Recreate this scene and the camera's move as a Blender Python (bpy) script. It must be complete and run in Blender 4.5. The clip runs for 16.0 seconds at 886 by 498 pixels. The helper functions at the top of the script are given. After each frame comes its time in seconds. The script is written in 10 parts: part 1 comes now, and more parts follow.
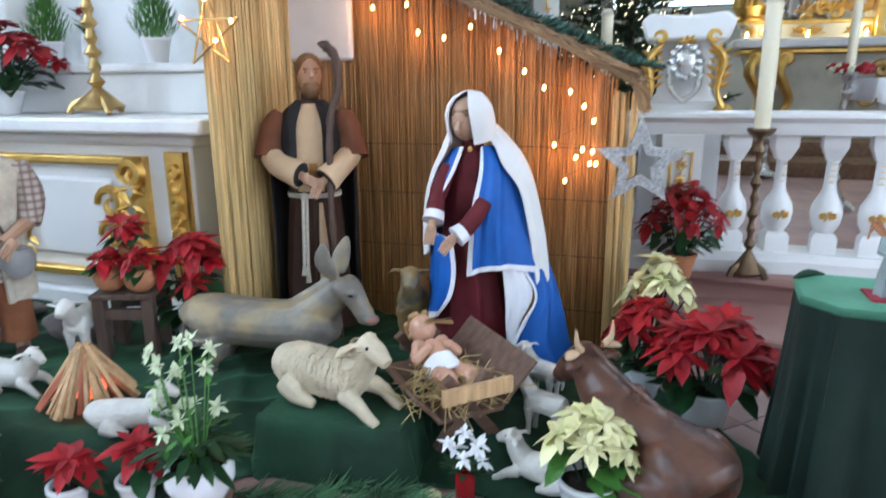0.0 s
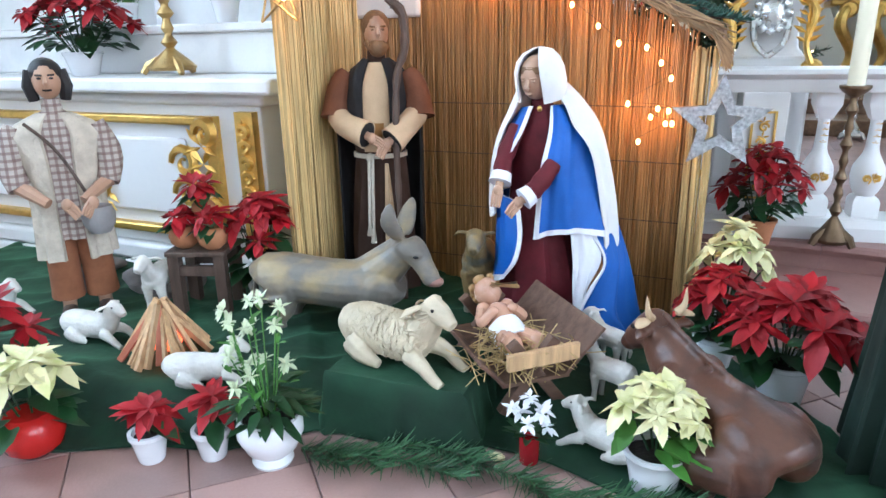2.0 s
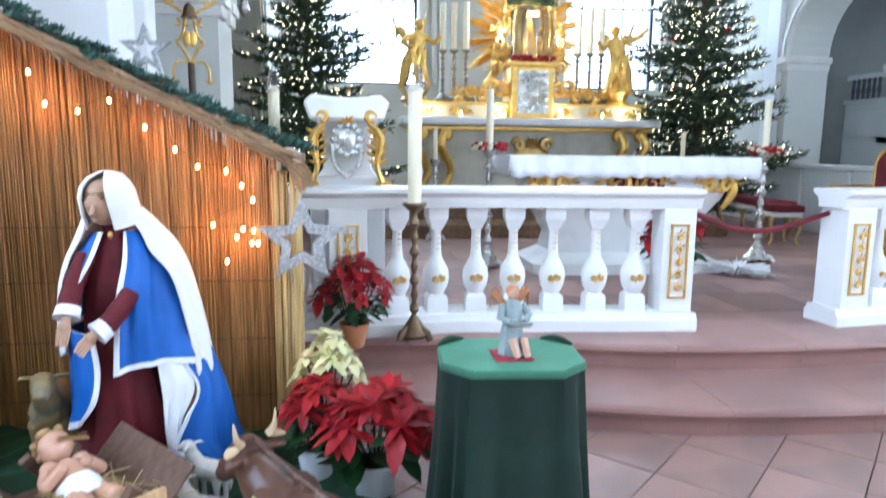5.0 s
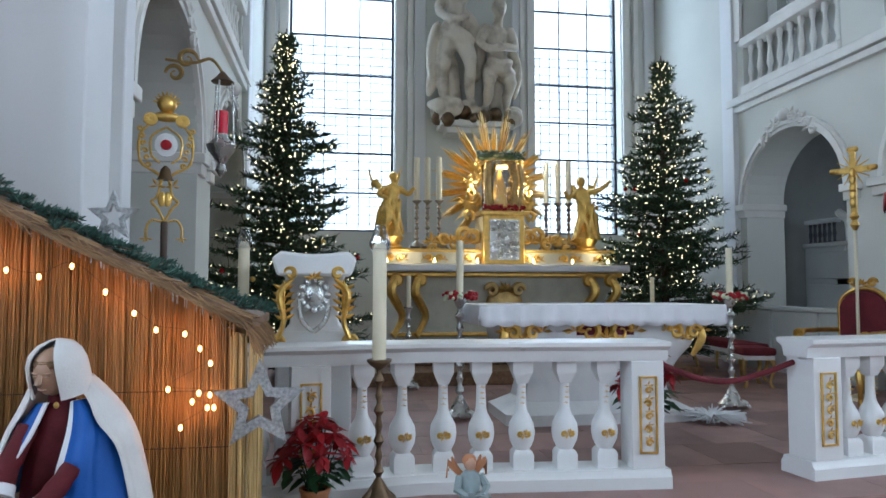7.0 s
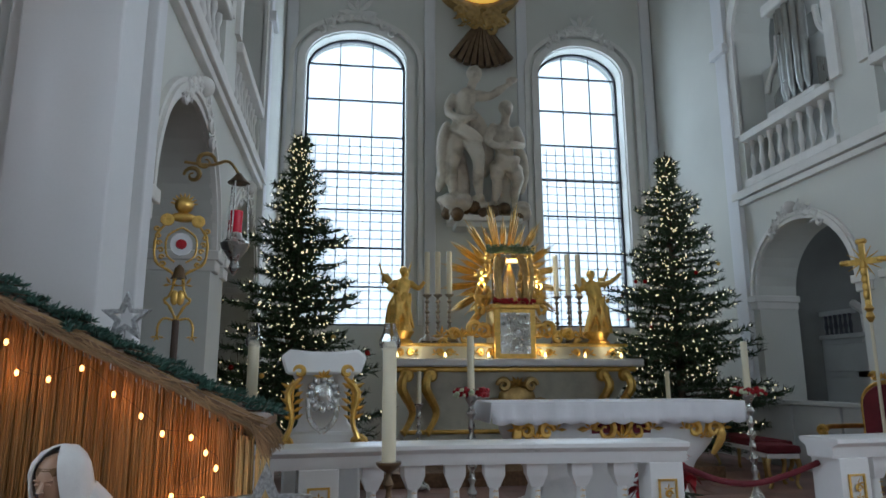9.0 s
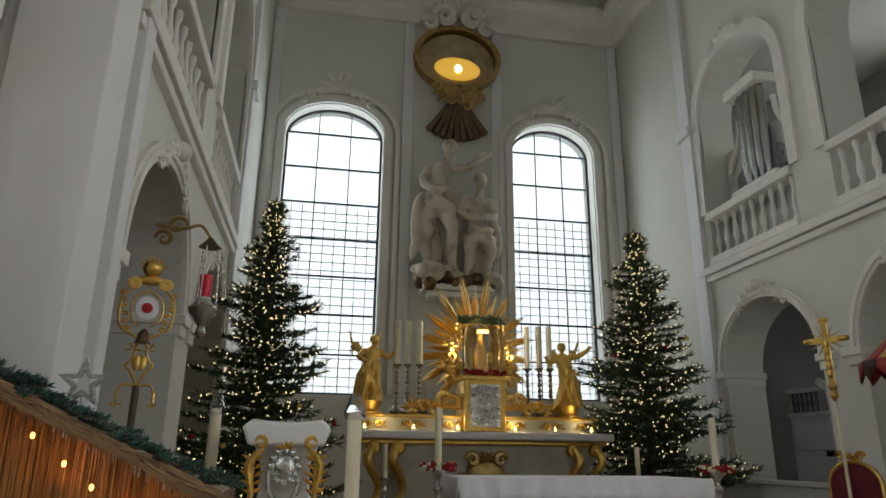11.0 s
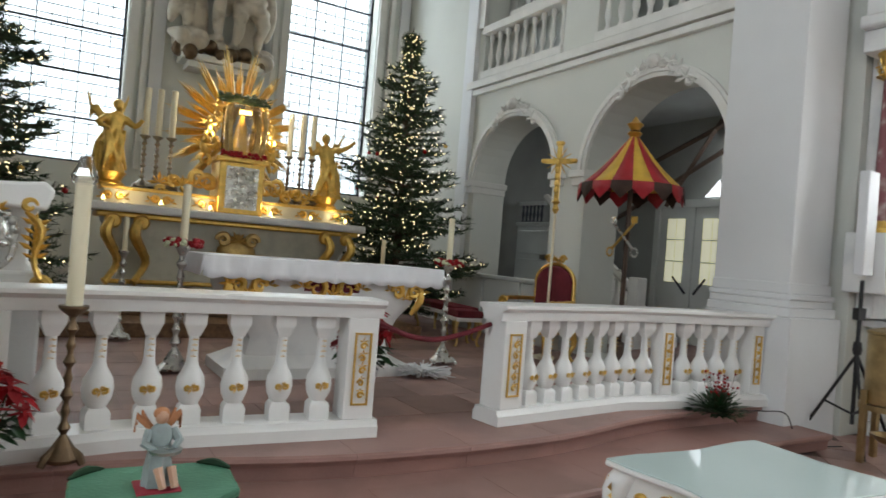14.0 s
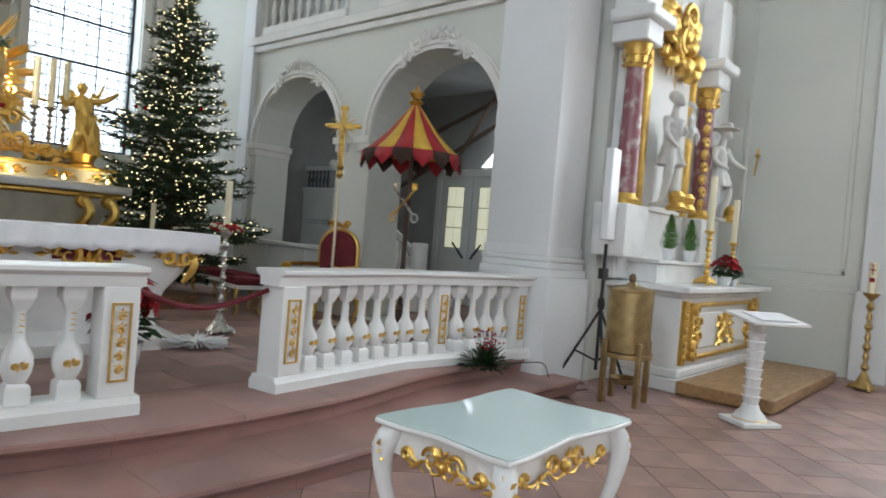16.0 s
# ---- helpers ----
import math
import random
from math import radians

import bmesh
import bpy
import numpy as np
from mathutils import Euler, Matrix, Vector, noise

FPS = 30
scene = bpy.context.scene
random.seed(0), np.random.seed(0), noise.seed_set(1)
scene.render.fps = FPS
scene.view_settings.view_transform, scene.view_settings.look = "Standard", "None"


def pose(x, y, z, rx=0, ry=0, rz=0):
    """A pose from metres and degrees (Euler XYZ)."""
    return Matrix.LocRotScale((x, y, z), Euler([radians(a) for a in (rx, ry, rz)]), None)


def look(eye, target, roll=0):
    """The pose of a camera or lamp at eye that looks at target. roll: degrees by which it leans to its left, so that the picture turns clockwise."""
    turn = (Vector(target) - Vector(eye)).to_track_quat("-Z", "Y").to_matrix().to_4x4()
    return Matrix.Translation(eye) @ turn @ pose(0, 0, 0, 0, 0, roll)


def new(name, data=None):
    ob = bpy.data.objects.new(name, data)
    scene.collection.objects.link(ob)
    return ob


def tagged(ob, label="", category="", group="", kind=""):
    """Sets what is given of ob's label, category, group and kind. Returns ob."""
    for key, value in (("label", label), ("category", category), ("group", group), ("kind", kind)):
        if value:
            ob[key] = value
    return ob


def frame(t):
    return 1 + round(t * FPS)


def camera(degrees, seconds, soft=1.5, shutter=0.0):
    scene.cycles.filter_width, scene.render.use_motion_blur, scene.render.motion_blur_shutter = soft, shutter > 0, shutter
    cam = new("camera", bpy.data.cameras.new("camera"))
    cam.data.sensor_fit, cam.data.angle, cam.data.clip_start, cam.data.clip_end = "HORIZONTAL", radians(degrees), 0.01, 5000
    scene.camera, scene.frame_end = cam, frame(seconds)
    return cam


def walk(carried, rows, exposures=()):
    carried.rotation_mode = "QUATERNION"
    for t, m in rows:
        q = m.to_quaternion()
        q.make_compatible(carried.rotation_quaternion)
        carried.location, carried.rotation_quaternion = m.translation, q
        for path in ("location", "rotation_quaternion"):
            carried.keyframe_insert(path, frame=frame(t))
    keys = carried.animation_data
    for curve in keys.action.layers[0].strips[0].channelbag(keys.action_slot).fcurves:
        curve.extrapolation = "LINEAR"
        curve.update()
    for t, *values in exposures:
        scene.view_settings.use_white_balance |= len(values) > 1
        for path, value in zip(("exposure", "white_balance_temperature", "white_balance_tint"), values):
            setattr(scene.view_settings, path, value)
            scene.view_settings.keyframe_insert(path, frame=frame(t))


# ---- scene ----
cam = camera(67.4, 16.0, shutter=0.5)
METRES, EYE, TILT, LEAN, TURN = 0.8, 1.45, 0.0, 0.0, 17.9
EXPOSURES = [(0.0, 0.0, 5250, 10), (0.8, 0.38, 5200, 10), (1.5, 0.40, 5200, 10), (3.0, 0.30, 5200, 10), (5.2, 0.43, 5100, 10), (7.3, -0.95, 5350, 10), (8.0, -1.22, 5400, 10), (8.7, -1.43, 5450, 10),
             (10.8, -1.7, 6700, 10), (12.5, -1.72, 6500, 10), (13.5, -1.3, 6400, 10), (14.5, -0.70, 6300, 10), (16.0, -0.70, 6100, 10)]
ROWS = [
    (0.0, 0.0, 0.0, 0.0, -0.1, -14.09, 0.41),
    (0.5, -0.0162, 0.0343, -0.0177, 2.11, -17.42, 1.0),
    (1.0, -0.0264, 0.0559, -0.0193, 2.85, -17.71, 1.1),
    (1.5, -0.0396, 0.0681, -0.017, 4.84, -18.14, 0.9),
    (2.0, -0.026, 0.047, -0.0033, 5.23, -17.42, 1.02),
    (2.5, -0.0117, 0.0388, -0.0078, 3.75, -16.52, 0.59),
    (3.0, 0.024, 0.0388, 0.0114, -2.91, -15.37, 0.31),
    (3.5, 0.0657, 0.0316, 0.0048, -11.3, -15.01, 0.2),
    (4.0, 0.1022, 0.0184, 0.0067, -16.82, -14.81, -0.01),
    (4.5, 0.1885, 0.0267, 0.0348, -20.65, -14.12, 0.11),
    (5.0, 0.249, 0.0196, 0.0918, -25.34, -8.69, -0.65),
    (7.5, 0.3571, -0.0522, 0.2323, -27.01, 4.94, 0.05),
    (8.0, 0.3514, -0.0499, 0.244, -26.6, 7.11, 0.09),
    (8.5, 0.3489, -0.0566, 0.2542, -26.03, 9.09, 0.08),
    (11.0, 0.3541, -0.125, 0.2684, -28.58, 17.08, -0.64),
    (11.5, 0.3589, -0.1236, 0.2623, -34.06, 16.36, -1.07),
    (12.0, 0.3665, -0.1182, 0.2513, -38.03, 14.16, -1.35),
    (12.5, 0.3853, -0.1129, 0.2289, -40.99, 10.6, -1.95),
    (13.0, 0.3935, -0.1164, 0.2199, -43.04, 6.35, -2.61),
    (13.5, 0.4099, -0.1085, 0.2003, -46.13, 0.75, -3.86),
    (14.0, 0.436, -0.1312, 0.2159, -49.03, 0.48, -4.58),
    (14.5, 0.4514, -0.1378, 0.2022, -53.6, -0.82, -4.92),
    (15.0, 0.4643, -0.1586, 0.2006, -60.15, -0.61, -5.59),
    (15.5, 0.4922, -0.1804, 0.2003, -63.68, -0.7, -5.43),
    (16.0, 0.5183, -0.215, 0.2005, -66.98, -0.9, -4.73),
]
walk(cam, [(t, pose(0, 0, EYE, TILT, LEAN, TURN) @ pose(METRES * x, METRES * y, METRES * z, 90 + pitch, roll, yaw)) for t, x, y, z, yaw, pitch, roll in ROWS],
     EXPOSURES)

# ---- daylight: sky, a weak low sun, and the light of the sky in the window openings ----
world = bpy.data.worlds.new("sky")
scene.world = world
world.use_nodes = True
sky = world.node_tree.nodes.new("ShaderNodeTexSky")
sky.sky_type, sky.sun_disc = "NISHITA", False
sky.sun_elevation, sky.sun_rotation = radians(24), radians(70)
world.node_tree.nodes["Background"].inputs["Strength"].default_value = 0.12
world.node_tree.links.new(sky.outputs[0], world.node_tree.nodes["Background"].inputs[0])
sun = new("sun", bpy.data.lights.new("sun", "SUN"))
sun.data.energy, sun.data.angle, sun.data.color = 1.0, radians(10), (1.0, 0.95, 0.88)
sun.matrix_world = look((30, 20, 20), (3, 4, 0))


def window_light(name, centre, target, w, h, watts, colour=(0.93, 0.97, 1.0)):
    """The sky's light standing in a window's opening."""
    ob = new(name, bpy.data.lights.new(name, "AREA"))
    ob.data.shape, ob.data.size, ob.data.size_y, ob.data.energy, ob.data.color = "RECTANGLE", w, h, watts, colour
    ob.matrix_world = look(centre, target)
    return ob


W_BACK, W_NAVE_RIGHT, W_NAVE_LEFT = 420, 640, 460
window_light("window_light_back", (0.35, 14.05, 6.0), (0.35, 0, 6.0), 2.3, 7.2, W_BACK)
window_light("window_light_back", (5.42, 14.05, 6.0), (5.42, 0, 6.0), 2.3, 7.2, W_BACK)
for wy in (0.2, -5.2, -9.8):
    window_light("window_light_nave", (12.65, wy, 6.2), (0, wy, 6.2), 2.2, 7.2, W_NAVE_RIGHT, (1.0, 0.98, 0.95))
    window_light("window_light_nave", (-6.65, wy, 6.2), (6, wy, 6.2), 2.2, 7.2, W_NAVE_LEFT)
# Added lamp that brightens the gallery; stands in for the lit wall beyond.
window_light("window_light_gallery", (11.15, 7.8, 7.2), (9.0, 7.8, 7.0), 2.2, 2.8, 70, (1.0, 0.98, 0.95))
window_light("window_light_aisle", (10.88, 7.35, 3.75), (8.9, 9.6, 1.6), 1.6, 1.0, 45)

# ---- materials ----
def mat(name, colour, rough=0.6, metal=0.0, scale=8.0, vary=0.12, bump=0.15, fine=60.0, stretch=(1, 1, 1), emit=0.0,
        second=None, mix_lo=0.45, mix_hi=0.6, island=0.0, rand=0.0, alpha_gloss=0.0, sheen=0.0):
    """Two scales of noise vary the colour and roughness, a fine one gives relief."""
    m = bpy.data.materials.new(name)
    m.use_nodes = True
    nt = m.node_tree
    n, ln = nt.nodes, nt.links
    bsdf = n["Principled BSDF"]
    co = n.new("ShaderNodeTexCoord")
    mp = n.new("ShaderNodeMapping")
    mp.inputs["Scale"].default_value = stretch
    ln.new(co.outputs["Object"], mp.inputs[0])
    big = n.new("ShaderNodeTexNoise")
    big.inputs["Scale"].default_value, big.inputs["Detail"].default_value = scale, 5
    small = n.new("ShaderNodeTexNoise")
    small.inputs["Scale"].default_value, small.inputs["Detail"].default_value = fine, 3
    ln.new(mp.outputs[0], big.inputs["Vector"])
    ln.new(mp.outputs[0], small.inputs["Vector"])
    base = n.new("ShaderNodeMix")
    base.data_type = "RGBA"
    c2 = second or [max(0.0, c * (1 - 2 * vary)) for c in colour]
    base.inputs[6].default_value, base.inputs[7].default_value = (*colour, 1), (*c2, 1)
    rmp = n.new("ShaderNodeMapRange")
    rmp.inputs[1].default_value, rmp.inputs[2].default_value = mix_lo, mix_hi
    if second is None:
        rmp.inputs[1].default_value, rmp.inputs[2].default_value = 0.3, 0.75
    ln.new(big.outputs[0], rmp.inputs[0])
    ln.new(rmp.outputs[0], base.inputs[0])
    hsv = n.new("ShaderNodeHueSaturation")
    ln.new(base.outputs[2], hsv.inputs["Color"])
    val = n.new("ShaderNodeMath")
    val.operation = "MULTIPLY_ADD"
    ln.new(small.outputs[0], val.inputs[0])
    val.inputs[1].default_value, val.inputs[2].default_value = vary * 1.2, 1 - vary * 0.6
    last = val
    for amount, kind in ((island, "geo"), (rand, "info")):
        if amount:
            src = n.new("ShaderNodeNewGeometry" if kind == "geo" else "ShaderNodeObjectInfo")
            add = n.new("ShaderNodeMath")
            add.operation = "MULTIPLY_ADD"
            ln.new(src.outputs["Random Per Island" if kind == "geo" else "Random"], add.inputs[0])
            add.inputs[1].default_value = amount
            off = n.new("ShaderNodeMath")
            off.operation = "SUBTRACT"
            ln.new(last.outputs[0], off.inputs[0])
            off.inputs[1].default_value = amount / 2
            ln.new(off.outputs[0], add.inputs[2])
            last = add
    ln.new(last.outputs[0], hsv.inputs["Value"])
    ln.new(hsv.outputs[0], bsdf.inputs["Base Color"])
    rr = n.new("ShaderNodeMath")
    rr.operation = "MULTIPLY_ADD"
    ln.new(big.outputs[0], rr.inputs[0])
    rr.inputs[1].default_value, rr.inputs[2].default_value = (0.2, rough - 0.1) if rough > 0.15 else (0.03, rough * 0.8)
    ln.new(rr.outputs[0], bsdf.inputs["Roughness"])
    bsdf.inputs["Metallic"].default_value = metal
    if bump:
        bp = n.new("ShaderNodeBump")
        bp.inputs["Strength"].default_value, bp.inputs["Distance"].default_value = bump, 0.01
        ln.new(small.outputs[0], bp.inputs["Height"])
        ln.new(bp.outputs[0], bsdf.inputs["Normal"])
    if sheen:
        bsdf.inputs["Sheen Weight"].default_value, bsdf.inputs["Sheen Roughness"].default_value = sheen, 0.35
        bsdf.inputs["Sheen Tint"].default_value = (*[min(1.0, c * 5 + 0.06) for c in colour], 1)
    if emit:
        bsdf.inputs["Emission Color"].default_value = (*colour, 1)
        bsdf.inputs["Emission Strength"].default_value = emit
    return m


PLASTER = mat("plaster", (0.70, 0.71, 0.66), 0.85, scale=0.7, vary=0.05, bump=0.08, fine=40)
WALL_WHITE = mat("white_wall_paint", (0.78, 0.79, 0.80), 0.7, scale=0.9, vary=0.04, bump=0.06, fine=50)
STUCCO = mat("stucco", (0.80, 0.79, 0.75), 0.75, scale=3, vary=0.06, bump=0.25, fine=35)
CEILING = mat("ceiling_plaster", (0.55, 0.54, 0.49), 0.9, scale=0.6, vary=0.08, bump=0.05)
SANDSTONE = mat("red_sandstone", (0.36, 0.225, 0.195), 0.38, scale=2.2, vary=0.16, bump=0.12, fine=90, second=(0.29, 0.19, 0.17), rand=0.35)
STEPSTONE = mat("step_sandstone", (0.35, 0.20, 0.175), 0.42, scale=1.6, vary=0.14, bump=0.15, fine=80, second=(0.29, 0.17, 0.15), rand=0.15)
JOINT = mat("joint_mortar", (0.16, 0.12, 0.11), 0.9, scale=6, vary=0.1)
WHITE = mat("white_lacquer", (0.82, 0.82, 0.81), 0.32, scale=2.5, vary=0.03, bump=0.03, fine=30)
MARBLE_WHITE = mat("white_marbled_wood", (0.80, 0.80, 0.79), 0.35, scale=3, vary=0.05, bump=0.04, second=(0.66, 0.67, 0.68), mix_lo=0.5, mix_hi=0.75)
GOLD = mat("gilding", (0.88, 0.58, 0.16), 0.34, 1.0, scale=14, vary=0.15, bump=0.35, fine=90)
OLDGOLD = mat("old_gilding", (0.60, 0.42, 0.17), 0.38, 1.0, scale=12, vary=0.2, bump=0.4, fine=70)
BRASS = mat("aged_brass", (0.50, 0.37, 0.18), 0.36, 1.0, scale=9, vary=0.2, bump=0.08)
BRONZE = mat("dark_bronze", (0.22, 0.15, 0.09), 0.42, 0.9, scale=10, vary=0.2, bump=0.2)
SILVER = mat("silver", (0.72, 0.72, 0.70), 0.28, 1.0, scale=16, vary=0.12, bump=0.3, fine=80)
IRON = mat("dark_window_iron", (0.06, 0.065, 0.08), 0.6, 0.2, scale=10)
WAX = mat("candle_wax", (0.86, 0.79, 0.58), 0.45, scale=5, vary=0.03, bump=0.02)
WOOD_DARK = mat("dark_wood", (0.11, 0.07, 0.05), 0.6, scale=5, stretch=(6, 6, 0.8), vary=0.25, bump=0.3, fine=30)
WOOD_BROWN = mat("brown_wood", (0.26, 0.15, 0.08), 0.5, scale=5, stretch=(5, 1, 5), vary=0.25, bump=0.2, fine=30)
WOOD_LIGHT = mat("split_pine", (0.62, 0.40, 0.20), 0.65, scale=8, stretch=(6, 6, 0.7), vary=0.2, bump=0.3, fine=30, rand=0.35, island=0.3)
PARQUET = mat("oak_board", (0.40, 0.24, 0.11), 0.4, scale=4, stretch=(0.8, 6, 6), vary=0.2, bump=0.1, fine=30)
VELVET = mat("green_velvet", (0.009, 0.055, 0.021), 0.85, scale=3, vary=0.4, bump=0.3, fine=25, sheen=0.6)
REED = mat("reed", (0.47, 0.25, 0.082), 0.42, scale=5, stretch=(8, 8, 0.6), vary=0.28, bump=0.3, fine=25, island=0.5)
REED_PALE = mat("pale_reed", (0.78, 0.56, 0.23), 0.5, scale=5, stretch=(8, 8, 0.6), vary=0.22, bump=0.3, fine=25, island=0.4)
NEEDLE = mat("fir_needles", (0.048, 0.090, 0.042), 0.6, scale=3, vary=0.3, bump=0.0, island=0.7)
LEAF = mat("dark_leaf", (0.022, 0.075, 0.022), 0.4, scale=9, vary=0.25, bump=0.1, island=0.5)
LEAF_LIGHT = mat("fresh_leaf", (0.09, 0.25, 0.035), 0.45, scale=9, vary=0.25, bump=0.1, island=0.5)
BRACT_RED = mat("red_bract", (0.36, 0.0015, 0.008), 0.62, scale=9, vary=0.15, bump=0.25, fine=45, island=0.65)
BRACT_CREAM = mat("cream_bract", (0.74, 0.70, 0.38), 0.5, scale=9, vary=0.12, bump=0.25, fine=45, second=(0.60, 0.62, 0.22), mix_lo=0.52, mix_hi=0.7, island=0.3)
PETAL = mat("white_petal", (0.68, 0.74, 0.50), 0.5, scale=12, vary=0.06, bump=0.1, island=0.15)
CERAMIC = mat("white_ceramic", (0.82, 0.83, 0.85), 0.22, scale=4, vary=0.03, bump=0.02)
TERRA = mat("terracotta", (0.50, 0.22, 0.10), 0.7, scale=7, vary=0.14, bump=0.15)
SOIL = mat("potting_soil", (0.03, 0.022, 0.016), 0.95, scale=30, vary=0.3, bump=0.8)
LINEN = mat("white_linen", (0.84, 0.84, 0.87), 0.8, scale=6, vary=0.04, bump=0.15, fine=120)
RED_VELVET = mat("dark_red_velvet", (0.16, 0.012, 0.022), 0.75, scale=6, vary=0.2, bump=0.15, sheen=0.2)
GLASS = bpy.data.materials.new("clear_glass")
GLASS.use_nodes = True
GLASS.node_tree.nodes["Principled BSDF"].inputs["Transmission Weight"].default_value = 1.0
GLASS.node_tree.nodes["Principled BSDF"].inputs["Roughness"].default_value = 0.03
BULB = mat("glowing_bulb", (1.0, 0.44, 0.12), 0.4, emit=14.0, bump=0)
LED = mat("fairy_light", (1.0, 0.76, 0.38), 0.4, emit=11.0, bump=0)
FLAME = mat("tealight_glow", (1.0, 0.66, 0.22), 0.4, emit=16.0, bump=0)
SKIN = mat("painted_skin", (0.56, 0.33, 0.22), 0.35, scale=12, vary=0.08, bump=0.03)


# ---- mesh tools ----
def empty(name, label, category, group="", kind="", at=(0, 0, 0), rz=0.0):
    ob = new(name)
    ob.matrix_world = pose(*at, 0, 0, rz)
    ob.empty_display_size = 0.1
    return tagged(ob, label, category, group, kind)


def part(name, bm, material, parent=None, label="", smooth=True, kind="", bevel=0.0):
    me = bpy.data.meshes.new(name)
    bmesh.ops.recalc_face_normals(bm, faces=bm.faces)
    bm.to_mesh(me)
    bm.free()
    for m in (material if isinstance(material, (list, tuple)) else (material,)):
        me.materials.append(m)
    if smooth:
        me.shade_smooth()
        me.set_sharp_from_angle(angle=radians(38))
    ob = new(name, me)
    if parent is not None:
        ob.parent = parent
    if bevel:
        bv = ob.modifiers.new("bevel", "BEVEL")
        bv.width, bv.segments, bv.limit_method = bevel, 2, "ANGLE"
    return tagged(ob, label, kind=kind)


def box(bm, x0, y0, z0, x1, y1, z1, m=None, mi=0):
    vs = [bm.verts.new((x, y, z)) for z in (z0, z1) for x, y in ((x0, y0), (x1, y0), (x1, y1), (x0, y1))]
    if m is not None:
        for v in vs:
            v.co = m @ v.co
    for f in ((3, 2, 1, 0), (4, 5, 6, 7), (0, 1, 5, 4), (1, 2, 6, 5), (2, 3, 7, 6), (3, 0, 4, 7)):
        bm.faces.new([vs[i] for i in f]).material_index = mi
    return vs


def bx(*a, **k):
    bm = bmesh.new()
    box(bm, *a, **k)
    return bm


def prism(bm, poly, y0, y1, m=None, mi=0):
    """A polygon in x and z, drawn out along y."""
    a = [bm.verts.new((x, y0, z)) for x, z in poly]
    b = [bm.verts.new((x, y1, z)) for x, z in poly]
    for v in a + b:
        if m is not None:
            v.co = m @ v.co
    n = len(poly)
    bm.faces.new(a).material_index = mi
    bm.faces.new(b[::-1]).material_index = mi
    for i in range(n):
        bm.faces.new((a[i], b[i], b[(i + 1) % n], a[(i + 1) % n])).material_index = mi


def slab(bm, poly, z0, z1, mi=0):
    """A polygon in x and y, drawn out along z."""
    a = [bm.verts.new((x, y, z0)) for x, y in poly]
    b = [bm.verts.new((x, y, z1)) for x, y in poly]
    n = len(poly)
    bm.faces.new(a[::-1]).material_index = mi
    bm.faces.new(b).material_index = mi
    for i in range(n):
        bm.faces.new((a[i], a[(i + 1) % n], b[(i + 1) % n], b[i])).material_index = mi


def rings(bm, loops, caps=True, mi=0):
    """Joins closed loops of equal length into a skin."""
    vs = [[bm.verts.new(p) for p in loop] for loop in loops]
    n = len(vs[0])
    for a, b in zip(vs, vs[1:]):
        for i in range(n):
            bm.faces.new((a[i], a[(i + 1) % n], b[(i + 1) % n], b[i])).material_index = mi
    if caps:
        bm.faces.new(vs[0][::-1]).material_index = mi
        bm.faces.new(vs[-1]).material_index = mi
    return vs


def lathe(bm, profile, seg=20, at=(0, 0, 0), m=None, mi=0, sx=1.0, sy=1.0, turn=0.0):
    """A turned body from (radius, height) pairs."""
    loops = []
    for r, z in profile:
        loop = []
        for i in range(seg):
            a = 2 * math.pi * i / seg + turn
            p = Vector((at[0] + max(r, 0.0004) * sx * math.cos(a), at[1] + max(r, 0.0004) * sy * math.sin(a), at[2] + z))
            loop.append(m @ p if m is not None else p)
        loops.append(loop)
    return rings(bm, loops, mi=mi)


def square(bm, profile, at=(0, 0, 0), m=None, mi=0, sx=1.0, sy=1.0):
    """A four-sided turned body: profile of (half width, height)."""
    lathe(bm, [(r * 1.41421, z) for r, z in profile], 4, at, m, mi, sx, sy, math.pi / 4)


def tube(bm, pts, radii, seg=8, mi=0, flat=1.0, caps=True):
    """A tube along points, with a radius at each."""
    pts = [Vector(p) for p in pts]
    if not isinstance(radii, (list, tuple)):
        radii = [radii] * len(pts)
    loops, side = [], None
    for i, p in enumerate(pts):
        d = (pts[min(i + 1, len(pts) - 1)] - pts[max(i - 1, 0)]).normalized()
        if side is None:
            side = d.cross(Vector((0, 0, 1)) if abs(d.z) < 0.9 else Vector((0, 1, 0))).normalized()
        else:
            side = (side - d * side.dot(d)).normalized()
        up = side.cross(d)
        loops.append([p + (side * math.cos(2 * math.pi * k / seg) + up * flat * math.sin(2 * math.pi * k / seg)) * radii[i] for k in range(seg)])
    return rings(bm, loops, caps, mi)


def blob(bm, c, r, rot=(0, 0, 0), mi=0, u=12, v=8):
    """An ellipsoid."""
    m = pose(*c, *rot) @ Matrix.Diagonal((*r, 1)) if isinstance(r, (list, tuple)) else pose(*c, *rot) @ Matrix.Diagonal((r, r, r, 1))
    got = bmesh.ops.create_uvsphere(bm, u_segments=u, v_segments=v, radius=1.0, matrix=m)
    for vert in got["verts"]:
        for f in vert.link_faces:
            f.material_index = mi


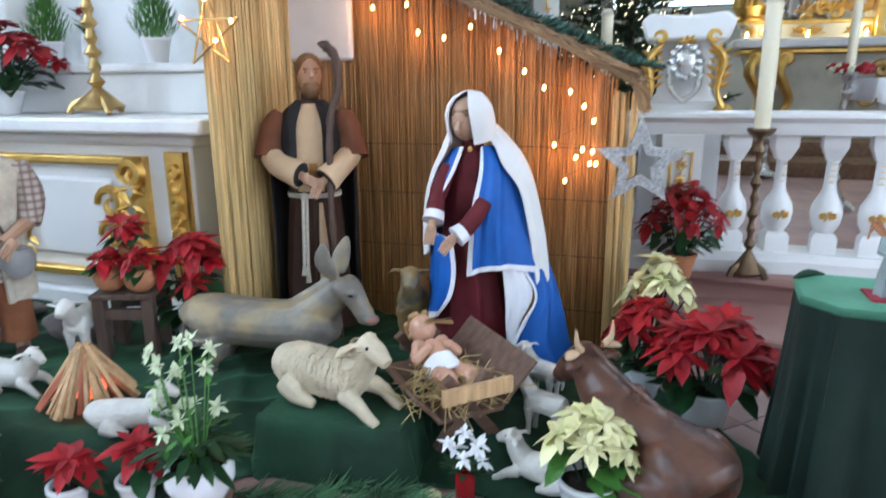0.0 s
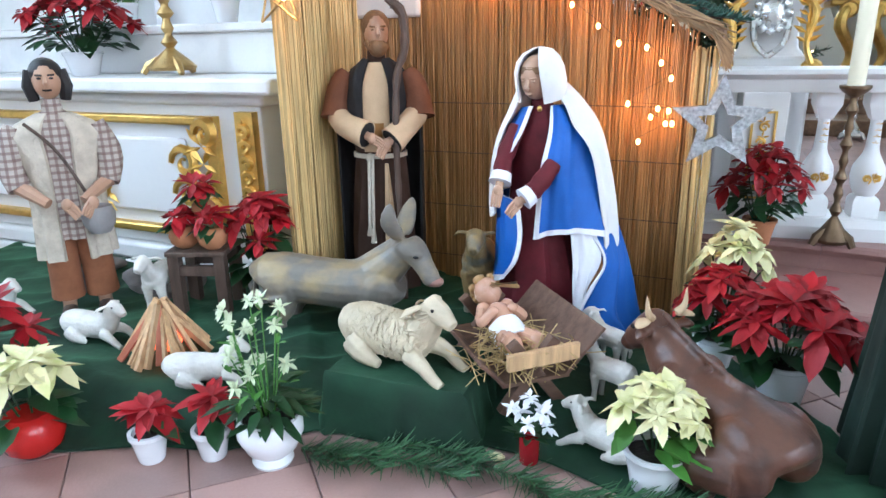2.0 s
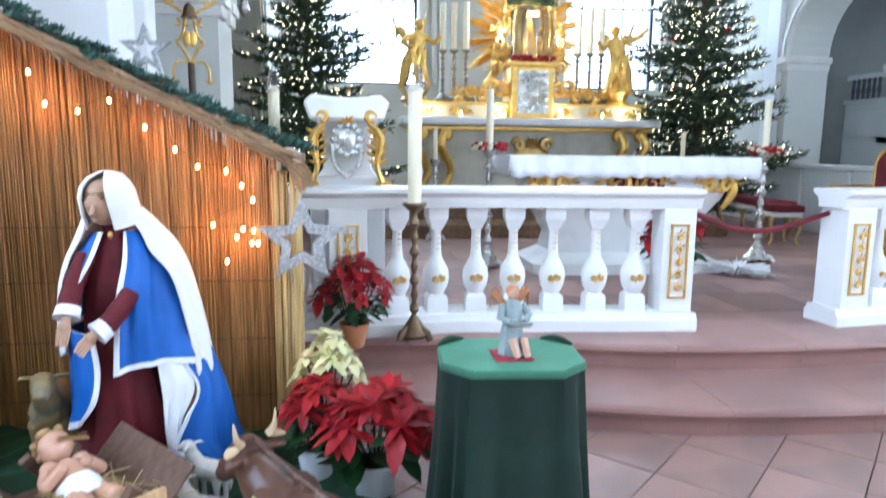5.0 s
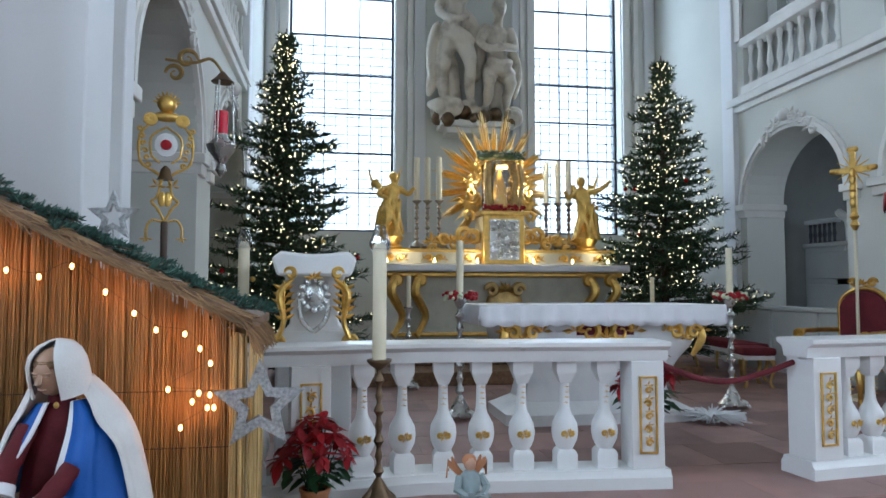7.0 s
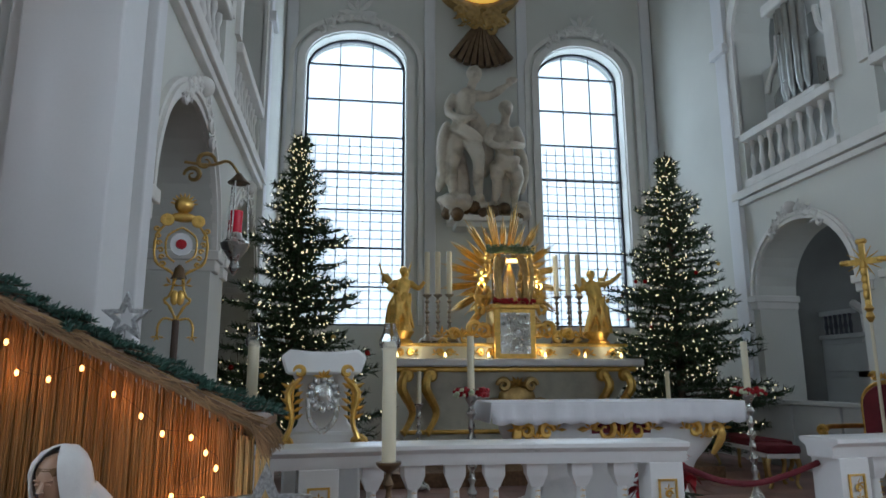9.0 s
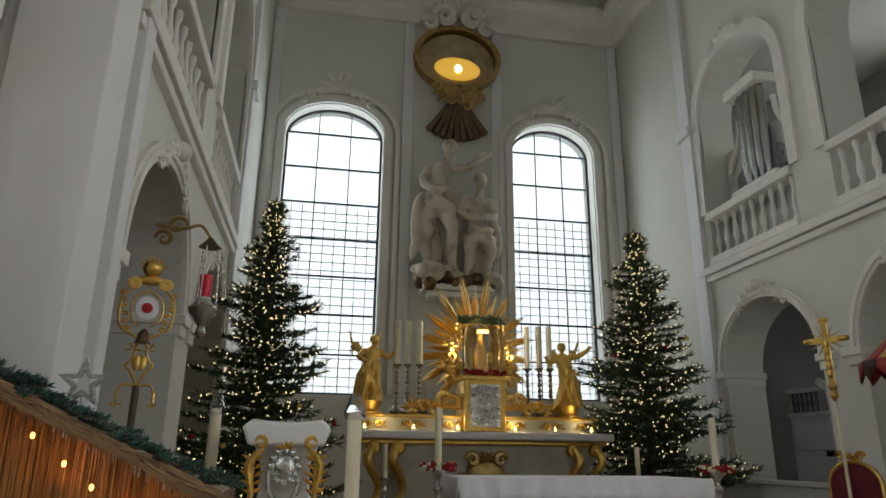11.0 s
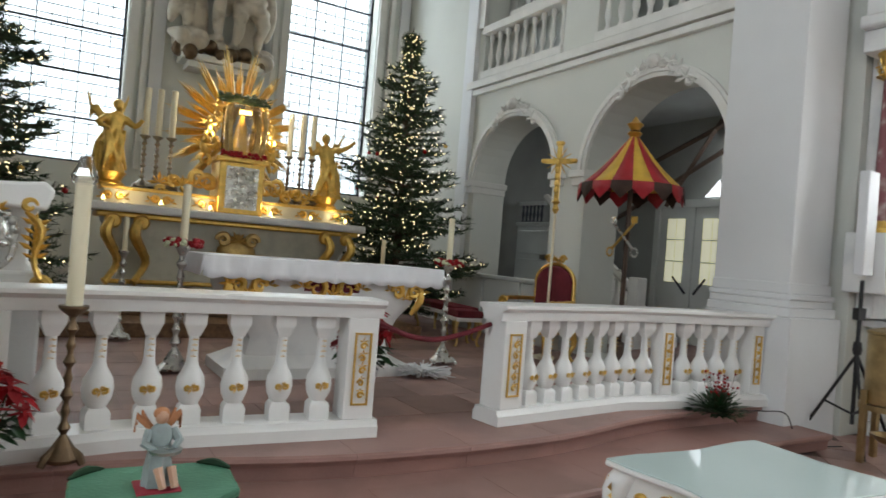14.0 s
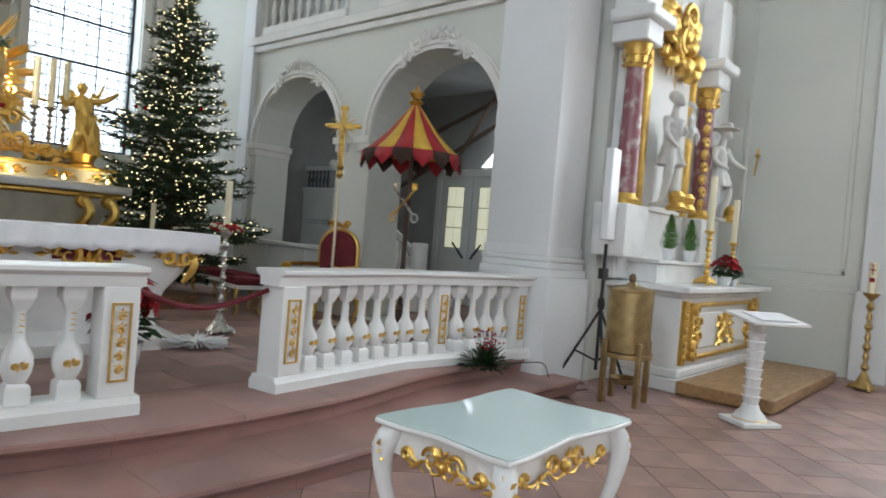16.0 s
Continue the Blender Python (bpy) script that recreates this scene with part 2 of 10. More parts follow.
def spline(pts, n):
    """Points along a Catmull-Rom curve."""
    pts = [Vector(p) for p in pts]
    out = []
    for k in range(n):
        s = k / (n - 1) * (len(pts) - 1)
        i = min(int(s), len(pts) - 2)
        t = s - i
        p0, p1, p2, p3 = pts[max(i - 1, 0)], pts[i], pts[i + 1], pts[min(i + 2, len(pts) - 1)]
        out.append(0.5 * ((2 * p1) + (p2 - p0) * t + (2 * p0 - 5 * p1 + 4 * p2 - p3) * t * t + (3 * p1 - p0 - 3 * p2 + p3) * t ** 3))
    return out


def scroll(bm, c, size, m=None, flip=1, turns=1.3, thick=0.012, mi=0, seg=6):
    """A C-scroll with a curled end, in the x-z plane."""
    pts, rad = [], []
    for k in range(18):
        t = k / 17
        a = t * turns * 2 * math.pi
        r = size * (1 - 0.8 * t)
        pts.append(Vector((c[0] + flip * r * math.cos(a), c[1], c[2] + r * math.sin(a))))
        rad.append(thick * (0.5 + 1.1 * math.sin(math.pi * min(1, t * 1.1 + 0.12))))
    if m is not None:
        pts = [m @ p for p in pts]
    tube(bm, pts, rad, seg, mi)


def leafy(bm, c, size, m=None, n=5, mi=0, spread=180, rnd=random):
    """A tuft of carved leaves in the x-z plane."""
    for k in range(n):
        a = radians(90 - spread / 2 + spread * k / max(1, n - 1))
        d = Vector((math.cos(a), 0, math.sin(a)))
        side = Vector((-d.z, 0, d.x))
        ln = size * rnd.uniform(0.75, 1.1)
        base = Vector(c)
        vs = [base, base + d * ln * 0.5 + side * ln * 0.17 + Vector((0, -0.010, 0)), base + d * ln + Vector((0, -0.02, 0)),
              base + d * ln * 0.5 - side * ln * 0.17 + Vector((0, -0.010, 0)), base + d * ln * 0.5 + Vector((0, -ln * 0.22 - 0.008, 0))]
        vs = [bm.verts.new(m @ v if m is not None else v) for v in vs]
        for f in ((0, 1, 4), (1, 2, 4), (2, 3, 4), (3, 0, 4), (0, 3, 2, 1)):
            bm.faces.new([vs[i] for i in f]).material_index = mi


def arched_wall(bm, u0, u1, z0, z1, openings, t0, t1, m):
    """A wall in x and z from t0 to t1 along y, with round-headed openings (left, right, sill, springing, rise)."""
    u = u0
    for a, b, sill, spring, rise in sorted(openings):
        if a > u:
            prism(bm, [(u, z0), (a, z0), (a, z1), (u, z1)], t0, t1, m)
        if sill > z0:
            prism(bm, [(a, z0), (b, z0), (b, sill), (a, sill)], t0, t1, m)
        n = 20
        arc = [((a + b) / 2 - (b - a) / 2 * math.cos(math.pi * k / n), spring + rise * math.sin(math.pi * k / n)) for k in range(n + 1)]
        for p, q in zip(arc, arc[1:]):
            prism(bm, [p, q, (q[0], z1), (p[0], z1)], t0, t1, m)
        u = b
    if u < u1:
        prism(bm, [(u, z0), (u1, z0), (u1, z1), (u, z1)], t0, t1, m)


def arch_band(bm, a, b, sill, spring, rise, width, t0, t1, m, legs=True):
    """A moulded band round a round-headed opening."""
    n = 24
    def line(off):
        pts = [((a - off), sill)] if legs else []
        for k in range(n + 1):
            s = math.pi * k / n
            pts.append(((a + b) / 2 - ((b - a) / 2 + off) * math.cos(s), spring + (rise + off) * math.sin(s)))
        if legs:
            pts.append((b + off, sill))
        return pts
    inner, outer = line(0.0), line(width)
    for p, q, r, s in zip(inner, inner[1:], outer[1:], outer):
        prism(bm, [p, q, r, s], t0, t1, m)


def line_along(pts, profile, bm, mi=0, closed=False):
    """Sweeps a profile of (outward, height) pairs along a level line of (x, y) points; outward is to the line's right."""
    loops = []
    n = len(pts)
    for i in range(n):
        p = Vector((*pts[i], 0))
        a = Vector((*pts[i - 1], 0)) if i or closed else None
        c = Vector((*pts[(i + 1) % n], 0)) if i < n - 1 or closed else None
        d1 = (p - a).normalized() if a is not None else (c - p).normalized()
        d2 = (c - p).normalized() if c is not None else d1
        t = (d1 + d2).normalized()
        nrm = Vector((t.y, -t.x, 0))
        k = 1 / max(0.4, nrm.dot(Vector((d1.y, -d1.x, 0))))
        loops.append([p + nrm * o * k + Vector((0, 0, z)) for o, z in profile])
    if closed:
        loops.append(loops[0])
    return rings(bm, loops, not closed, mi)


IDENT = Matrix.Identity(4)

# ---- the church: floor, walls, ceiling ----
AXIS, BACK_Y, LEFT_X, RIGHT_X, NAVE_Y = 3.0, 13.6, -1.2, 7.2, 3.9
floor = tagged(part("floor", bx(-6.6, -15, -0.25, 12.6, 14.4, -0.022), JOINT, smooth=False), "diagonal red sandstone slab floor of the church", "floor", kind="structure")

RIGHT = Matrix(((0, 1, 0, RIGHT_X), (1, 0, 0, 0), (0, 0, 1, 0), (0, 0, 0, 1)))      # u along +y, thickness along +x
LEFT = Matrix(((0, -1, 0, LEFT_X), (1, 0, 0, 0), (0, 0, 1, 0), (0, 0, 0, 1)))       # u along +y, thickness along -x
BACK = pose(0, BACK_Y, 0)

LOW = [(5.0, 7.4, 0.32, 3.05, 1.15), (8.15, 10.4, 0.32, 3.05, 1.05)]
HIGH = [(5.0, 7.4, 4.95, 7.75, 1.2), (8.15, 10.4, 4.95, 7.75, 1.1)]


def chancel_side(name, m):
    wall = empty(name, "pale grey plaster chancel wall with arches and gallery", "wall", kind="structure")
    bm = bmesh.new()
    arched_wall(bm, 4.45, BACK_Y, 0.0, 4.62, LOW, 0.0, 0.7, m)
    arched_wall(bm, 4.45, BACK_Y, 4.62, 12.6, [(a, b, 4.95, s, r) for a, b, _, s, r in HIGH], 0.0, 0.7, m)
    part("wall_panel", bm, PLASTER, wall, smooth=False)
    for a, b, sill, spring, rise in LOW:
        bm = bmesh.new()
        arch_band(bm, a, b, spring, spring, rise, 0.16, -0.05, 0.02, m, legs=False)
        arch_band(bm, a - 0.06, b + 0.06, spring, spring, rise + 0.06, 0.06, -0.08, -0.03, m, legs=False)
        part("archivolt", bm, STUCCO, wall)
        for u in (a, b):
            bm = bmesh.new()
            s = 1 if u == b else -1
            prism(bm, [(u - s * 0.012, 2.82), (u + s * 0.26, 2.82), (u + s * 0.26, 3.02), (u - s * 0.012, 3.02)], -0.05, 0.72, m)
            prism(bm, [(u - s * 0.04, 2.94), (u + s * 0.3, 2.94), (u + s * 0.3, 3.05), (u - s * 0.04, 3.05)], -0.09, 0.74, m)
            part("impost", bm, STUCCO, wall, bevel=0.012)
        bm = bmesh.new()
        c = ((a + b) / 2, -0.06, spring + rise + 0.16)
        for k in range(-4, 5):
            leafy(bm, (c[0] + k * 0.13, c[1], c[2] - 0.018 * k * k + 0.02), 0.16, m, n=4, spread=200)
            scroll(bm, (c[0] + k * 0.15, c[1], c[2] - 0.02 * k * k), 0.07, m, flip=1 if k > 0 else -1, thick=0.022)
        blob(bm, m @ Vector((c[0], c[1] - 0.02, c[2] + 0.05)), 0.1)
        part("stucco_crest", bm, STUCCO, wall)
    # the gallery's floor band and parapets
    bm = bmesh.new()
    prism(bm, [(4.5, 4.66), (10.75, 4.66), (10.75, 4.76), (4.5, 4.76)], -0.08, 0.02, m)
    prism(bm, [(4.5, 4.78), (10.75, 4.78), (10.75, 4.92), (4.5, 4.92)], -0.12, 0.02, m)
    part("gallery_cornice", bm, STUCCO, wall, bevel=0.01)
    for a, b, *_ in HIGH:
        bm = bmesh.new()
        prism(bm, [(a, 4.95), (b, 4.95), (b, 5.08), (a, 5.08)], -0.06, 0.2, m)
        part("parapet_base", bm, STUCCO, wall)
        bm = bmesh.new()
        prism(bm, [(a, 5.78), (b, 5.78), (b, 5.92), (a, 5.92)], -0.08, 0.22, m)
        part("parapet_rail", bm, STUCCO, wall, bevel=0.015)
        n = 9
        for k in range(n):
            bm = bmesh.new()
            u = a + (b - a) * (k + 0.5) / n
            lathe(bm, [(0.05, 5.08), (0.05, 5.14), (0.03, 5.2), (0.06, 5.34), (0.035, 5.5), (0.028, 5.62), (0.05, 5.7), (0.05, 5.78)], 10, m=m @ pose(u, 0.07, 0))
            part("parapet_baluster", bm, STUCCO, wall)
    # flat pilasters
    for u in (10.75, 4.7):
        bm = bmesh.new()
        w = 0.34 if u > 5 else 0.2
        prism(bm, [(u - w / 2, 0.32), (u + w / 2, 0.32), (u + w / 2, 11.6), (u - w / 2, 11.6)], -0.1, 0.02, m)
        prism(bm, [(u - w / 2 - 0.05, 0.32), (u + w / 2 + 0.05, 0.32), (u + w / 2 + 0.05, 0.75), (u - w / 2 - 0.05, 0.75)], -0.15, 0.02, m)
        prism(bm, [(u - w / 2 - 0.06, 7.6), (u + w / 2 + 0.06, 7.6), (u + w / 2 + 0.06, 7.78), (u - w / 2 - 0.06, 7.78)], -0.18, 0.02, m)
        part("pilaster", bm, WALL_WHITE, wall, bevel=0.012)
    for a, b, sill, spring, rise in HIGH:
        bm = bmesh.new()
        arch_band(bm, a, b, 5.92, spring, rise, 0.2, -0.06, 0.02, m)
        for k in range(-3, 4):
            leafy(bm, ((a + b) / 2 + k * 0.14, -0.07, spring + rise + 0.2 - 0.02 * k * k), 0.2, m, n=4)
        part("gallery_arch_band", bm, STUCCO, wall)
    return wall


wall_right = chancel_side("wall_right", RIGHT)
wall_left = chancel_side("wall_left", LEFT)

# back wall with its two tall windows
WINDOWS = [(0.35, 1.08), (5.42, 0.98)]
back = empty("wall_back", "grey plaster wall behind the high altar with stucco frames", "wall", kind="structure")
bm = bmesh.new()
arched_wall(bm, LEFT_X - 0.7, RIGHT_X + 0.7, 0.0, 12.6, [(c - w, c + w, 2.75, 8.45, 0.72) for c, w in WINDOWS], 0.0, 0.6, BACK)
part("wall_panel", bm, PLASTER, back, smooth=False)
for c, w in WINDOWS:
    bm = bmesh.new()
    arch_band(bm, c - w - 0.02, c + w + 0.02, 2.75, 8.45, 0.74, 0.16, -0.07, 0.02, BACK)
    arch_band(bm, c - w - 0.26, c + w + 0.26, 2.75, 8.45, 0.98, 0.10, -0.12, 0.02, BACK)
    for k in range(-4, 5):
        leafy(bm, (c + k * 0.16, BACK_Y - 0.1, 9.55 - 0.02 * k * k), 0.22, n=4)
        scroll(bm, (c + k * 0.19, BACK_Y - 0.1, 9.5 - 0.022 * k * k), 0.09, flip=1 if k > 0 else -1, thick=0.03)
    leafy(bm, (c, BACK_Y - 0.12, 9.6), 0.45, n=5)
    part("window_surround", bm, STUCCO, back)
bm = bmesh.new()
for u in (-1.05, 1.95, 4.05, 7.05):
    prism(bm, [(u - 0.12, 0.3), (u + 0.12, 0.3), (u + 0.12, 11.6), (u - 0.12, 11.6)], -0.06, 0.01, BACK)
part("wall_strip", bm, WALL_WHITE, back, bevel=0.012)

# cornice all round the chancel and the vault over it
bm = bmesh.new()
ring = [(RIGHT_X, 4.5), (RIGHT_X, BACK_Y), (LEFT_X, BACK_Y), (LEFT_X, 4.5)]
line_along(ring, [(0.0, 11.5), (-0.0, 12.3), (-0.5, 12.3), (-0.5, 12.18), (-0.34, 12.05), (-0.3, 11.85), (-0.16, 11.75), (-0.12, 11.5)], bm)
tagged(part("trim_cornice", bm, STUCCO), "heavy moulded stucco cornice below the vault", "cornice", kind="structure")
bm = bmesh.new()
n = 16
for k in range(n):
    a, b = math.pi * k / n, math.pi * (k + 1) / n
    pts = [(AXIS - 4.6 * math.cos(s), 12.3 + 2.6 * math.sin(s)) for s in (a, b)]
    out = [(AXIS - 4.9 * math.cos(s), 12.3 + 2.9 * math.sin(s)) for s in (b, a)]
    prism(bm, pts + out, 3.9, 14.2)
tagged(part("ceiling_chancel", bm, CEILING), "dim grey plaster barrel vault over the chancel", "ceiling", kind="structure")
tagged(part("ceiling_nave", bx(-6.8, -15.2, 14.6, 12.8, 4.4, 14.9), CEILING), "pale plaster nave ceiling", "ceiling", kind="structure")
tagged(part("wall_chancel_end", bx(-2.4, 14.2, 12.3, 8.4, 14.5, 15.5), PLASTER), "plaster end wall under the vault", "wall", kind="structure")

# nave walls
bm = bmesh.new()
arched_wall(bm, -15.0, 4.4, 0.0, 14.6, [(wy - 1.05, wy + 1.05, 2.6, 9.1, 1.0) for wy in (0.2, -5.2, -9.8)], 0.0, 0.5, pose(12.2, 0, 0) @ Matrix(((0, 1, 0, 0), (1, 0, 0, 0), (0, 0, 1, 0), (0, 0, 0, 1))))
wall_nave_right = tagged(part("wall_nave_right", bm, PLASTER, smooth=False), "grey-green plaster nave wall with tall windows", "wall", kind="structure")
bm = bmesh.new()
arched_wall(bm, -15.0, 4.4, 0.0, 14.6, [(wy - 1.05, wy + 1.05, 2.6, 9.1, 1.0) for wy in (0.2, -5.2, -9.8)], 0.0, 0.5, pose(-6.2, 0, 0) @ Matrix(((0, -1, 0, 0), (1, 0, 0, 0), (0, 0, 1, 0), (0, 0, 0, 1))))
tagged(part("wall_nave_left", bm, PLASTER, smooth=False), "grey-green plaster nave wall with tall windows", "wall", kind="structure")
tagged(part("wall_nave_end", bx(-6.6, -15.4, 0, 12.6, -15, 14.6), PLASTER), "plain plaster wall at the far end of the nave", "wall", kind="structure")
bm = bmesh.new()
box(bm, 7.9, NAVE_Y, 0, 12.6, 4.4, 14.6)
tagged(part("wall_nave_east", bm, PLASTER), "plaster wall behind the side altar", "wall", kind="structure")
bm = bmesh.new()
box(bm, -6.6, NAVE_Y, 0, -1.9, 4.4, 14.6)
tagged(part("wall_nave_east", bm, PLASTER), "plaster wall behind the side altar", "wall", kind="structure")
tagged(part("wall_chancel_arch", bx(-1.9, 3.95, 13.6, 7.9, 4.4, 14.6), PLASTER), "plaster wall over the chancel arch", "wall", kind="structure")


def pier(name, s, inner=3.98, deep=4.93):
    """A chancel pier with stepped pilasters; s mirrors it."""
    ob = empty(name, "tall white stepped pilaster pier on a moulded base", "pier", kind="structure")
    def pb(nm, u0, u1, y0, z0, z1, mtl=WALL_WHITE, bev=0.012, back=4.44):
        xs = sorted((AXIS + s * u0, AXIS + s * u1))
        part(nm, bx(xs[0], y0, z0, xs[1], back, z1), mtl, ob, bevel=bev, smooth=False)
    pb("shaft", inner, 4.72, 4.02, 1.6, 14.6, back=deep)
    pb("step", inner + 0.02, 4.82, 4.09, 1.4, 14.6)
    pb("step", inner + 0.07, 4.92, 4.15, 1.4, 14.6)
    pb("plinth", inner - 0.08, 4.84, 3.93, 0.0, 1.26, back=deep + 0.03)
    pb("plinth", inner - 0.03, 5.0, 4.06, 0.0, 1.26)
    for o, z0, z1 in ((0.06, 1.26, 1.36), (0.035, 1.36, 1.44), (0.05, 1.44, 1.5), (0.02, 1.5, 1.62)):
        pb("base_moulding", inner - o, 4.72 + o, 4.02 - o, z0, z1, bev=0.015, back=deep + o * 0.4)
    pb("cornice", inner - 0.08, 5.0, 3.9, 12.2, 12.6)
    return ob


pier("pier_right", 1)
pier("pier_left", -1, 4.13, 4.46)

# sanctuary platform and its lower step, with bowed fronts
def front_line(side, mid):
    pts = []
    for k in range(41):
        x = -1.15 + 8.3 * k / 40
        t = abs(x - AXIS)
        bow = 0.5 - 0.5 * math.tanh((t - 1.55) / 0.75)
        pts.append((x, side + (mid - side) * bow))
    return pts


def platform(name, label, front, z, parent=None):
    bm = bmesh.new()
    slab(bm, front + [(RIGHT_X - 0.05, 5.0), (LEFT_X + 0.05, 5.0)] if z < 0.3 else front + [(RIGHT_X + 0.6, 5.0), (RIGHT_X + 0.6, BACK_Y), (LEFT_X - 0.6, BACK_Y), (LEFT_X - 0.6, 5.0)], 0.0, z - 0.004)
    ob = tagged(part(name, bm, STEPSTONE, smooth=False), label, "step", kind="structure")
    # moulded nosing stones
    for i in range(0, 40, 4):
        bm = bmesh.new()
        loops = []
        for j in range(i, min(i + 5, 41)):
            a, b = front[max(j - 1, 0)], front[min(j + 1, 40)]
            d = Vector((b[0] - a[0], b[1] - a[1], 0)).normalized()
            out = Vector((d.y, -d.x, 0))
            p = Vector((*front[j], 0)) + d * (0.003 if j == i else 0.0)
            prof = [(-0.42, z), (0.035, z), (0.05, z - 0.012), (0.055, z - 0.035), (0.042, z - 0.058), (0.02, z - 0.068), (0.012, z - 0.08), (0.004, z - 0.158), (-0.42, z - 0.158)]
            loops.append([p + (out * o if o > 0 else Vector((0, -o, 0))) + Vector((0, 0, h)) for o, h in prof])
        rings(bm, loops)
        part("nosing_stone", bm, STEPSTONE, ob)
    return ob


platform("step_platform", "red sandstone sanctuary platform with a bowed moulded edge", front_line(4.22, 3.84), 0.32)
platform("step_lower", "red sandstone lower altar step with a bowed moulded edge", front_line(3.62, 3.2), 0.16)

# ---- communion rail ----
def gold_panel(parent, x, y, z, w, h, rz=0.0):
    m = pose(x, y, z, 0, 0, rz)
    bm = bmesh.new()
    for a in (-w / 2, w / 2 - 0.012):
        box(bm, a, -0.012, -h / 2, a + 0.012, 0.0, h / 2, m)
    for a in (-h / 2, h / 2 - 0.012):
        box(bm, -w / 2, -0.012, a, w / 2, 0.0, a + 0.012, m)
    k = -h / 2 + 0.07
    i = 0
    while k < h / 2 - 0.05:
        scroll(bm, (0.004 * (-1) ** i, -0.012, k), w * 0.2, m, flip=(-1) ** i, thick=0.006)
        leafy(bm, (0, -0.008, k + 0.03), w * 0.3, m, n=3, spread=150)
        k += 0.085
        i += 1
    part("gold_panel", bm, GOLD, parent, "gilded carved panel")


BASE_Z, RAIL_Z = 0.32, 1.27


def rail_post(parent, x, y, w, rz, panel=True):
    m = pose(x, y, 0, 0, 0, rz)
    bm = bmesh.new()
    box(bm, -w / 2, -w / 2, BASE_Z + 0.12, w / 2, w / 2, RAIL_Z - 0.13, m)
    part("post", bm, WHITE, parent, bevel=0.006, smooth=False)
    if panel:
        p = m @ Vector((0, -w / 2 - 0.001, 0.79))
        gold_panel(parent, p.x, p.y, p.z, w * 0.55, 0.50, rz)


def baluster_mesh():
    bm = bmesh.new()
    square(bm, [(0.068, 0.44), (0.068, 0.53), (0.06, 0.55), (0.05, 0.56)])
    lathe(bm, [(0.045, 0.555), (0.060, 0.575), (0.081, 0.62), (0.088, 0.672), (0.082, 0.725), (0.060, 0.768), (0.042, 0.80), (0.035, 0.83), (0.032, 0.90), (0.030, 0.97), (0.032, 1.0)], 20)
    square(bm, [(0.034, 0.99), (0.04, 1.005), (0.05, 1.03), (0.058, 1.05), (0.066, 1.07), (0.066, 1.145)])
    return bm


bal_me = None
def baluster(parent, x, y, rz):
    global bal_me, orn_me
    if bal_me is None:
        ob = part("baluster", baluster_mesh(), WHITE, parent)
        bal_me = ob.data
        bm = bmesh.new()
        leafy(bm, (0, -0.087, 0.675), 0.04, n=5, spread=300)
        leafy(bm, (0.012, -0.085, 0.675), 0.034, pose(0, 0, 0), n=3, spread=120)
        scroll(bm, (-0.025, -0.084, 0.668), 0.018, thick=0.006)
        scroll(bm, (0.025, -0.084, 0.668), 0.018, flip=-1, thick=0.006)
        for k in range(4):
            leafy(bm, (0, -0.032, 0.86 + 0.035 * k), 0.022, n=3, spread=140)
        o2 = part("gold_ornament", bm, GOLD, ob, "small gilded flower")
        orn_me = o2.data
    else:
        ob = new("baluster", bal_me)
        ob.parent = parent
        o2 = new("gold_ornament", orn_me)
        o2.parent = ob
        tagged(o2, "small gilded flower")
    ob.matrix_basis = pose(x, y, 0, 0, 0, rz)


def rail_run(name, label, pts, posts, count):
    ob = empty(name, label, "balustrade", group="communion rail halves")
    bm = bmesh.new()
    line_along(pts, [(-0.15, BASE_Z), (0.15, BASE_Z), (0.15, BASE_Z + 0.075), (0.135, BASE_Z + 0.09), (0.125, BASE_Z + 0.12), (-0.125, BASE_Z + 0.12), (-0.135, BASE_Z + 0.09), (-0.15, BASE_Z + 0.075)], bm)
    part("plinth", bm, WHITE, ob)
    bm = bmesh.new()
    line_along(pts, [(-0.105, RAIL_Z - 0.13), (0.105, RAIL_Z - 0.13), (0.115, RAIL_Z - 0.1), (0.115, RAIL_Z - 0.06), (0.15, RAIL_Z - 0.04), (0.165, RAIL_Z - 0.03), (0.165, RAIL_Z - 0.006), (0.155, RAIL_Z), (-0.155, RAIL_Z), (-0.165, RAIL_Z - 0.006), (-0.165, RAIL_Z - 0.03), (-0.115, RAIL_Z - 0.06), (-0.105, RAIL_Z - 0.1)], bm)
    part("handrail", bm, WHITE, ob)
    seg = [(Vector(a), Vector(b)) for a, b in zip(pts, pts[1:])]
    for (a, b), ps, n in zip(seg, posts, count):
        d = b - a
        rz = math.degrees(math.atan2(d.y, d.x))
        for s, w, panel in ps:
            p = a.lerp(b, s)
            rail_post(ob, p.x, p.y, w, rz, panel)
        for s in n:
            p = a.lerp(b, s)
            baluster(ob, p.x, p.y, rz)
    return ob


def spaced(a, b, n):
    return [a + (b - a) * k / (n - 1) for k in range(n)]


# outward is to the right of the walking direction: run from left to right, the front faces -y
def at_x(pts, xs, i):
    return [(x - pts[i][0]) / (pts[i + 1][0] - pts[i][0]) for x in xs]


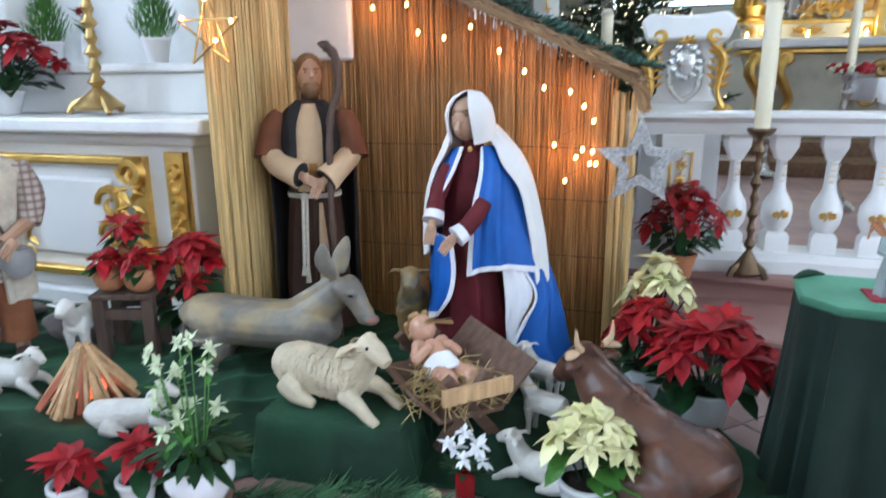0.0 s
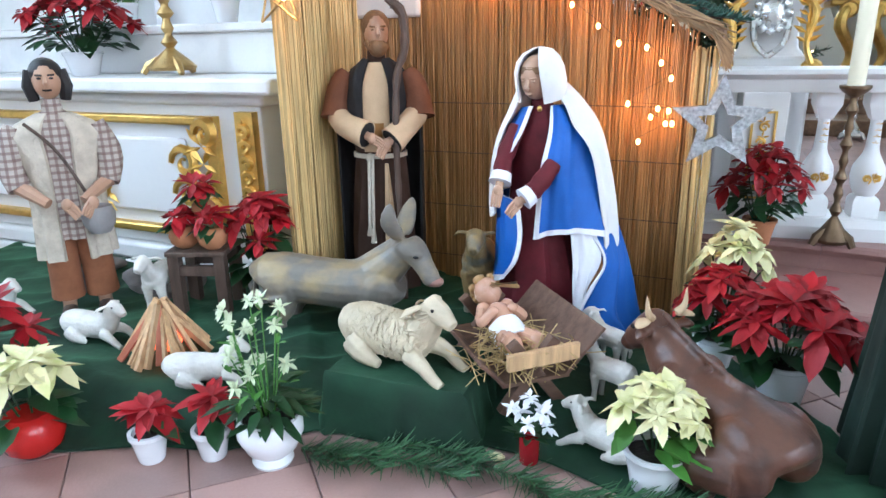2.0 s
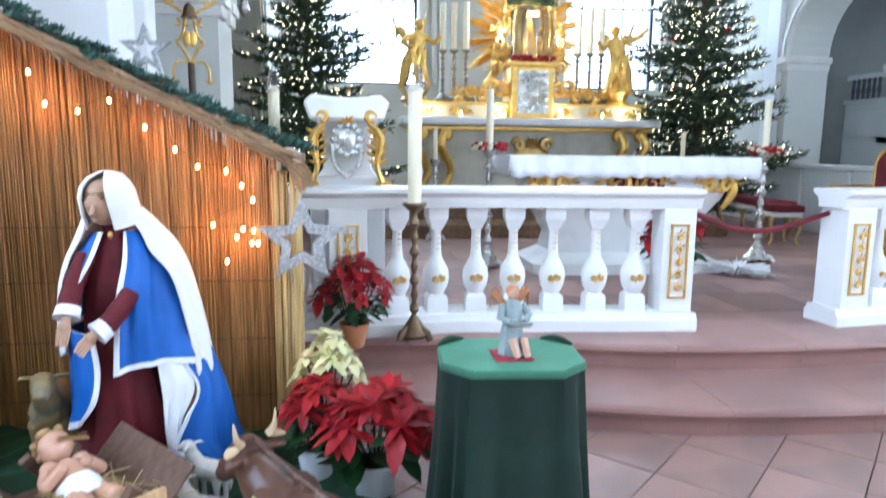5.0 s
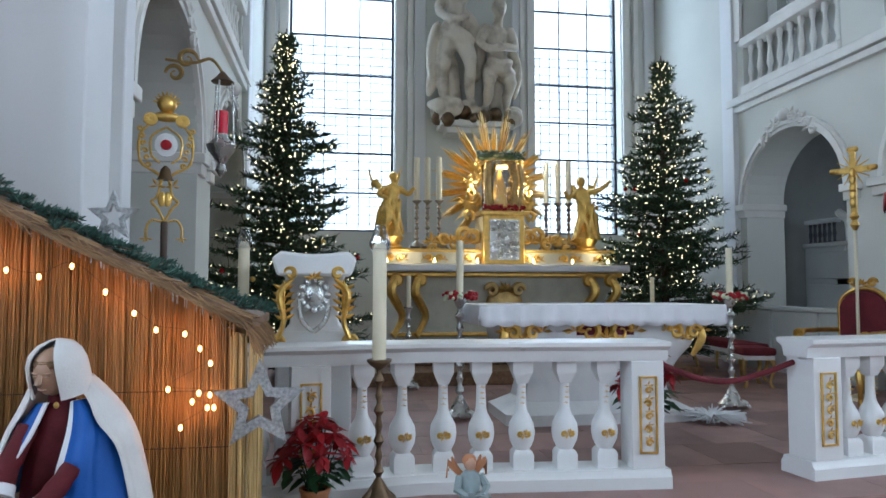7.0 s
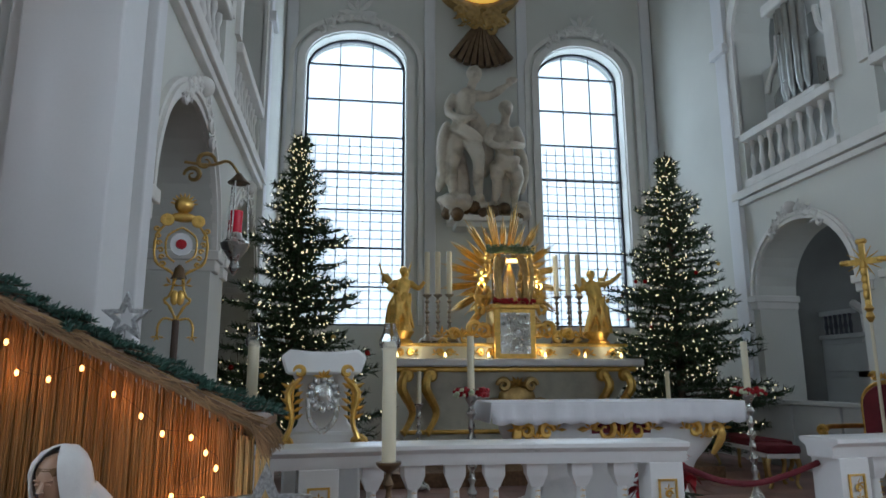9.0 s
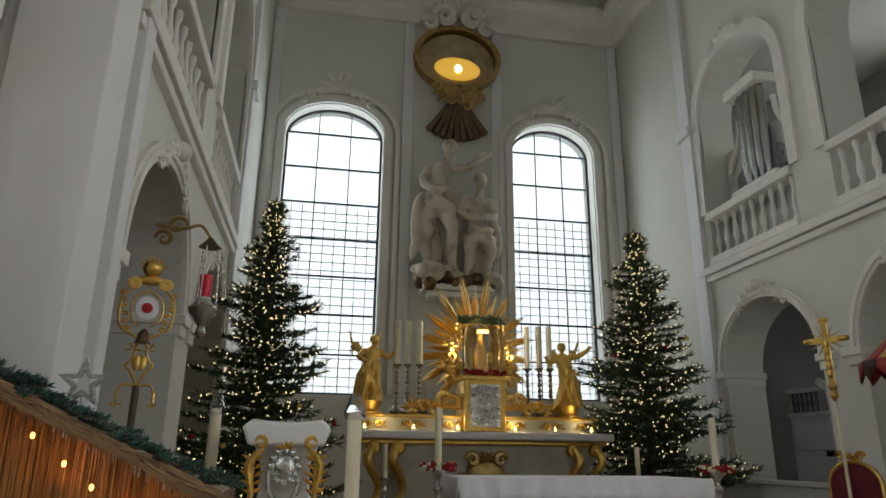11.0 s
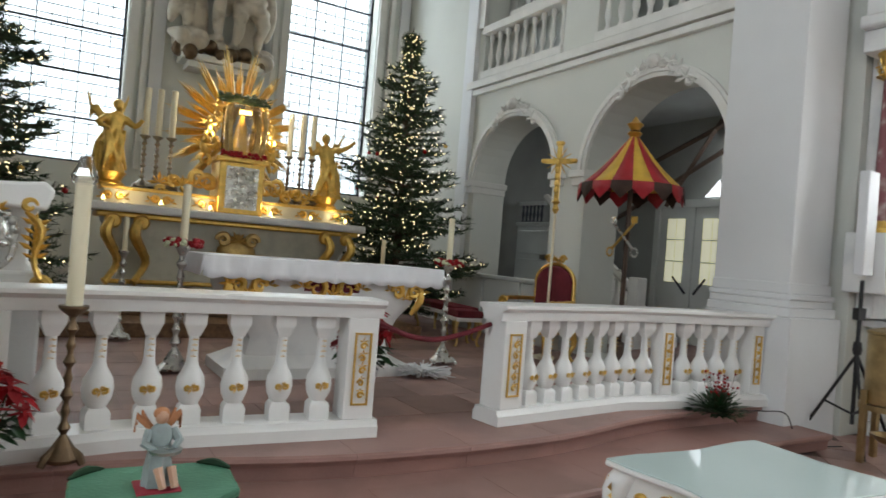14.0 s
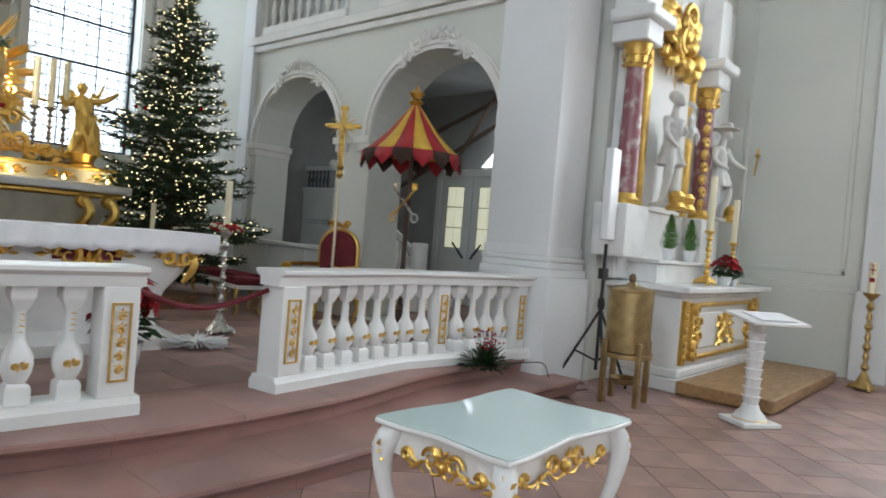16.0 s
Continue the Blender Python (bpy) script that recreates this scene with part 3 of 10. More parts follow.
RA = [(-0.98, 4.18), (0.86, 4.42), (2.46, 4.3)]
rail_run("communion_rail", "white balustrade with gilded ornaments, ends at the gap", RA,
         [[(at_x(RA, [0.12], 0)[0], 0.24, True)], [(at_x(RA, [2.32], 1)[0], 0.22, True)]],
         [at_x(RA, [-0.75, -0.5, -0.2, 0.45, 0.71], 0), at_x(RA, [0.98, 1.23, 1.5, 1.79, 2.06], 1)])
RB = [(3.46, 4.3), (5.1, 4.5), (6.95, 4.25)]
rail_run("communion_rail", "white balustrade with gilded ornaments, runs to the pier", RB,
         [[(at_x(RB, [3.62], 0)[0], 0.24, True)], [(at_x(RB, [5.62], 1)[0], 0.16, True), (at_x(RB, [6.8], 1)[0], 0.16, True)]],
         [at_x(RB, [3.9, 4.12, 4.34, 4.56, 4.78, 5.0], 0), at_x(RB, [5.2, 5.4, 5.88, 6.1, 6.32, 6.54], 1)])

# ---- windows: iron lattice, panes, and the bright winter sky outside ----
SKYGLOW = mat("bright_sky", (0.93, 0.97, 1.0), 1.0, scale=0.5, vary=0.05, bump=0, emit=3.4, second=(0.62, 0.72, 0.86), mix_lo=0.48, mix_hi=0.66)
PANE = bpy.data.materials.new("window_pane")
PANE.use_nodes = True
_n, _l = PANE.node_tree.nodes, PANE.node_tree.links
_t, _g, _m = _n.new("ShaderNodeBsdfTransparent"), _n.new("ShaderNodeBsdfGlossy"), _n.new("ShaderNodeMixShader")
_t.inputs[0].default_value = (0.93, 0.96, 0.97, 1)
_g.inputs["Roughness"].default_value = 0.06
_m.inputs[0].default_value = 0.05
_l.new(_t.outputs[0], _m.inputs[1]), _l.new(_g.outputs[0], _m.inputs[2]), _l.new(_m.outputs[0], _n["Material Output"].inputs[0])


def window(name, label, m, w, sill, spring, rise, cols, rows, fine_cols=0, fine_rows=0):
    """An iron-framed window in x and z; the bars stand in the opening."""
    ob = empty(name, label, "window", kind="structure")
    def top(u):
        return spring + rise * math.sqrt(max(0.0, 1 - (u / w) ** 2))
    bm = bmesh.new()
    arch_band(bm, -w + 0.05, w - 0.05, sill, spring, rise - 0.05, 0.05, 0.30, 0.36, m)
    prism(bm, [(-w, sill), (w, sill), (w, sill + 0.06), (-w, sill + 0.06)], 0.30, 0.36, m)
    part("window_frame", bm, IRON, ob)
    for k in range(1, cols):
        u = -w + 2 * w * k / cols
        bm = bmesh.new()
        prism(bm, [(u - 0.011, sill), (u + 0.011, sill), (u + 0.011, top(u)), (u - 0.011, top(u))], 0.31, 0.35, m)
        part("glazing_bar", bm, IRON, ob)
    for k in range(1, rows + 1):
        z = sill + (spring + 0.1 - sill) * k / rows
        h = w if z < spring else w * math.sqrt(max(0, 1 - ((z - spring) / rise) ** 2))
        bm = bmesh.new()
        prism(bm, [(-h, z - 0.018), (h, z - 0.018), (h, z + 0.018), (-h, z + 0.018)], 0.305, 0.355, m)
        part("glazing_bar", bm, IRON, ob)
    if fine_cols:
        bm = bmesh.new()
        for k in range(1, fine_cols):
            u = -w + 2 * w * k / fine_cols
            prism(bm, [(u - 0.008, sill), (u + 0.008, sill), (u + 0.008, spring - 1.6), (u - 0.008, spring - 1.6)], 0.325, 0.34, m)
        for k in range(1, fine_rows):
            z = sill + (spring - 1.6 - sill) * k / fine_rows
            prism(bm, [(-w, z - 0.008), (w, z - 0.008), (w, z + 0.008), (-w, z + 0.008)], 0.325, 0.34, m)
        part("leading", bm, IRON, ob, kind="stuff")
    bm = bmesh.new()
    n = 20
    pts = [(-w, sill)] + [(-w * math.cos(math.pi * k / n), spring + rise * math.sin(math.pi * k / n)) for k in range(n + 1)] + [(w, sill)]
    prism(bm, pts, 0.330, 0.334, m)
    pane = part("pane", bm, PANE, ob)
    pane.visible_shadow = False
    return ob


for i, (c, w) in enumerate(WINDOWS):
    window("window_%d" % (i + 1), "tall round-headed leaded window with bright sky outside", BACK @ pose(c, 0, 0), w, 2.75, 8.45, 0.72, 3 if i == 0 else 3, 7, 9, 22)
NR = pose(12.2, 0, 0) @ Matrix(((0, 1, 0, 0), (1, 0, 0, 0), (0, 0, 1, 0), (0, 0, 0, 1)))
NL = pose(-6.2, 0, 0) @ Matrix(((0, -1, 0, 0), (1, 0, 0, 0), (0, 0, 1, 0), (0, 0, 0, 1)))
for k, wy in enumerate((0.2, -5.2, -9.8)):
    window("window_%d" % (3 + k), "tall round-headed nave window", NR @ pose(wy, 0, 0), 1.05, 2.6, 9.1, 1.0, 3, 7)
    window("window_%d" % (6 + k), "tall round-headed nave window", NL @ pose(wy, 0, 0), 1.05, 2.6, 9.1, 1.0, 3, 7)
tagged(part("backdrop_sky", bx(-4, 17.0, 0, 10, 17.1, 14), SKYGLOW), "bright hazy winter sky behind the chancel windows", "sky", kind="structure")
tagged(part("backdrop_sky", bx(15.0, -13, 0, 15.1, 3, 14), SKYGLOW), "bright hazy winter sky outside the nave windows", "sky", kind="structure")
tagged(part("backdrop_sky", bx(-9.1, -13, 0, -9.0, 3, 14), SKYGLOW), "bright hazy winter sky outside the nave windows", "sky", kind="structure")

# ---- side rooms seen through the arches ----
# Shade behind the arches is darkened into this plaster colour.
AMB_SHADE = mat("shaded_ambulatory_plaster", (0.34, 0.35, 0.33), 0.85, scale=1.2, vary=0.12, bump=0.08)

# Window light on the upper ceiling is whitened into this colour.
AMB_LIT = mat("lit_ambulatory_plaster", (0.78, 0.77, 0.73), 0.9, scale=1.2, vary=0.08, bump=0.08)


def side_room(s):
    """The two-storey ambulatory behind a chancel wall; s mirrors it."""
    def sx(a, b):
        return sorted((AXIS + s * a, AXIS + s * b))
    for nm, a, b, y0, y1, z0, z1 in (("wall_ambulatory_outer", 8.0, 8.3, 4.4, 14.0, 0, 12.6), ("wall_ambulatory_end", 4.9, 8.3, 13.0, 13.3, 0, 12.6), ("ceiling_ambulatory_upper", 4.9, 8.3, 4.4, 13.3, 9.12, 9.3)):
        x0, x1 = sx(a, b)
        if nm == "wall_ambulatory_end":
            y0, y1 = 11.2, 11.5
        if nm == "wall_ambulatory_outer" and s > 0:
            bm = bmesh.new()
            om = Matrix(((0, 1, 0, x0), (-1, 0, 0, 0), (0, 0, 1, 0), (0, 0, 0, 1)))
            arched_wall(bm, -y1, -y0, z0, z1, [(-9.05, -6.55, 5.6, 7.75, 1.25)], 0.0, x1 - x0, om)
            tagged(part(nm, bm, AMB_SHADE), "plaster of the ambulatory behind the arches, light and shade in its colour", "wall", kind="structure")
            # Stand-in: opening glazed, with an added glowing panel for the lit wall beyond.
            window("window_9", "round-headed gallery opening, glazed and backlit in place of a bright wall", om @ pose(-7.8, -0.2, 0), 1.25, 5.6, 7.75, 1.25, 1, 2)
            tagged(part("backdrop_sky", bx(13.0, 5.0, 4.0, 13.1, 10.6, 10.6), SKYGLOW), "added glowing panel in place of the bright wall beyond the gallery opening", "sky", kind="structure")
            continue
        tagged(part(nm, bx(x0, y0, z0, x1, y1, z1), AMB_LIT if nm.endswith("upper") else AMB_SHADE), "plaster of the ambulatory behind the arches, light and shade in its colour", nm.split("_")[0], kind="structure")
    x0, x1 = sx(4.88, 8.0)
    tagged(part("ceiling_ambulatory", bx(x0, 4.4, 4.62, x1, 11.2, 4.72), AMB_SHADE), "plaster ceiling below the gallery, shade darkened into its colour", "ceiling", kind="structure")
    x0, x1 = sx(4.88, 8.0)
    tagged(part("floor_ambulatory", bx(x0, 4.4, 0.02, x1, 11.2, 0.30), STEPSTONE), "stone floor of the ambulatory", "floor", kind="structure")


side_room(1)
side_room(-1)
DOORWHITE = mat("pale_door_paint", (0.58, 0.60, 0.58), 0.5, scale=2, vary=0.05)
# Emission stands in for light behind the door panes; the wall there is solid.
PANE_GLOW = mat("glowing_pane", (0.80, 0.78, 0.55), 0.3, scale=3, vary=0.1, bump=0, emit=0.9)
# double door on the ambulatory's outer wall
dm = Matrix(((0, 1, 0, 11.0), (-1, 0, 0, 0), (0, 0, 1, 0), (0, 0, 0, 1)))
door = empty("door_1", "pale double door with glazed panes, closed", "door", kind="structure")
DY, DZ = 8.35, 0.30
for k, u in enumerate((-DY - 0.82, -DY)):
    leaf = part("door_leaf", bx(u + 0.01, -0.09, DZ, u + 0.81, -0.03, DZ + 2.6, dm), DOORWHITE, door, bevel=0.01)
    for c in range(2):
        for r in range(3):
            part("pane", bx(u + 0.2 + 0.21 * c, -0.1, DZ + 1.15 + 0.42 * r, u + 0.39 + 0.21 * c, -0.085, DZ + 1.54 + 0.42 * r, dm), PANE_GLOW, leaf, "glazed pane, its glow stands in for light behind")
    bm = bmesh.new()
    tube(bm, [dm @ Vector((u + (0.72 if k == 0 else 0.1), -0.12, DZ + 0.95)), dm @ Vector((u + (0.45 if k == 0 else 0.37), -0.16, DZ + 1.25))], 0.022, 8)
    part("handle", bm, IRON, leaf, "dark slanting bar handle")
bm = bmesh.new()
for b in ((-DY - 0.95, DZ, -DY - 0.82, DZ + 2.72), (-DY + 0.82, DZ, -DY + 0.95, DZ + 2.72), (-DY - 0.95, DZ + 2.6, -DY + 0.95, DZ + 2.75)):
    box(bm, b[0], -0.12, b[1], b[2], 0.0, b[3], dm)
part("door_frame", bm, DOORWHITE, door, bevel=0.01)
# fanlight over the door
bm = bmesh.new()
prism(bm, [(-8.2, 3.1), (-6.4, 3.1), (-6.4, 4.3), (-7.0, 4.1), (-7.7, 3.6)], -0.05, -0.01, dm)
fan = tagged(part("window_fanlight", bm, SKYGLOW), "bright window over the double door", "window", kind="structure")
beams = empty("stair_beam_frame", "dark sloping timber frame under the gallery stair", "beams", at=(10.6, 0, 0))
for a, b in (((0, 10.2, 2.6), (0, 6.2, 4.55)), ((0, 8.8, 2.9), (0, 7.6, 4.55)), ((0, 7.6, 3.3), (0, 6.6, 4.55)), ((0, 10.2, 3.4), (0, 7.2, 4.5))):
    bm = bmesh.new()
    tube(bm, [a, b], 0.05, 4)
    part("beam", bm, WOOD_DARK, beams)
# stair with a turned balustrade against the ambulatory wall
st = empty("stair", "pale stone stair with a turned balustrade", "stair")
for k in range(9):
    part("tread", bx(8.9, 10.4 - 0.27 * k - 0.27, 0.30, 10.2, 10.4 - 0.27 * k, 0.30 + 0.18 * (9 - k)), STUCCO, st)
bm = bmesh.new()
tube(bm, [(8.95, 10.4, 2.95), (8.95, 7.97, 1.3)], 0.07, 6)
part("handrail", bm, STUCCO, st)
for k in range(8):
    bm = bmesh.new()
    y, z = 10.2 - 0.27 * k, 0.30 + 0.18 * (9 - k)
    lathe(bm, [(0.05, z), (0.03, z + 0.1), (0.07, z + 0.3), (0.03, z + 0.55), (0.05, z + 0.95)], 10, (8.95, y, 0))
    part("stair_baluster", bm, STUCCO, st)
part("newel", bx(8.85, 7.75, 0.30, 9.07, 7.97, 1.5), STUCCO, st, bevel=0.02)
# panelled parapet seen through the far arch
pp = empty("gallery_parapet", "pale panelled parapet with a small balustrade and cross", "parapet")
part("parapet_wall", bx(8.9, 9.6, 0.30, 9.0, 11.2, 2.35), DOORWHITE, pp, bevel=0.01)
for z in (0.6, 1.2, 1.78):
    part("panel", bx(8.86, 9.7, z, 8.9, 11.1, z + 0.48), DOORWHITE, pp, bevel=0.015)
part("parapet_cap", bx(8.85, 9.55, 2.35, 9.05, 11.2, 2.43), DOORWHITE, pp, bevel=0.012)
part("top_rail", bx(8.9, 10.4, 2.78, 9.0, 11.2, 2.86), DOORWHITE, pp)
for k in range(6):
    bm = bmesh.new()
    lathe(bm, [(0.03, 2.43), (0.02, 2.5), (0.035, 2.58), (0.02, 2.68), (0.03, 2.78)], 8, (8.95, 10.5 + 0.12 * k, 0))
    part("small_baluster", bm, IRON, pp)
bm = bmesh.new()
box(bm, 8.93, 9.92, 2.43, 8.96, 9.95, 2.78), box(bm, 8.93, 9.84, 2.62, 8.96, 10.03, 2.66)
part("cross", bm, DOORWHITE, pp)

# ---- bodies for statues and animals ----
def robe(bm, rows, folds=9, depth=0.06, mi=0, seg=36, seed=0):
    """A draped body from rows of (x, y, z, half width, half depth); folds deepen towards the hem."""
    z0, z1 = rows[0][2], rows[-1][2]
    loops = []
    for x, y, z, rx, ry in rows:
        k = (z1 - z) / (z1 - z0) if z1 != z0 else 0
        loop = []
        for i in range(seg):
            a = 2 * math.pi * i / seg
            f = 1 + depth * k * math.sin(folds * a + seed + 1.5 * math.sin(3 * z + seed)) + depth * 0.5 * k * math.sin((folds * 2 + 1) * a + seed * 2)
            loop.append(Vector((x + rx * f * math.cos(a), y + ry * f * math.sin(a), z)))
        loops.append(loop)
    return rings(bm, loops, mi=mi)


def cloak(bm, rows, a0, a1, thick=0.012, mi=0, seg=28, folds=6, depth=0.05, trim=None, trim_deg=9, seed=0.0):
    """An open drape round a body: rows as for robe(), between the angles a0 and a1; trim is the index of a hem material."""
    grid = []
    zs = [r[2] for r in rows]
    for x, y, z, rx, ry in rows:
        k = (max(zs) - z) / (max(zs) - min(zs) + 1e-6)
        line = []
        for i in range(seg + 1):
            a = radians(a0 + (a1 - a0) * i / seg)
            f = 1 + depth * k * math.sin(folds * a + seed)
            line.append(Vector((x + rx * f * math.cos(a), y + ry * f * math.sin(a), z)))
        grid.append(line)
    n = len(rows)
    outer = [[bm.verts.new(p) for p in line] for line in grid]
    inner = [[bm.verts.new(p + (Vector((rows[j][0], rows[j][1], p.z)) - p).normalized() * thick) for p in line] for j, line in enumerate(grid)]
    edge = max(1, round(trim_deg / abs(a1 - a0) * seg))
    for j in range(n - 1):
        for i in range(seg):
            hem = trim is not None and (i < edge or i >= seg - edge or j == 0)
            for g, order in ((outer, 1), (inner, -1)):
                vs = (g[j][i], g[j][i + 1], g[j + 1][i + 1], g[j + 1][i])
                bm.faces.new(vs[::order]).material_index = trim if hem else mi
    for i in range(seg):
        for j in (0, n - 1):
            bm.faces.new((outer[j][i], outer[j][i + 1], inner[j][i + 1], inner[j][i])).material_index = mi if trim is None else trim
    for j in range(n - 1):
        for i in (0, seg):
            bm.faces.new((outer[j][i], outer[j + 1][i], inner[j + 1][i], inner[j][i])).material_index = mi if trim is None else trim


def sheet(bm, rows, thick=0.008, mi=0, trim=None, edges="first last", width=0.045, folds=0.0, waves=7, nu=26, nv=26, seed=0.0, core=(0.05, 0.02)):
    """A piece of cloth over a net of control points, rows from its top to its hem; waves deepen towards the hem."""
    net = [spline(r, nu) for r in rows]
    cols = [spline([r[i] for r in net], nv) for i in range(nu)]
    grid = [[cols[i][j].copy() for i in range(nu)] for j in range(nv)]
    across = sum((a - b).length for a, b in zip(grid[nv // 2], grid[nv // 2][1:]))
    down = sum((grid[j][0] - grid[j + 1][0]).length for j in range(nv - 1))
    tu, tv = max(1, round(width / across * nu)), max(1, round(width / down * nv))
    inner = []
    for j in range(nv):
        line = []
        for i in range(nu):
            p = grid[j][i]
            d = Vector((p.x - core[0], p.y - core[1], 0)).normalized()
            p += d * folds * (0.25 + 0.75 * j / (nv - 1)) * (math.sin(waves * 2 * math.pi * i / nu + seed + 0.6 * math.sin(5 * j / nv + seed)) + 0.4 * math.sin(waves * 4.2 * math.pi * i / nu + 2 * seed + 2 * j / nv))
            line.append(p - d * thick)
        inner.append(line)
    a = [[bm.verts.new(p) for p in line] for line in grid]
    b = [[bm.verts.new(p) for p in line] for line in inner]
    for j in range(nv - 1):
        for i in range(nu - 1):
            hem = trim is not None and (("first" in edges and i < tu) or ("last" in edges and i >= nu - 1 - tu) or ("hem" in edges and j >= nv - 1 - tv))
            for g, o in ((a, 1), (b, -1)):
                f = bm.faces.new((g[j][i], g[j][i + 1], g[j + 1][i + 1], g[j + 1][i])[::o])
                f.material_index = trim if hem else mi
    edge = mi if trim is None else trim
    for j in range(nv - 1):
        for i in (0, nu - 1):
            bm.faces.new((a[j][i], a[j + 1][i], b[j + 1][i], b[j][i])).material_index = edge
    for i in range(nu - 1):
        for j in (0, nv - 1):
            bm.faces.new((a[j][i], a[j][i + 1], b[j][i + 1], b[j][i])).material_index = edge


def turned(bm, mark, m):
    """Moves what was added to bm since its vertex count was mark."""
    bm.verts.ensure_lookup_table()
    for v in list(bm.verts)[mark:]:
        v.co = m @ v.co


def fused(name, bm, material, label, category, voxel=0.012, at=None, smooth=4, group=""):
    """Joins overlapping forms into one carved skin."""
    ob = part(name, bm, material, None, label)
    rm = ob.modifiers.new("fuse", "REMESH")
    rm.mode, rm.voxel_size, rm.use_smooth_shade = "VOXEL", voxel, True
    if smooth:
        sm = ob.modifiers.new("smooth", "SMOOTH")
        sm.factor, sm.iterations = 0.5, smooth
    if at is not None:
        ob.matrix_world = at
    return tagged(ob, label, category, group)


# ---- candles and stands ----
def candlestick(name, label, at, h, metal, candle_h, candle_r, foot=0.12, plate=0.07, shade=False, tripod=True, group=""):
    ob = empty(name, label, "candlestick", group, at=at)
    bm = bmesh.new()
    prof = [(foot * 0.9, 0.03), (foot, 0.05), (foot * 0.7, 0.09), (foot * 0.3, 0.15 * h + 0.02)]
    n = 7
    for k in range(n):
        z = 0.2 * h + 0.72 * h * k / n
        d = 0.72 * h / n
        w = foot * (0.26 if k % 2 else 0.34)
        prof += [(foot * 0.15, z), (w, z + d * 0.35), (w * 0.8, z + d * 0.55), (foot * 0.16, z + d * 0.8)]
    prof += [(foot * 0.2, 0.93 * h), (plate * 0.8, 0.965 * h), (plate, 0.985 * h), (plate, h), (plate * 0.5, h)]
    lathe(bm, prof, 16)
    if tripod:
        for k in range(3):
            a = radians(90 + 120 * k)
            tube(bm, [Vector((foot * 0.4 * math.cos(a), foot * 0.4 * math.sin(a), 0.1)), Vector((foot * 0.95 * math.cos(a), foot * 0.95 * math.sin(a), 0.06)), Vector((foot * 1.2 * math.cos(a), foot * 1.2 * math.sin(a), 0.015))], [0.02, 0.025, 0.018], 6)
    else:
        lathe(bm, [(foot, 0), (foot, 0.03)], 16)
    part("stand", bm, metal, ob)
    bm = bmesh.new()
    lathe(bm, [(candle_r, h - 0.01), (candle_r, h + candle_h - 0.006), (candle_r * 0.8, h + candle_h), (candle_r * 0.3, h + candle_h - 0.004)], 16)
    part("candle", bm, WAX, ob, "cream wax candle")
    if shade:
        bm = bmesh.new()
        z = h + candle_h
        lathe(bm, [(candle_r * 1.05, z - 0.03), (candle_r * 1.5, z - 0.01), (candle_r * 1.6, z + 0.02), (candle_r * 1.1, z + 0.07), (candle_r * 0.75, z + 0.13), (candle_r * 0.68, z + 0.13), (candle_r * 1.0, z + 0.07), (candle_r * 1.45, z + 0.02), (candle_r * 0.95, z - 0.02)], 16)
        g = part("glass_shade", bm, GLASS, ob, "clear glass wind shade")
        g.visible_shadow = False
    return ob


candlestick("candle_stand", "tall turned bronze candle stand with a thick candle", (0.54, 4.1, 0.32), 0.87, BRONZE, 0.68, 0.042, 0.095, 0.075, True)
candlestick("candle_stand", "tall brass candle stand beside the lectern", (-0.42, 5.3, 0.32), 1.02, BRASS, 0.60, 0.042, 0.13, 0.08, True)

# ---- lectern on the platform ----
amb = empty("lectern", "white and gilded carved rococo lectern with a broad desk", "lectern", at=(0.13, 4.95, 0.32))
part("foot", bx(-0.26, -0.2, 0.0, 0.26, 0.2, 0.86), MARBLE_WHITE, amb, bevel=0.02)
bm = bmesh.new()
rings(bm, [[Vector((x, y, z)) for x, y in ((-w, -d), (w, -d), (w, d), (-w, d))] for z, w, d in ((0.86, 0.24, 0.18), (0.95, 0.25, 0.19), (1.05, 0.17, 0.14), (1.25, 0.16, 0.13), (1.4, 0.22, 0.17), (1.46, 0.24, 0.19))])
part("body", bm, MARBLE_WHITE, amb, bevel=0.01)
part("plinth_band", bx(-0.25, -0.215, 0.86, 0.25, 0.2, 1.0), MARBLE_WHITE, amb, bevel=0.02)
bm = bmesh.new()
top = [(-0.28, -0.06), (-0.23, 0.0), (-0.1, -0.015), (0.0, -0.02), (0.1, -0.015), (0.23, 0.0), (0.28, -0.06)]
poly = [(-0.25, 1.38), (-0.29, 1.50)] + [(x, 1.55 + z) for x, z in top[1:-1]] + [(0.29, 1.50), (0.25, 1.38)]
prism(bm, poly, -0.27, 0.22)
part("desk", bm, MARBLE_WHITE, amb, bevel=0.02)
for s in (-1, 1):
    bm = bmesh.new()
    tube(bm, [Vector((s * x, y, z)) for x, y, z in spline([(0.14, -0.26, 1.36), (0.23, -0.26, 1.26), (0.2, -0.25, 1.08), (0.24, -0.24, 0.96)], 10)], [0.02, 0.035, 0.05, 0.055, 0.05, 0.045, 0.04, 0.035, 0.04, 0.045], 8, flat=0.5)
    for k in range(5):
        leafy(bm, (s * 0.2, -0.27, 1.08 + 0.05 * k), 0.09, n=3, spread=120)
    scroll(bm, (s * 0.25, -0.24, 0.92), 0.05, flip=-s, thick=0.018)
    scroll(bm, (s * 0.16, -0.26, 1.4), 0.04, flip=s, thick=0.014)
    part("wing_carving", bm, GOLD, amb, "gilded carved wing")
bm = bmesh.new()
blob(bm, (0, -0.22, 1.24), (0.085, 0.05, 0.1))
for k in range(12):
    a = k * math.pi / 6
    blob(bm, (0.09 * math.cos(a), -0.24, 1.25 + 0.1 * math.sin(a)), 0.028, u=8, v=6)
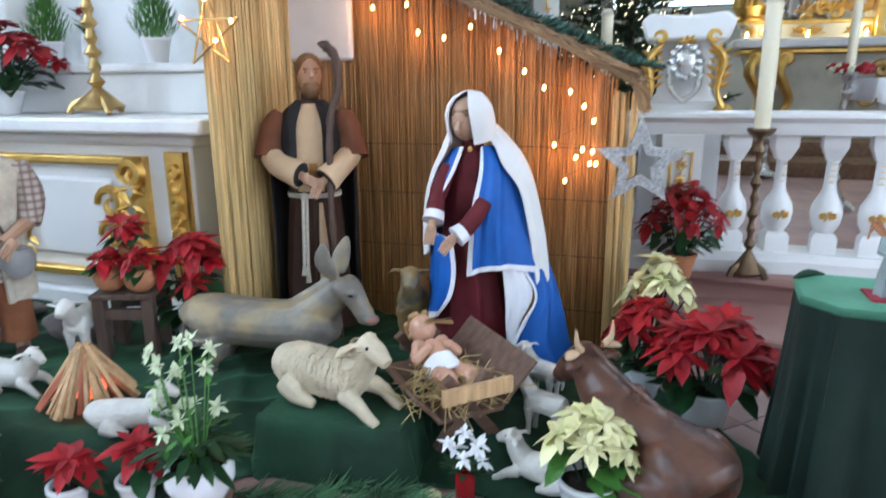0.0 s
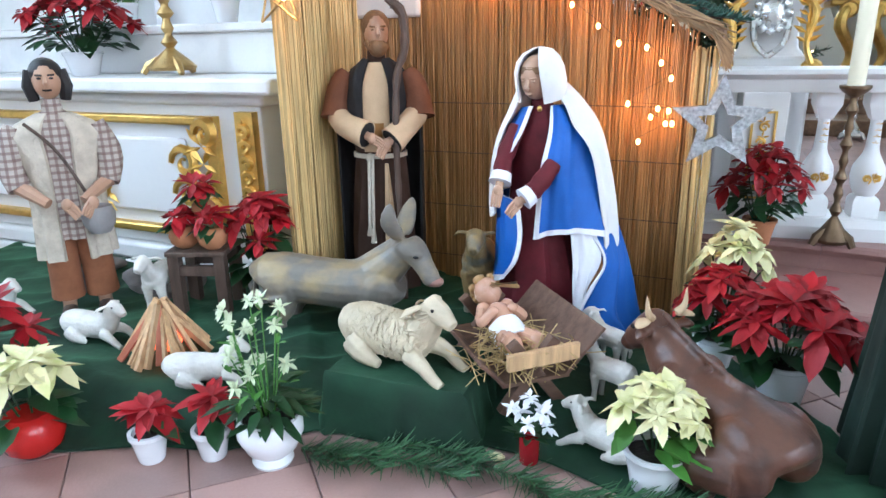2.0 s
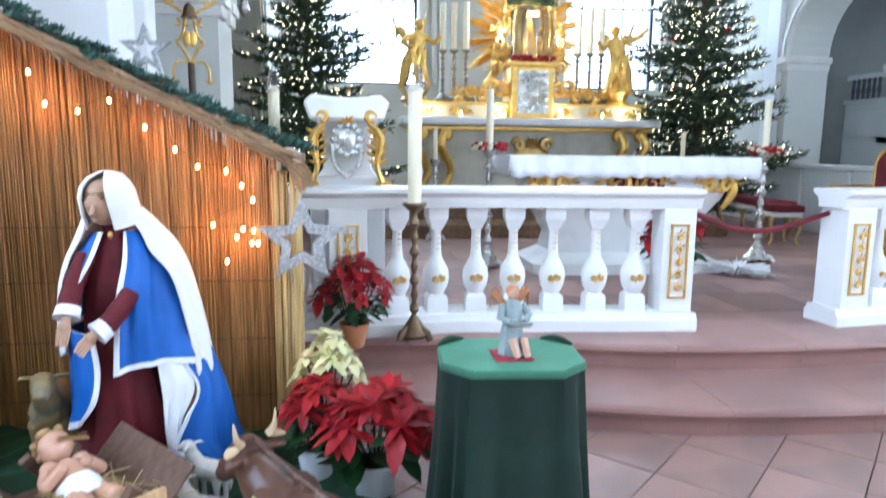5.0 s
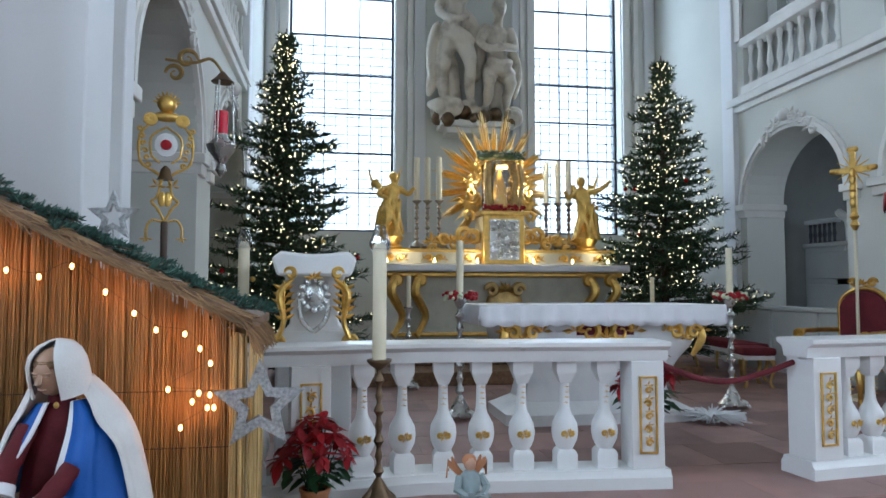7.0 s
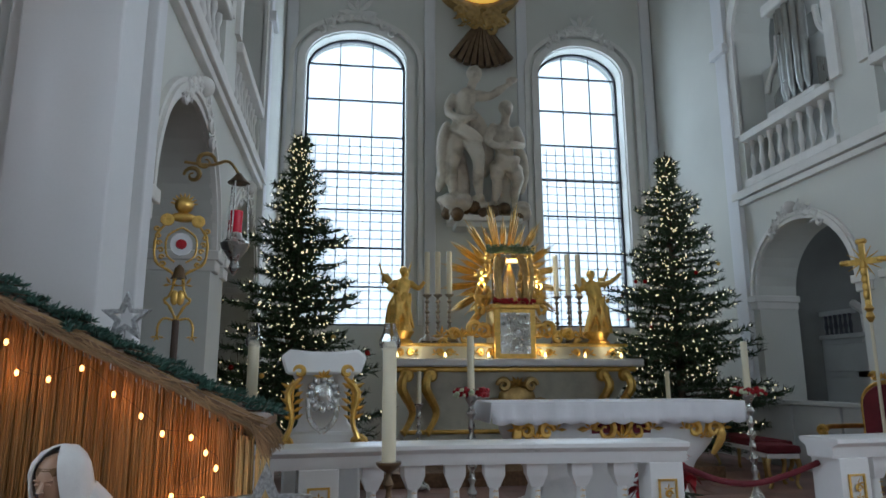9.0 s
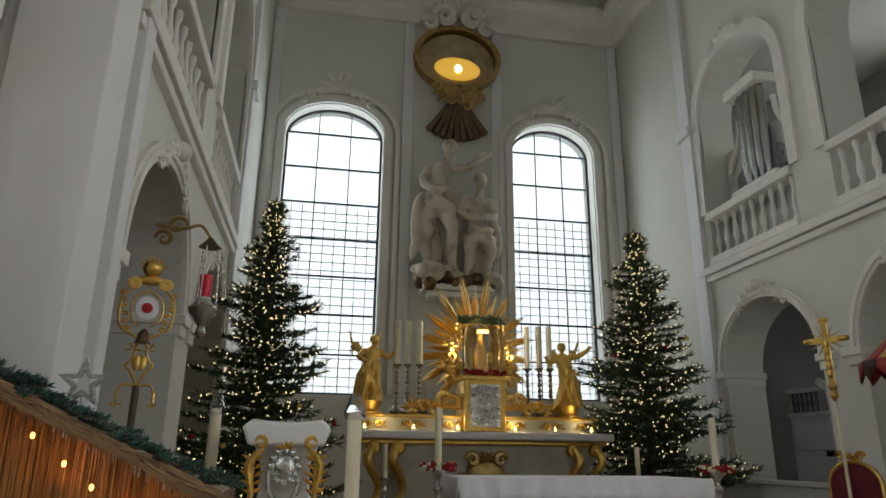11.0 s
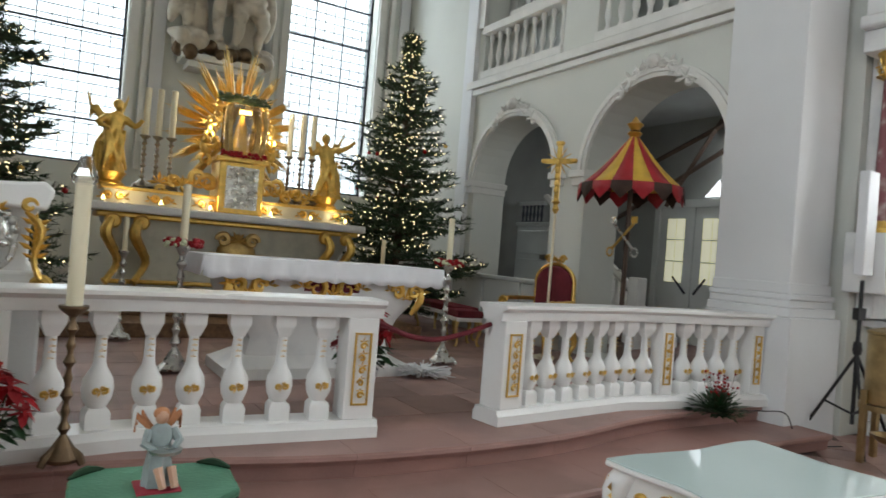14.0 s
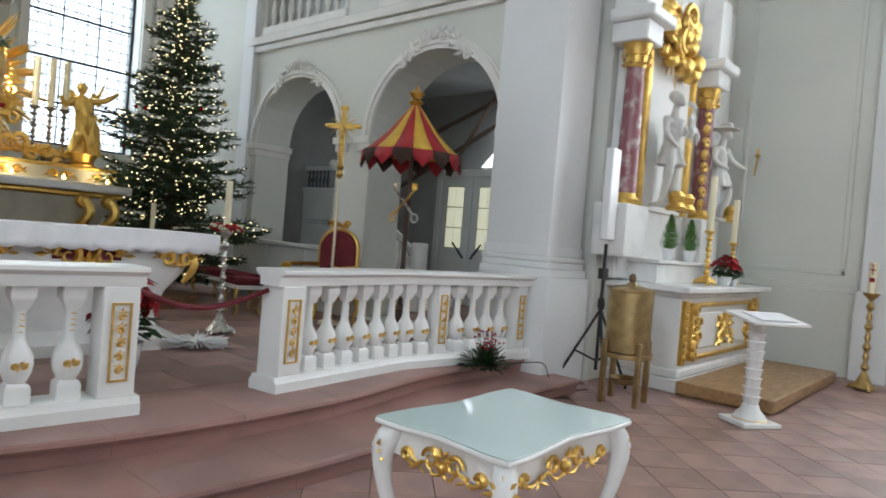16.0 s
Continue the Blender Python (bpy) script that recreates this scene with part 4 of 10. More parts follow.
for s in (-1, 1):
    tube(bm, spline([(s * 0.1, -0.24, 1.22), (s * 0.08, -0.27, 1.08), (0.0, -0.27, 1.0)], 8), 0.018, 6)
part("medallion", bm, SILVER, amb, "silvered carved medallion")
bm = bmesh.new()
leafy(bm, (0, -0.27, 1.36), 0.07, n=5, spread=160)
for s in (-1, 1):
    scroll(bm, (s * 0.07, -0.24, 0.84), 0.045, flip=s, thick=0.016)
leafy(bm, (0, -0.26, 0.82), 0.08, pose(0, 0, 1.66, 0, 0, 0) @ Matrix.Diagonal((1, 1, -1, 1)), n=5)
part("ornament", bm, GOLD, amb, "gilded crest and foot scrolls")

# ---- altar table in front ----
men = empty("altar_table", "white marbled altar table with gilded carvings, under linen", "altar", at=(2.83, 6.55, 0.32))
men.scale = (0.96, 1.0, 1.035)
bm = bmesh.new()
prof = [(1.0, 0.0, 0.42), (1.0, 0.1, 0.42), (0.93, 0.13, 0.38), (0.78, 0.2, 0.3), (0.74, 0.35, 0.28), (0.84, 0.55, 0.33), (0.98, 0.72, 0.4), (1.02, 0.82, 0.42), (1.02, 0.95, 0.42)]
rings(bm, [[Vector((x, y, z)) for x, y in ((-w, -d * 0.8), (-w * 0.85, -d), (w * 0.85, -d), (w, -d * 0.8), (w, d), (-w, d))] for w, z, d in prof])
part("base", bm, MARBLE_WHITE, men)
part("slab", bx(-1.25, -0.5, 0.95, 1.2, 0.45, 1.08), MARBLE_WHITE, men, bevel=0.02)
for x, sc in ((-0.85, 0.1), (0.0, 0.16), (0.85, 0.1)):
    bm = bmesh.new()
    for s in (-1, 1):
        scroll(bm, (x + s * sc, -0.43, 0.85), sc * 0.75, flip=s, thick=0.022)
        leafy(bm, (x + s * sc * 2, -0.43, 0.86), sc * 0.9, n=4, spread=180)
    leafy(bm, (x, -0.44, 0.78), sc * 0.9, n=5)
    part("gold_carving", bm, GOLD, men, "gilded carved scrolls")
for s in (-1, 1):
    bm = bmesh.new()
    tube(bm, spline([(s * 1.0, -0.4, 0.92), (s * 1.04, -0.42, 0.78), (s * 0.94, -0.4, 0.62)], 8), [0.03, 0.045, 0.05, 0.05, 0.045, 0.04, 0.03, 0.02], 8, flat=0.6)
    part("corner_carving", bm, GOLD, men, "gilded corner carving")
part("red_panel", bx(-0.3, -0.425, 0.82, 0.3, -0.40, 0.92), RED_VELVET, men, "red carved panel")
cloth = bmesh.new()
nx = 60
edge = []
for i in range(nx + 1):
    x = -1.3 + 2.55 * i / nx
    edge.append((x, -0.53 + 0.008 * math.sin(x * 22) + 0.005 * math.sin(x * 57)))
drop = 0.17
rowsv = []
for z, off in ((1.092, 0.03), (1.092, 0.0), (1.02, -0.003), (0.97, -0.006), (1.092 - drop, -0.01)):
    line = []
    for i, (x, y) in enumerate(edge):
        k = (1.092 - z) / drop
        zz = z - (0.022 * abs(math.sin(i * math.pi / 4.0)) if k > 0.9 else 0)
        line.append(cloth.verts.new((x, y + off + k * 0.012 * math.sin(x * 31 + 2 * math.sin(x * 5)), zz)))
    rowsv.append(line)
backl = [cloth.verts.new((x, 0.48, 1.086)) for x, y in edge]
for a, b in zip([backl] + rowsv, rowsv):
    for i in range(nx):
        cloth.faces.new((a[i], a[i + 1], b[i + 1], b[i]))
for s in (0, nx):
    x = edge[s][0]
    vs = [backl[s]] + [r[s] for r in rowsv[:3]]
    low = [cloth.verts.new((x + (0.02 if s else -0.02), v.co.y, 1.09 - drop)) for v in vs]
    for i in range(3):
        cloth.faces.new((vs[i], vs[i + 1], low[i + 1], low[i]))
linen = part("altar_cloth", cloth, LINEN, None, "white linen altar cloth with a scalloped lace edge")
sol = linen.modifiers.new("thick", "SOLIDIFY")
sol.thickness, sol.offset = 0.006, 1
linen.matrix_world = pose(2.83, 6.55, 0.325) @ Matrix.Diagonal((0.96, 1.0, 1.035, 1))
tagged(linen, category="altar cloth")


def wreath_candle(at, h, r, candle_h):
    ob = candlestick("altar_candle_stand", "tall silver candle stand with a flower wreath", at, h, SILVER, candle_h, 0.036, 0.15, 0.07, group="altar candle stands")
    bm = bmesh.new()
    rnd = random.Random(int(at[0] * 100))
    for k in range(95):
        a = rnd.uniform(0, 2 * math.pi)
        rr = r * rnd.uniform(0.65, 1.0)
        blob(bm, (rr * math.cos(a), rr * math.sin(a), h + rnd.uniform(0.0, 0.06)), rnd.uniform(0.016, 0.03), (rnd.uniform(0, 90),) * 3, mi=0 if rnd.random() < 0.62 else 1, u=6, v=4)
    part("wreath", bm, [BRACT_RED, PETAL], ob, "red and white flower wreath")
    return ob


wreath_candle((4.53, 6.75, 0.32), 1.18, 0.17, 0.56)
wreath_candle((1.5, 6.6, 0.32), 1.19, 0.17, 0.58)

# ---- high altar ----
ha = empty("high_altar", "grey marbled high altar with gilded mouldings and tabernacle", "altar", at=(2.9, 10.3, 0))
MARBLE_GREY = mat("grey_green_marble", (0.56, 0.55, 0.46), 0.35, scale=2.5, vary=0.15, bump=0.05, second=(0.45, 0.45, 0.38))
part("step", bx(-2.5, -1.5, 0.32, 2.5, 1.4, 0.5), WOOD_BROWN, ha, bevel=0.01)
part("step", bx(-2.3, -0.75, 0.5, 2.3, 1.4, 0.68), WOOD_BROWN, ha, bevel=0.01)
bm = bmesh.new()
rings(bm, [[Vector((x, y, z)) for x, y in ((-w, -d), (w, -d), (w, 0.7), (-w, 0.7))] for z, w, d in ((0.68, 1.75, 0.0), (0.85, 1.75, 0.0), (0.9, 1.62, -0.06), (1.2, 1.55, -0.1), (1.55, 1.75, 0.0), (1.78, 1.85, 0.08))])
part("body", bm, MARBLE_GREY, ha)
part("slab", bx(-2.03, -0.22, 1.86, 2.03, 0.8, 1.98), MARBLE_WHITE, ha, bevel=0.03)
part("slab_moulding", bx(-1.93, -0.14, 1.78, 1.93, 0.75, 1.86), GOLD, ha, "gilded moulding", bevel=0.025)
part("base_moulding", bx(-1.78, -0.04, 0.86, 1.78, 0.1, 0.92), GOLD, ha, "gilded moulding", bevel=0.02)
part("mid_moulding", bx(-1.5, 0.02, 1.6, 1.5, 0.12, 1.66), GOLD, ha, "gilded moulding", bevel=0.02)
bm = bmesh.new()
blob(bm, (0, -0.02, 1.38), (0.3, 0.12, 0.22))
for s in (-1, 1):
    scroll(bm, (s * 0.36, -0.05, 1.22), 0.14, flip=s, thick=0.04)
    scroll(bm, (s * 0.22, -0.08, 1.58), 0.1, flip=s, thick=0.035)
    leafy(bm, (s * 0.45, -0.04, 1.2), 0.2, n=5, spread=220)
leafy(bm, (0, -0.1, 1.58), 0.16, n=7, spread=200)
part("cartouche", bm, OLDGOLD, ha, "carved gilded cartouche")
for s in (-1, 1):
    for o in (1.72, 1.36):
        bm = bmesh.new()
        tube(bm, spline([(s * o, -0.12, 1.78), (s * (o + 0.08), -0.2, 1.55), (s * (o - 0.1), -0.06, 1.2), (s * o, -0.1, 0.95), (s * (o + 0.06), -0.12, 0.88)], 16), [0.05, 0.06, 0.07, 0.075, 0.075, 0.07, 0.065, 0.06, 0.055, 0.05, 0.045, 0.045, 0.045, 0.05, 0.06, 0.05], 8)
        scroll(bm, (s * o, -0.14, 1.72), 0.08, flip=s, thick=0.035)
        part("scroll_bracket", bm, GOLD, ha, "gilded scroll bracket")
# predella, tabernacle and glass shrine
part("predella", bx(-1.85, 0.12, 1.98, 1.85, 0.7, 2.2), MARBLE_GREY, ha, bevel=0.01)
part("predella_moulding", bx(-1.9, 0.08, 2.18, 1.9, 0.7, 2.23), GOLD, ha, "gilded moulding", bevel=0.012)
for x in (-1.72, -1.1, -0.46, 0.5, 1.12, 1.72):
    bm = bmesh.new()
    for s in (-1, 1):
        scroll(bm, (x + s * 0.08, 0.1, 2.08), 0.055, flip=s, thick=0.018)
        leafy(bm, (x + s * 0.14, 0.1, 2.06), 0.1, n=4, spread=200)
    part("predella_carving", bm, GOLD, ha, "gilded carving")
part("tabernacle", bx(-0.34, -0.02, 1.98, 0.34, 0.6, 2.78), GOLD, ha, "gilded tabernacle", bevel=0.02)
bm = bmesh.new()
box(bm, -0.24, -0.05, 2.06, 0.24, -0.01, 2.70)
rnd = random.Random(5)
for k in range(70):
    scroll(bm, (rnd.uniform(-0.2, 0.2), -0.055, rnd.uniform(2.1, 2.66)), rnd.uniform(0.02, 0.05), flip=rnd.choice((-1, 1)), thick=0.008, seg=4)
part("tabernacle_door", bm, SILVER, ha, "chased silver tabernacle door")
part("tabernacle_cornice", bx(-0.4, -0.07, 2.76, 0.4, 0.6, 2.84), GOLD, ha, bevel=0.02)
bm = bmesh.new()
lathe(bm, [(0.28, 2.86), (0.29, 3.0), (0.3, 3.62), (0.27, 3.66), (0.27, 3.6), (0.26, 2.9)], 24, (0, 0.28, 0))
sh = part("glass_shrine", bm, GLASS, ha, "domed glass shrine")
sh.visible_shadow = False
bm = bmesh.new()
robe(bm, [(0, 0.28, 2.86, 0.16, 0.14), (0, 0.28, 3.1, 0.12, 0.1), (0, 0.28, 3.3, 0.09, 0.08), (0, 0.28, 3.42, 0.05, 0.05), (0, 0.28, 3.5, 0.02, 0.02)], 6, 0.1)
part("shrine_figure", bm, GOLD, ha, "small draped gilded figure")
bm = bmesh.new()
box(bm, -0.13, 0.1, 3.52, 0.13, 0.3, 3.57)
part("shrine_lamp", bm, FLAME, ha, "warm glowing lamp strip")
bm = bmesh.new()
for s in (-1, 1):
    tube(bm, spline([(s * 0.27, 0.0, 3.6), (s * 0.3, -0.02, 3.3), (s * 0.26, 0.0, 2.9)], 8), 0.035, 8)
    robe(bm, [(s * 0.2, 0.1, 2.88, 0.06, 0.05), (s * 0.22, 0.1, 3.3, 0.05, 0.04), (s * 0.16, 0.1, 3.6, 0.09, 0.05)], 5, 0.2)
part("shrine_frame", bm, OLDGOLD, ha, "gilded curtain frame")
# rays of the gloria: bundles of slim rays, long and short by turns
RAYS = []
for g in range(27):
    mid = -52 + 284 * g / 26
    for o in (-3.4, -1.7, 0.0, 1.7, 3.4):
        RAYS.append((mid + o, (1.30 if g % 2 == 0 else 1.02) - 0.055 * abs(o)))
for k, (deg, L) in enumerate(RAYS):
    a = radians(deg)
    L *= 1.0 + 0.14 * max(0.0, math.sin(a)) ** 6 - 0.12 * abs(math.cos(a))
    bm = bmesh.new()
    d = Vector((math.cos(a), 0, math.sin(a)))
    n = Vector((-d.z, 0, d.x))
    c = Vector((0, 0.62 + 0.02 * (k % 3), 3.32))
    w = 0.011
    q, r = c + d * 0.32, c + d * L * 0.75
    vs = [q - n * w, q + n * w, c + d * L, q + Vector((0, 0.02, 0)), q - Vector((0, 0.022, 0)), r + n * w * 1.7, r - n * w * 1.7, r - Vector((0, 0.028, 0)), r + Vector((0, 0.02, 0))]
    v = [bm.verts.new(p) for p in vs]
    for f in ((0, 4, 7, 6), (4, 1, 5, 7), (1, 3, 8, 5), (3, 0, 6, 8), (6, 7, 2), (7, 5, 2), (5, 8, 2), (8, 6, 2), (0, 3, 1, 4)):
        bm.faces.new([v[i] for i in f])
    part("ray", bm, GOLD, ha)
bm = bmesh.new()
rnd = random.Random(2)
for k in range(46):
    a = rnd.uniform(0, 2 * math.pi)
    rr = rnd.uniform(0.28, 0.42)
    blob(bm, (rr * math.cos(a), 0.6, 3.3 + rr * math.sin(a) * 1.1), rnd.uniform(0.04, 0.08), u=8, v=6)
part("cloud_wreath", bm, GOLD, ha, "gilded cloud wreath")
for s in (-1, 1):
    for cx, cz, sc in ((0.46, 3.3, 0.15), (0.5, 2.95, 0.17), (0.36, 3.6, 0.12)):
        bm = bmesh.new()
        blob(bm, (s * cx, 0.3, cz + sc * 0.75), sc * 0.42, u=10, v=8)
        blob(bm, (s * cx, 0.32, cz), (sc * 0.5, sc * 0.42, sc * 0.75), (0, s * 20, 0), u=10, v=8)
        tube(bm, spline([(s * cx, 0.28, cz + 0.3 * sc), (s * (cx - 0.5 * sc), 0.2, cz + 0.2 * sc), (s * (cx - 0.9 * sc), 0.18, cz + 0.7 * sc)], 6), sc * 0.17, 7)
        tube(bm, spline([(s * (cx + 0.1 * sc), 0.3, cz - 0.5 * sc), (s * (cx + 0.5 * sc), 0.24, cz - 0.9 * sc), (s * (cx + 0.2 * sc), 0.24, cz - 1.4 * sc)], 6), sc * 0.2, 7)
        tube(bm, spline([(s * (cx - 0.1 * sc), 0.3, cz - 0.5 * sc), (s * (cx - 0.3 * sc), 0.2, cz - 1.0 * sc), (s * (cx - 0.1 * sc), 0.2, cz - 1.5 * sc)], 6), sc * 0.2, 7)
        for j in range(3):
            tube(bm, [(s * (cx + 0.3 * sc), 0.38, cz + 0.3 * sc), (s * (cx + (0.9 + 0.2 * j) * sc), 0.42, cz + (0.9 - 0.35 * j) * sc)], [sc * 0.16, sc * 0.05], 6)
        part("cherub_carving", bm, GOLD, ha, "small gilded carved winged figure")
    bm = bmesh.new()
    for j in range(5):
        scroll(bm, (s * (0.46 + 0.16 * j), 0.2, 2.42 - 0.05 * j + 0.1 * (j % 2)), 0.13 - 0.012 * j, flip=s * (-1) ** j, thick=0.03)
        leafy(bm, (s * (0.5 + 0.16 * j), 0.18, 2.34), 0.16, n=5, spread=180)
    part("foot_scrollwork", bm, GOLD, ha, "gilded scrollwork beside the tabernacle")
bm = bmesh.new()
for k in range(170):
    a = rnd.uniform(0, 2 * math.pi)
    leafy(bm, (rnd.uniform(-0.34, 0.34), 0.25 + rnd.uniform(-0.2, 0.1), 3.68 + rnd.uniform(0, 0.12)), rnd.uniform(0.06, 0.12), pose(0, 0, 0), n=2, spread=rnd.uniform(60, 200))
part("green_garland", bm, LEAF, ha, "dark green leaf garland")
bm = bmesh.new()
for k in range(40):
    blob(bm, (rnd.uniform(-0.33, 0.33), -0.06 + rnd.uniform(-0.02, 0.05), 2.87 + rnd.uniform(-0.02, 0.04)), rnd.uniform(0.02, 0.04), u=6, v=4)
part("red_flowers", bm, BRACT_RED, ha, "row of red flowers")

for x in (-1.86, -1.12, -0.44, 0.47, 1.12, 1.72):
    t = empty("tealight", "lit tealight in front of a gilded carving", "candle", "tealights on the altar", at=(2.9 + x, 10.3 - 0.05, 1.98))
    bm = bmesh.new()
    lathe(bm, [(0.03, 0.0), (0.034, 0.03), (0.03, 0.028)], 12)
    part("cup", bm, SILVER, t)
    bm = bmesh.new()
    lathe(bm, [(0.022, 0.03), (0.02, 0.06), (0.004, 0.1)], 8)
    part("flame", bm, FLAME, t, "warm flame")
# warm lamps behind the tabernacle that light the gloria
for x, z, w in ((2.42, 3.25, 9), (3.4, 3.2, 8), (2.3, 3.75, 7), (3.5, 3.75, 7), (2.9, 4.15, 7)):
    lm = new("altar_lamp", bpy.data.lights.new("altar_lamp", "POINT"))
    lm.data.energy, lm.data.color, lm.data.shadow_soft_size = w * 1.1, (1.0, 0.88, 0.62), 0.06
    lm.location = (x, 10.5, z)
for x in (-1.6, -0.5, 0.5, 1.6):
    lm = new("tealight_lamp", bpy.data.lights.new("tealight_lamp", "POINT"))
    lm.data.energy, lm.data.color, lm.data.shadow_soft_size = 6.0, (1.0, 0.74, 0.36), 0.03
    lm.location = (2.9 + x, 10.2, 2.12)

for s, x in ((-1, 1.1), (1, 4.35)):
    bm = bmesh.new()
    robe(bm, [(0.02 * s, 0, 0.0, 0.2, 0.16), (0.03 * s, 0, 0.2, 0.18, 0.15), (0.05 * s, -0.02, 0.42, 0.15, 0.13), (0.0, -0.02, 0.58, 0.12, 0.1), (-0.04 * s, 0, 0.75, 0.14, 0.1), (-0.05 * s, 0, 0.84, 0.11, 0.08), (-0.05 * s, 0, 0.88, 0.045, 0.045)], 6, 0.22, seed=x)
    blob(bm, (-0.06 * s, -0.03, 0.97), (0.065, 0.075, 0.085))
    blob(bm, (-0.06 * s, 0.0, 0.99), (0.08, 0.075, 0.075))
    tube(bm, spline([(-s * 0.16, -0.02, 0.8), (-s * 0.27, -0.12, 0.7), (-s * 0.34, -0.2, 0.8)], 7), [0.055, 0.052, 0.048, 0.044, 0.04, 0.032, 0.035], 8)
    tube(bm, spline([(s * 0.07, -0.02, 0.8), (s * 0.22, -0.1, 0.68), (s * 0.1, -0.2, 0.6)] if s < 0 else [(0.07, -0.02, 0.8), (0.25, -0.08, 0.84), (0.42, -0.1, 0.98)], 7), [0.055, 0.052, 0.048, 0.044, 0.04, 0.032, 0.035], 8)
    for f in range(7):
        for w in (-1, 1):
            up = 1.12 - 0.09 * f
            tube(bm, spline([(w * 0.05, 0.1, 0.76), (w * 0.17 - 0.03, 0.16, 0.84 + 0.02 * f), (w * (0.3 - 0.015 * f) - 0.02, 0.2, up + 0.1)], 6), [0.03, 0.04, 0.042, 0.036, 0.026, 0.008], 6, flat=0.5)
    for f in range(5):
        tube(bm, spline([(0.14 * math.cos(f * 1.3), -0.1, 0.62), (0.1 * math.cos(f * 1.3 + 0.6), -0.17, 0.35), (0.18 * math.cos(f * 1.3 + 1.2), -0.15, 0.05)], 6), [0.02, 0.035, 0.04, 0.036, 0.03, 0.02], 6)
    fused("altar_statue", bm, GOLD, "gilded carved winged statue on a gilded pedestal", "statue", 0.014, pose(x, 10.55, 2.4, 0, 0, -s * 15), smooth=2)
    p = empty("pedestal", "round gilded pedestal under a statue", "pedestal", "altar pedestals", at=(x, 10.6, 2.2))
    bm = bmesh.new()
    lathe(bm, [(0.2, 0.02), (0.22, 0.06), (0.17, 0.1), (0.2, 0.16), (0.24, 0.22)], 20)
    part("drum", bm, GOLD, p)
OLDSILVER = mat("tarnished_silver", (0.36, 0.31, 0.24), 0.35, 1.0, scale=16, vary=0.2, bump=0.4, fine=80)
for x in (1.55, 1.72, 1.9, 3.72, 3.9, 4.08):
    candlestick("altar_candlestick", "ornate silver candlestick on the high altar", (x, 10.62 + 0.05 * math.sin(x * 9), 2.22), 0.80, OLDSILVER, 0.70, 0.045, 0.13, 0.075, group="high altar candlesticks")
for x, y in ((1.2, 8.6), (4.7, 8.9)):
    candlestick("floor_candlestick", "slim silver candlestick with a thin candle", (x, y, 0.32), 1.05, SILVER, 0.4, 0.03, 0.12, 0.06, group="slim candlesticks")

# ---- stone group on the back wall, with its bracket and the oval light above ----
def nude_figure(bm, head, neck, chest, hips, legs, arms, k=1.0):
    """A carved standing figure from its joints."""
    head, neck, chest, hips = Vector(head), Vector(neck), Vector(chest), Vector(hips)
    blob(bm, head, (0.15 * k, 0.17 * k, 0.2 * k), u=14, v=10)
    blob(bm, head + Vector((0, 0.06, 0.05)), (0.18 * k, 0.17 * k, 0.17 * k), u=12, v=8)
    blob(bm, head + Vector((0, -0.15 * k, -0.12 * k)), (0.09 * k, 0.08 * k, 0.11 * k), u=8, v=6)
    tube(bm, [chest, neck, head], [0.15 * k, 0.10 * k, 0.1 * k], 10)
    tube(bm, spline([neck - Vector((0, 0, 0.1)), chest, chest.lerp(hips, 0.55), hips], 9), [0.17 * k, 0.25 * k, 0.29 * k, 0.28 * k, 0.25 * k, 0.22 * k, 0.22 * k, 0.24 * k, 0.22 * k], 16, flat=0.75)
    for pts in legs:
        tube(bm, spline(pts, 10), [0.19 * k, 0.19 * k, 0.17 * k, 0.15 * k, 0.115 * k, 0.12 * k, 0.12 * k, 0.1 * k, 0.075 * k, 0.07 * k], 12)
        e = Vector(pts[-1])
        tube(bm, [e, e + Vector((0.02, -0.2 * k, -0.04))], [0.08 * k, 0.05 * k], 8)
    for pts in arms:
        tube(bm, spline(pts, 9), [0.12 * k, 0.12 * k, 0.105 * k, 0.09 * k, 0.085 * k, 0.09 * k, 0.075 * k, 0.055 * k, 0.06 * k], 10)
        blob(bm, pts[-1], (0.08 * k, 0.07 * k, 0.07 * k), u=8, v=6)


bm = bmesh.new()
rnd = random.Random(11)
nude_figure(bm, (-0.14, -0.25, 3.05), (-0.2, -0.12, 2.8), (-0.32, -0.1, 2.5), (-0.4, -0.02, 1.75),
            [[(-0.5, -0.05, 1.72), (-0.6, -0.2, 1.1), (-0.62, -0.12, 0.7), (-0.56, -0.05, 0.28)], [(-0.26, -0.1, 1.7), (-0.12, -0.42, 1.15), (-0.1, -0.25, 0.7), (-0.04, -0.15, 0.35)]],
            [[(-0.12, -0.15, 2.62), (0.12, -0.4, 2.5), (0.35, -0.5, 2.62), (0.55, -0.45, 2.78)], [(-0.55, -0.1, 2.58), (-0.72, -0.2, 2.2), (-0.45, -0.45, 1.95), (-0.2, -0.5, 2.0)]])
nude_figure(bm, (0.5, -0.4, 2.25), (0.5, -0.25, 2.02), (0.48, -0.18, 1.78), (0.5, -0.1, 1.1),
            [[(0.36, -0.1, 1.1), (0.28, -0.35, 0.75), (0.3, -0.22, 0.5), (0.24, -0.12, 0.25)], [(0.62, -0.1, 1.1), (0.74, -0.3, 0.72), (0.68, -0.2, 0.48), (0.7, -0.1, 0.22)]],
            [[(0.28, -0.2, 1.92), (0.1, -0.35, 1.55), (0.28, -0.55, 1.35), (0.46, -0.55, 1.45)], [(0.72, -0.2, 1.9), (0.84, -0.3, 1.5), (0.6, -0.55, 1.4), (0.3, -0.6, 1.3)]], 0.92)
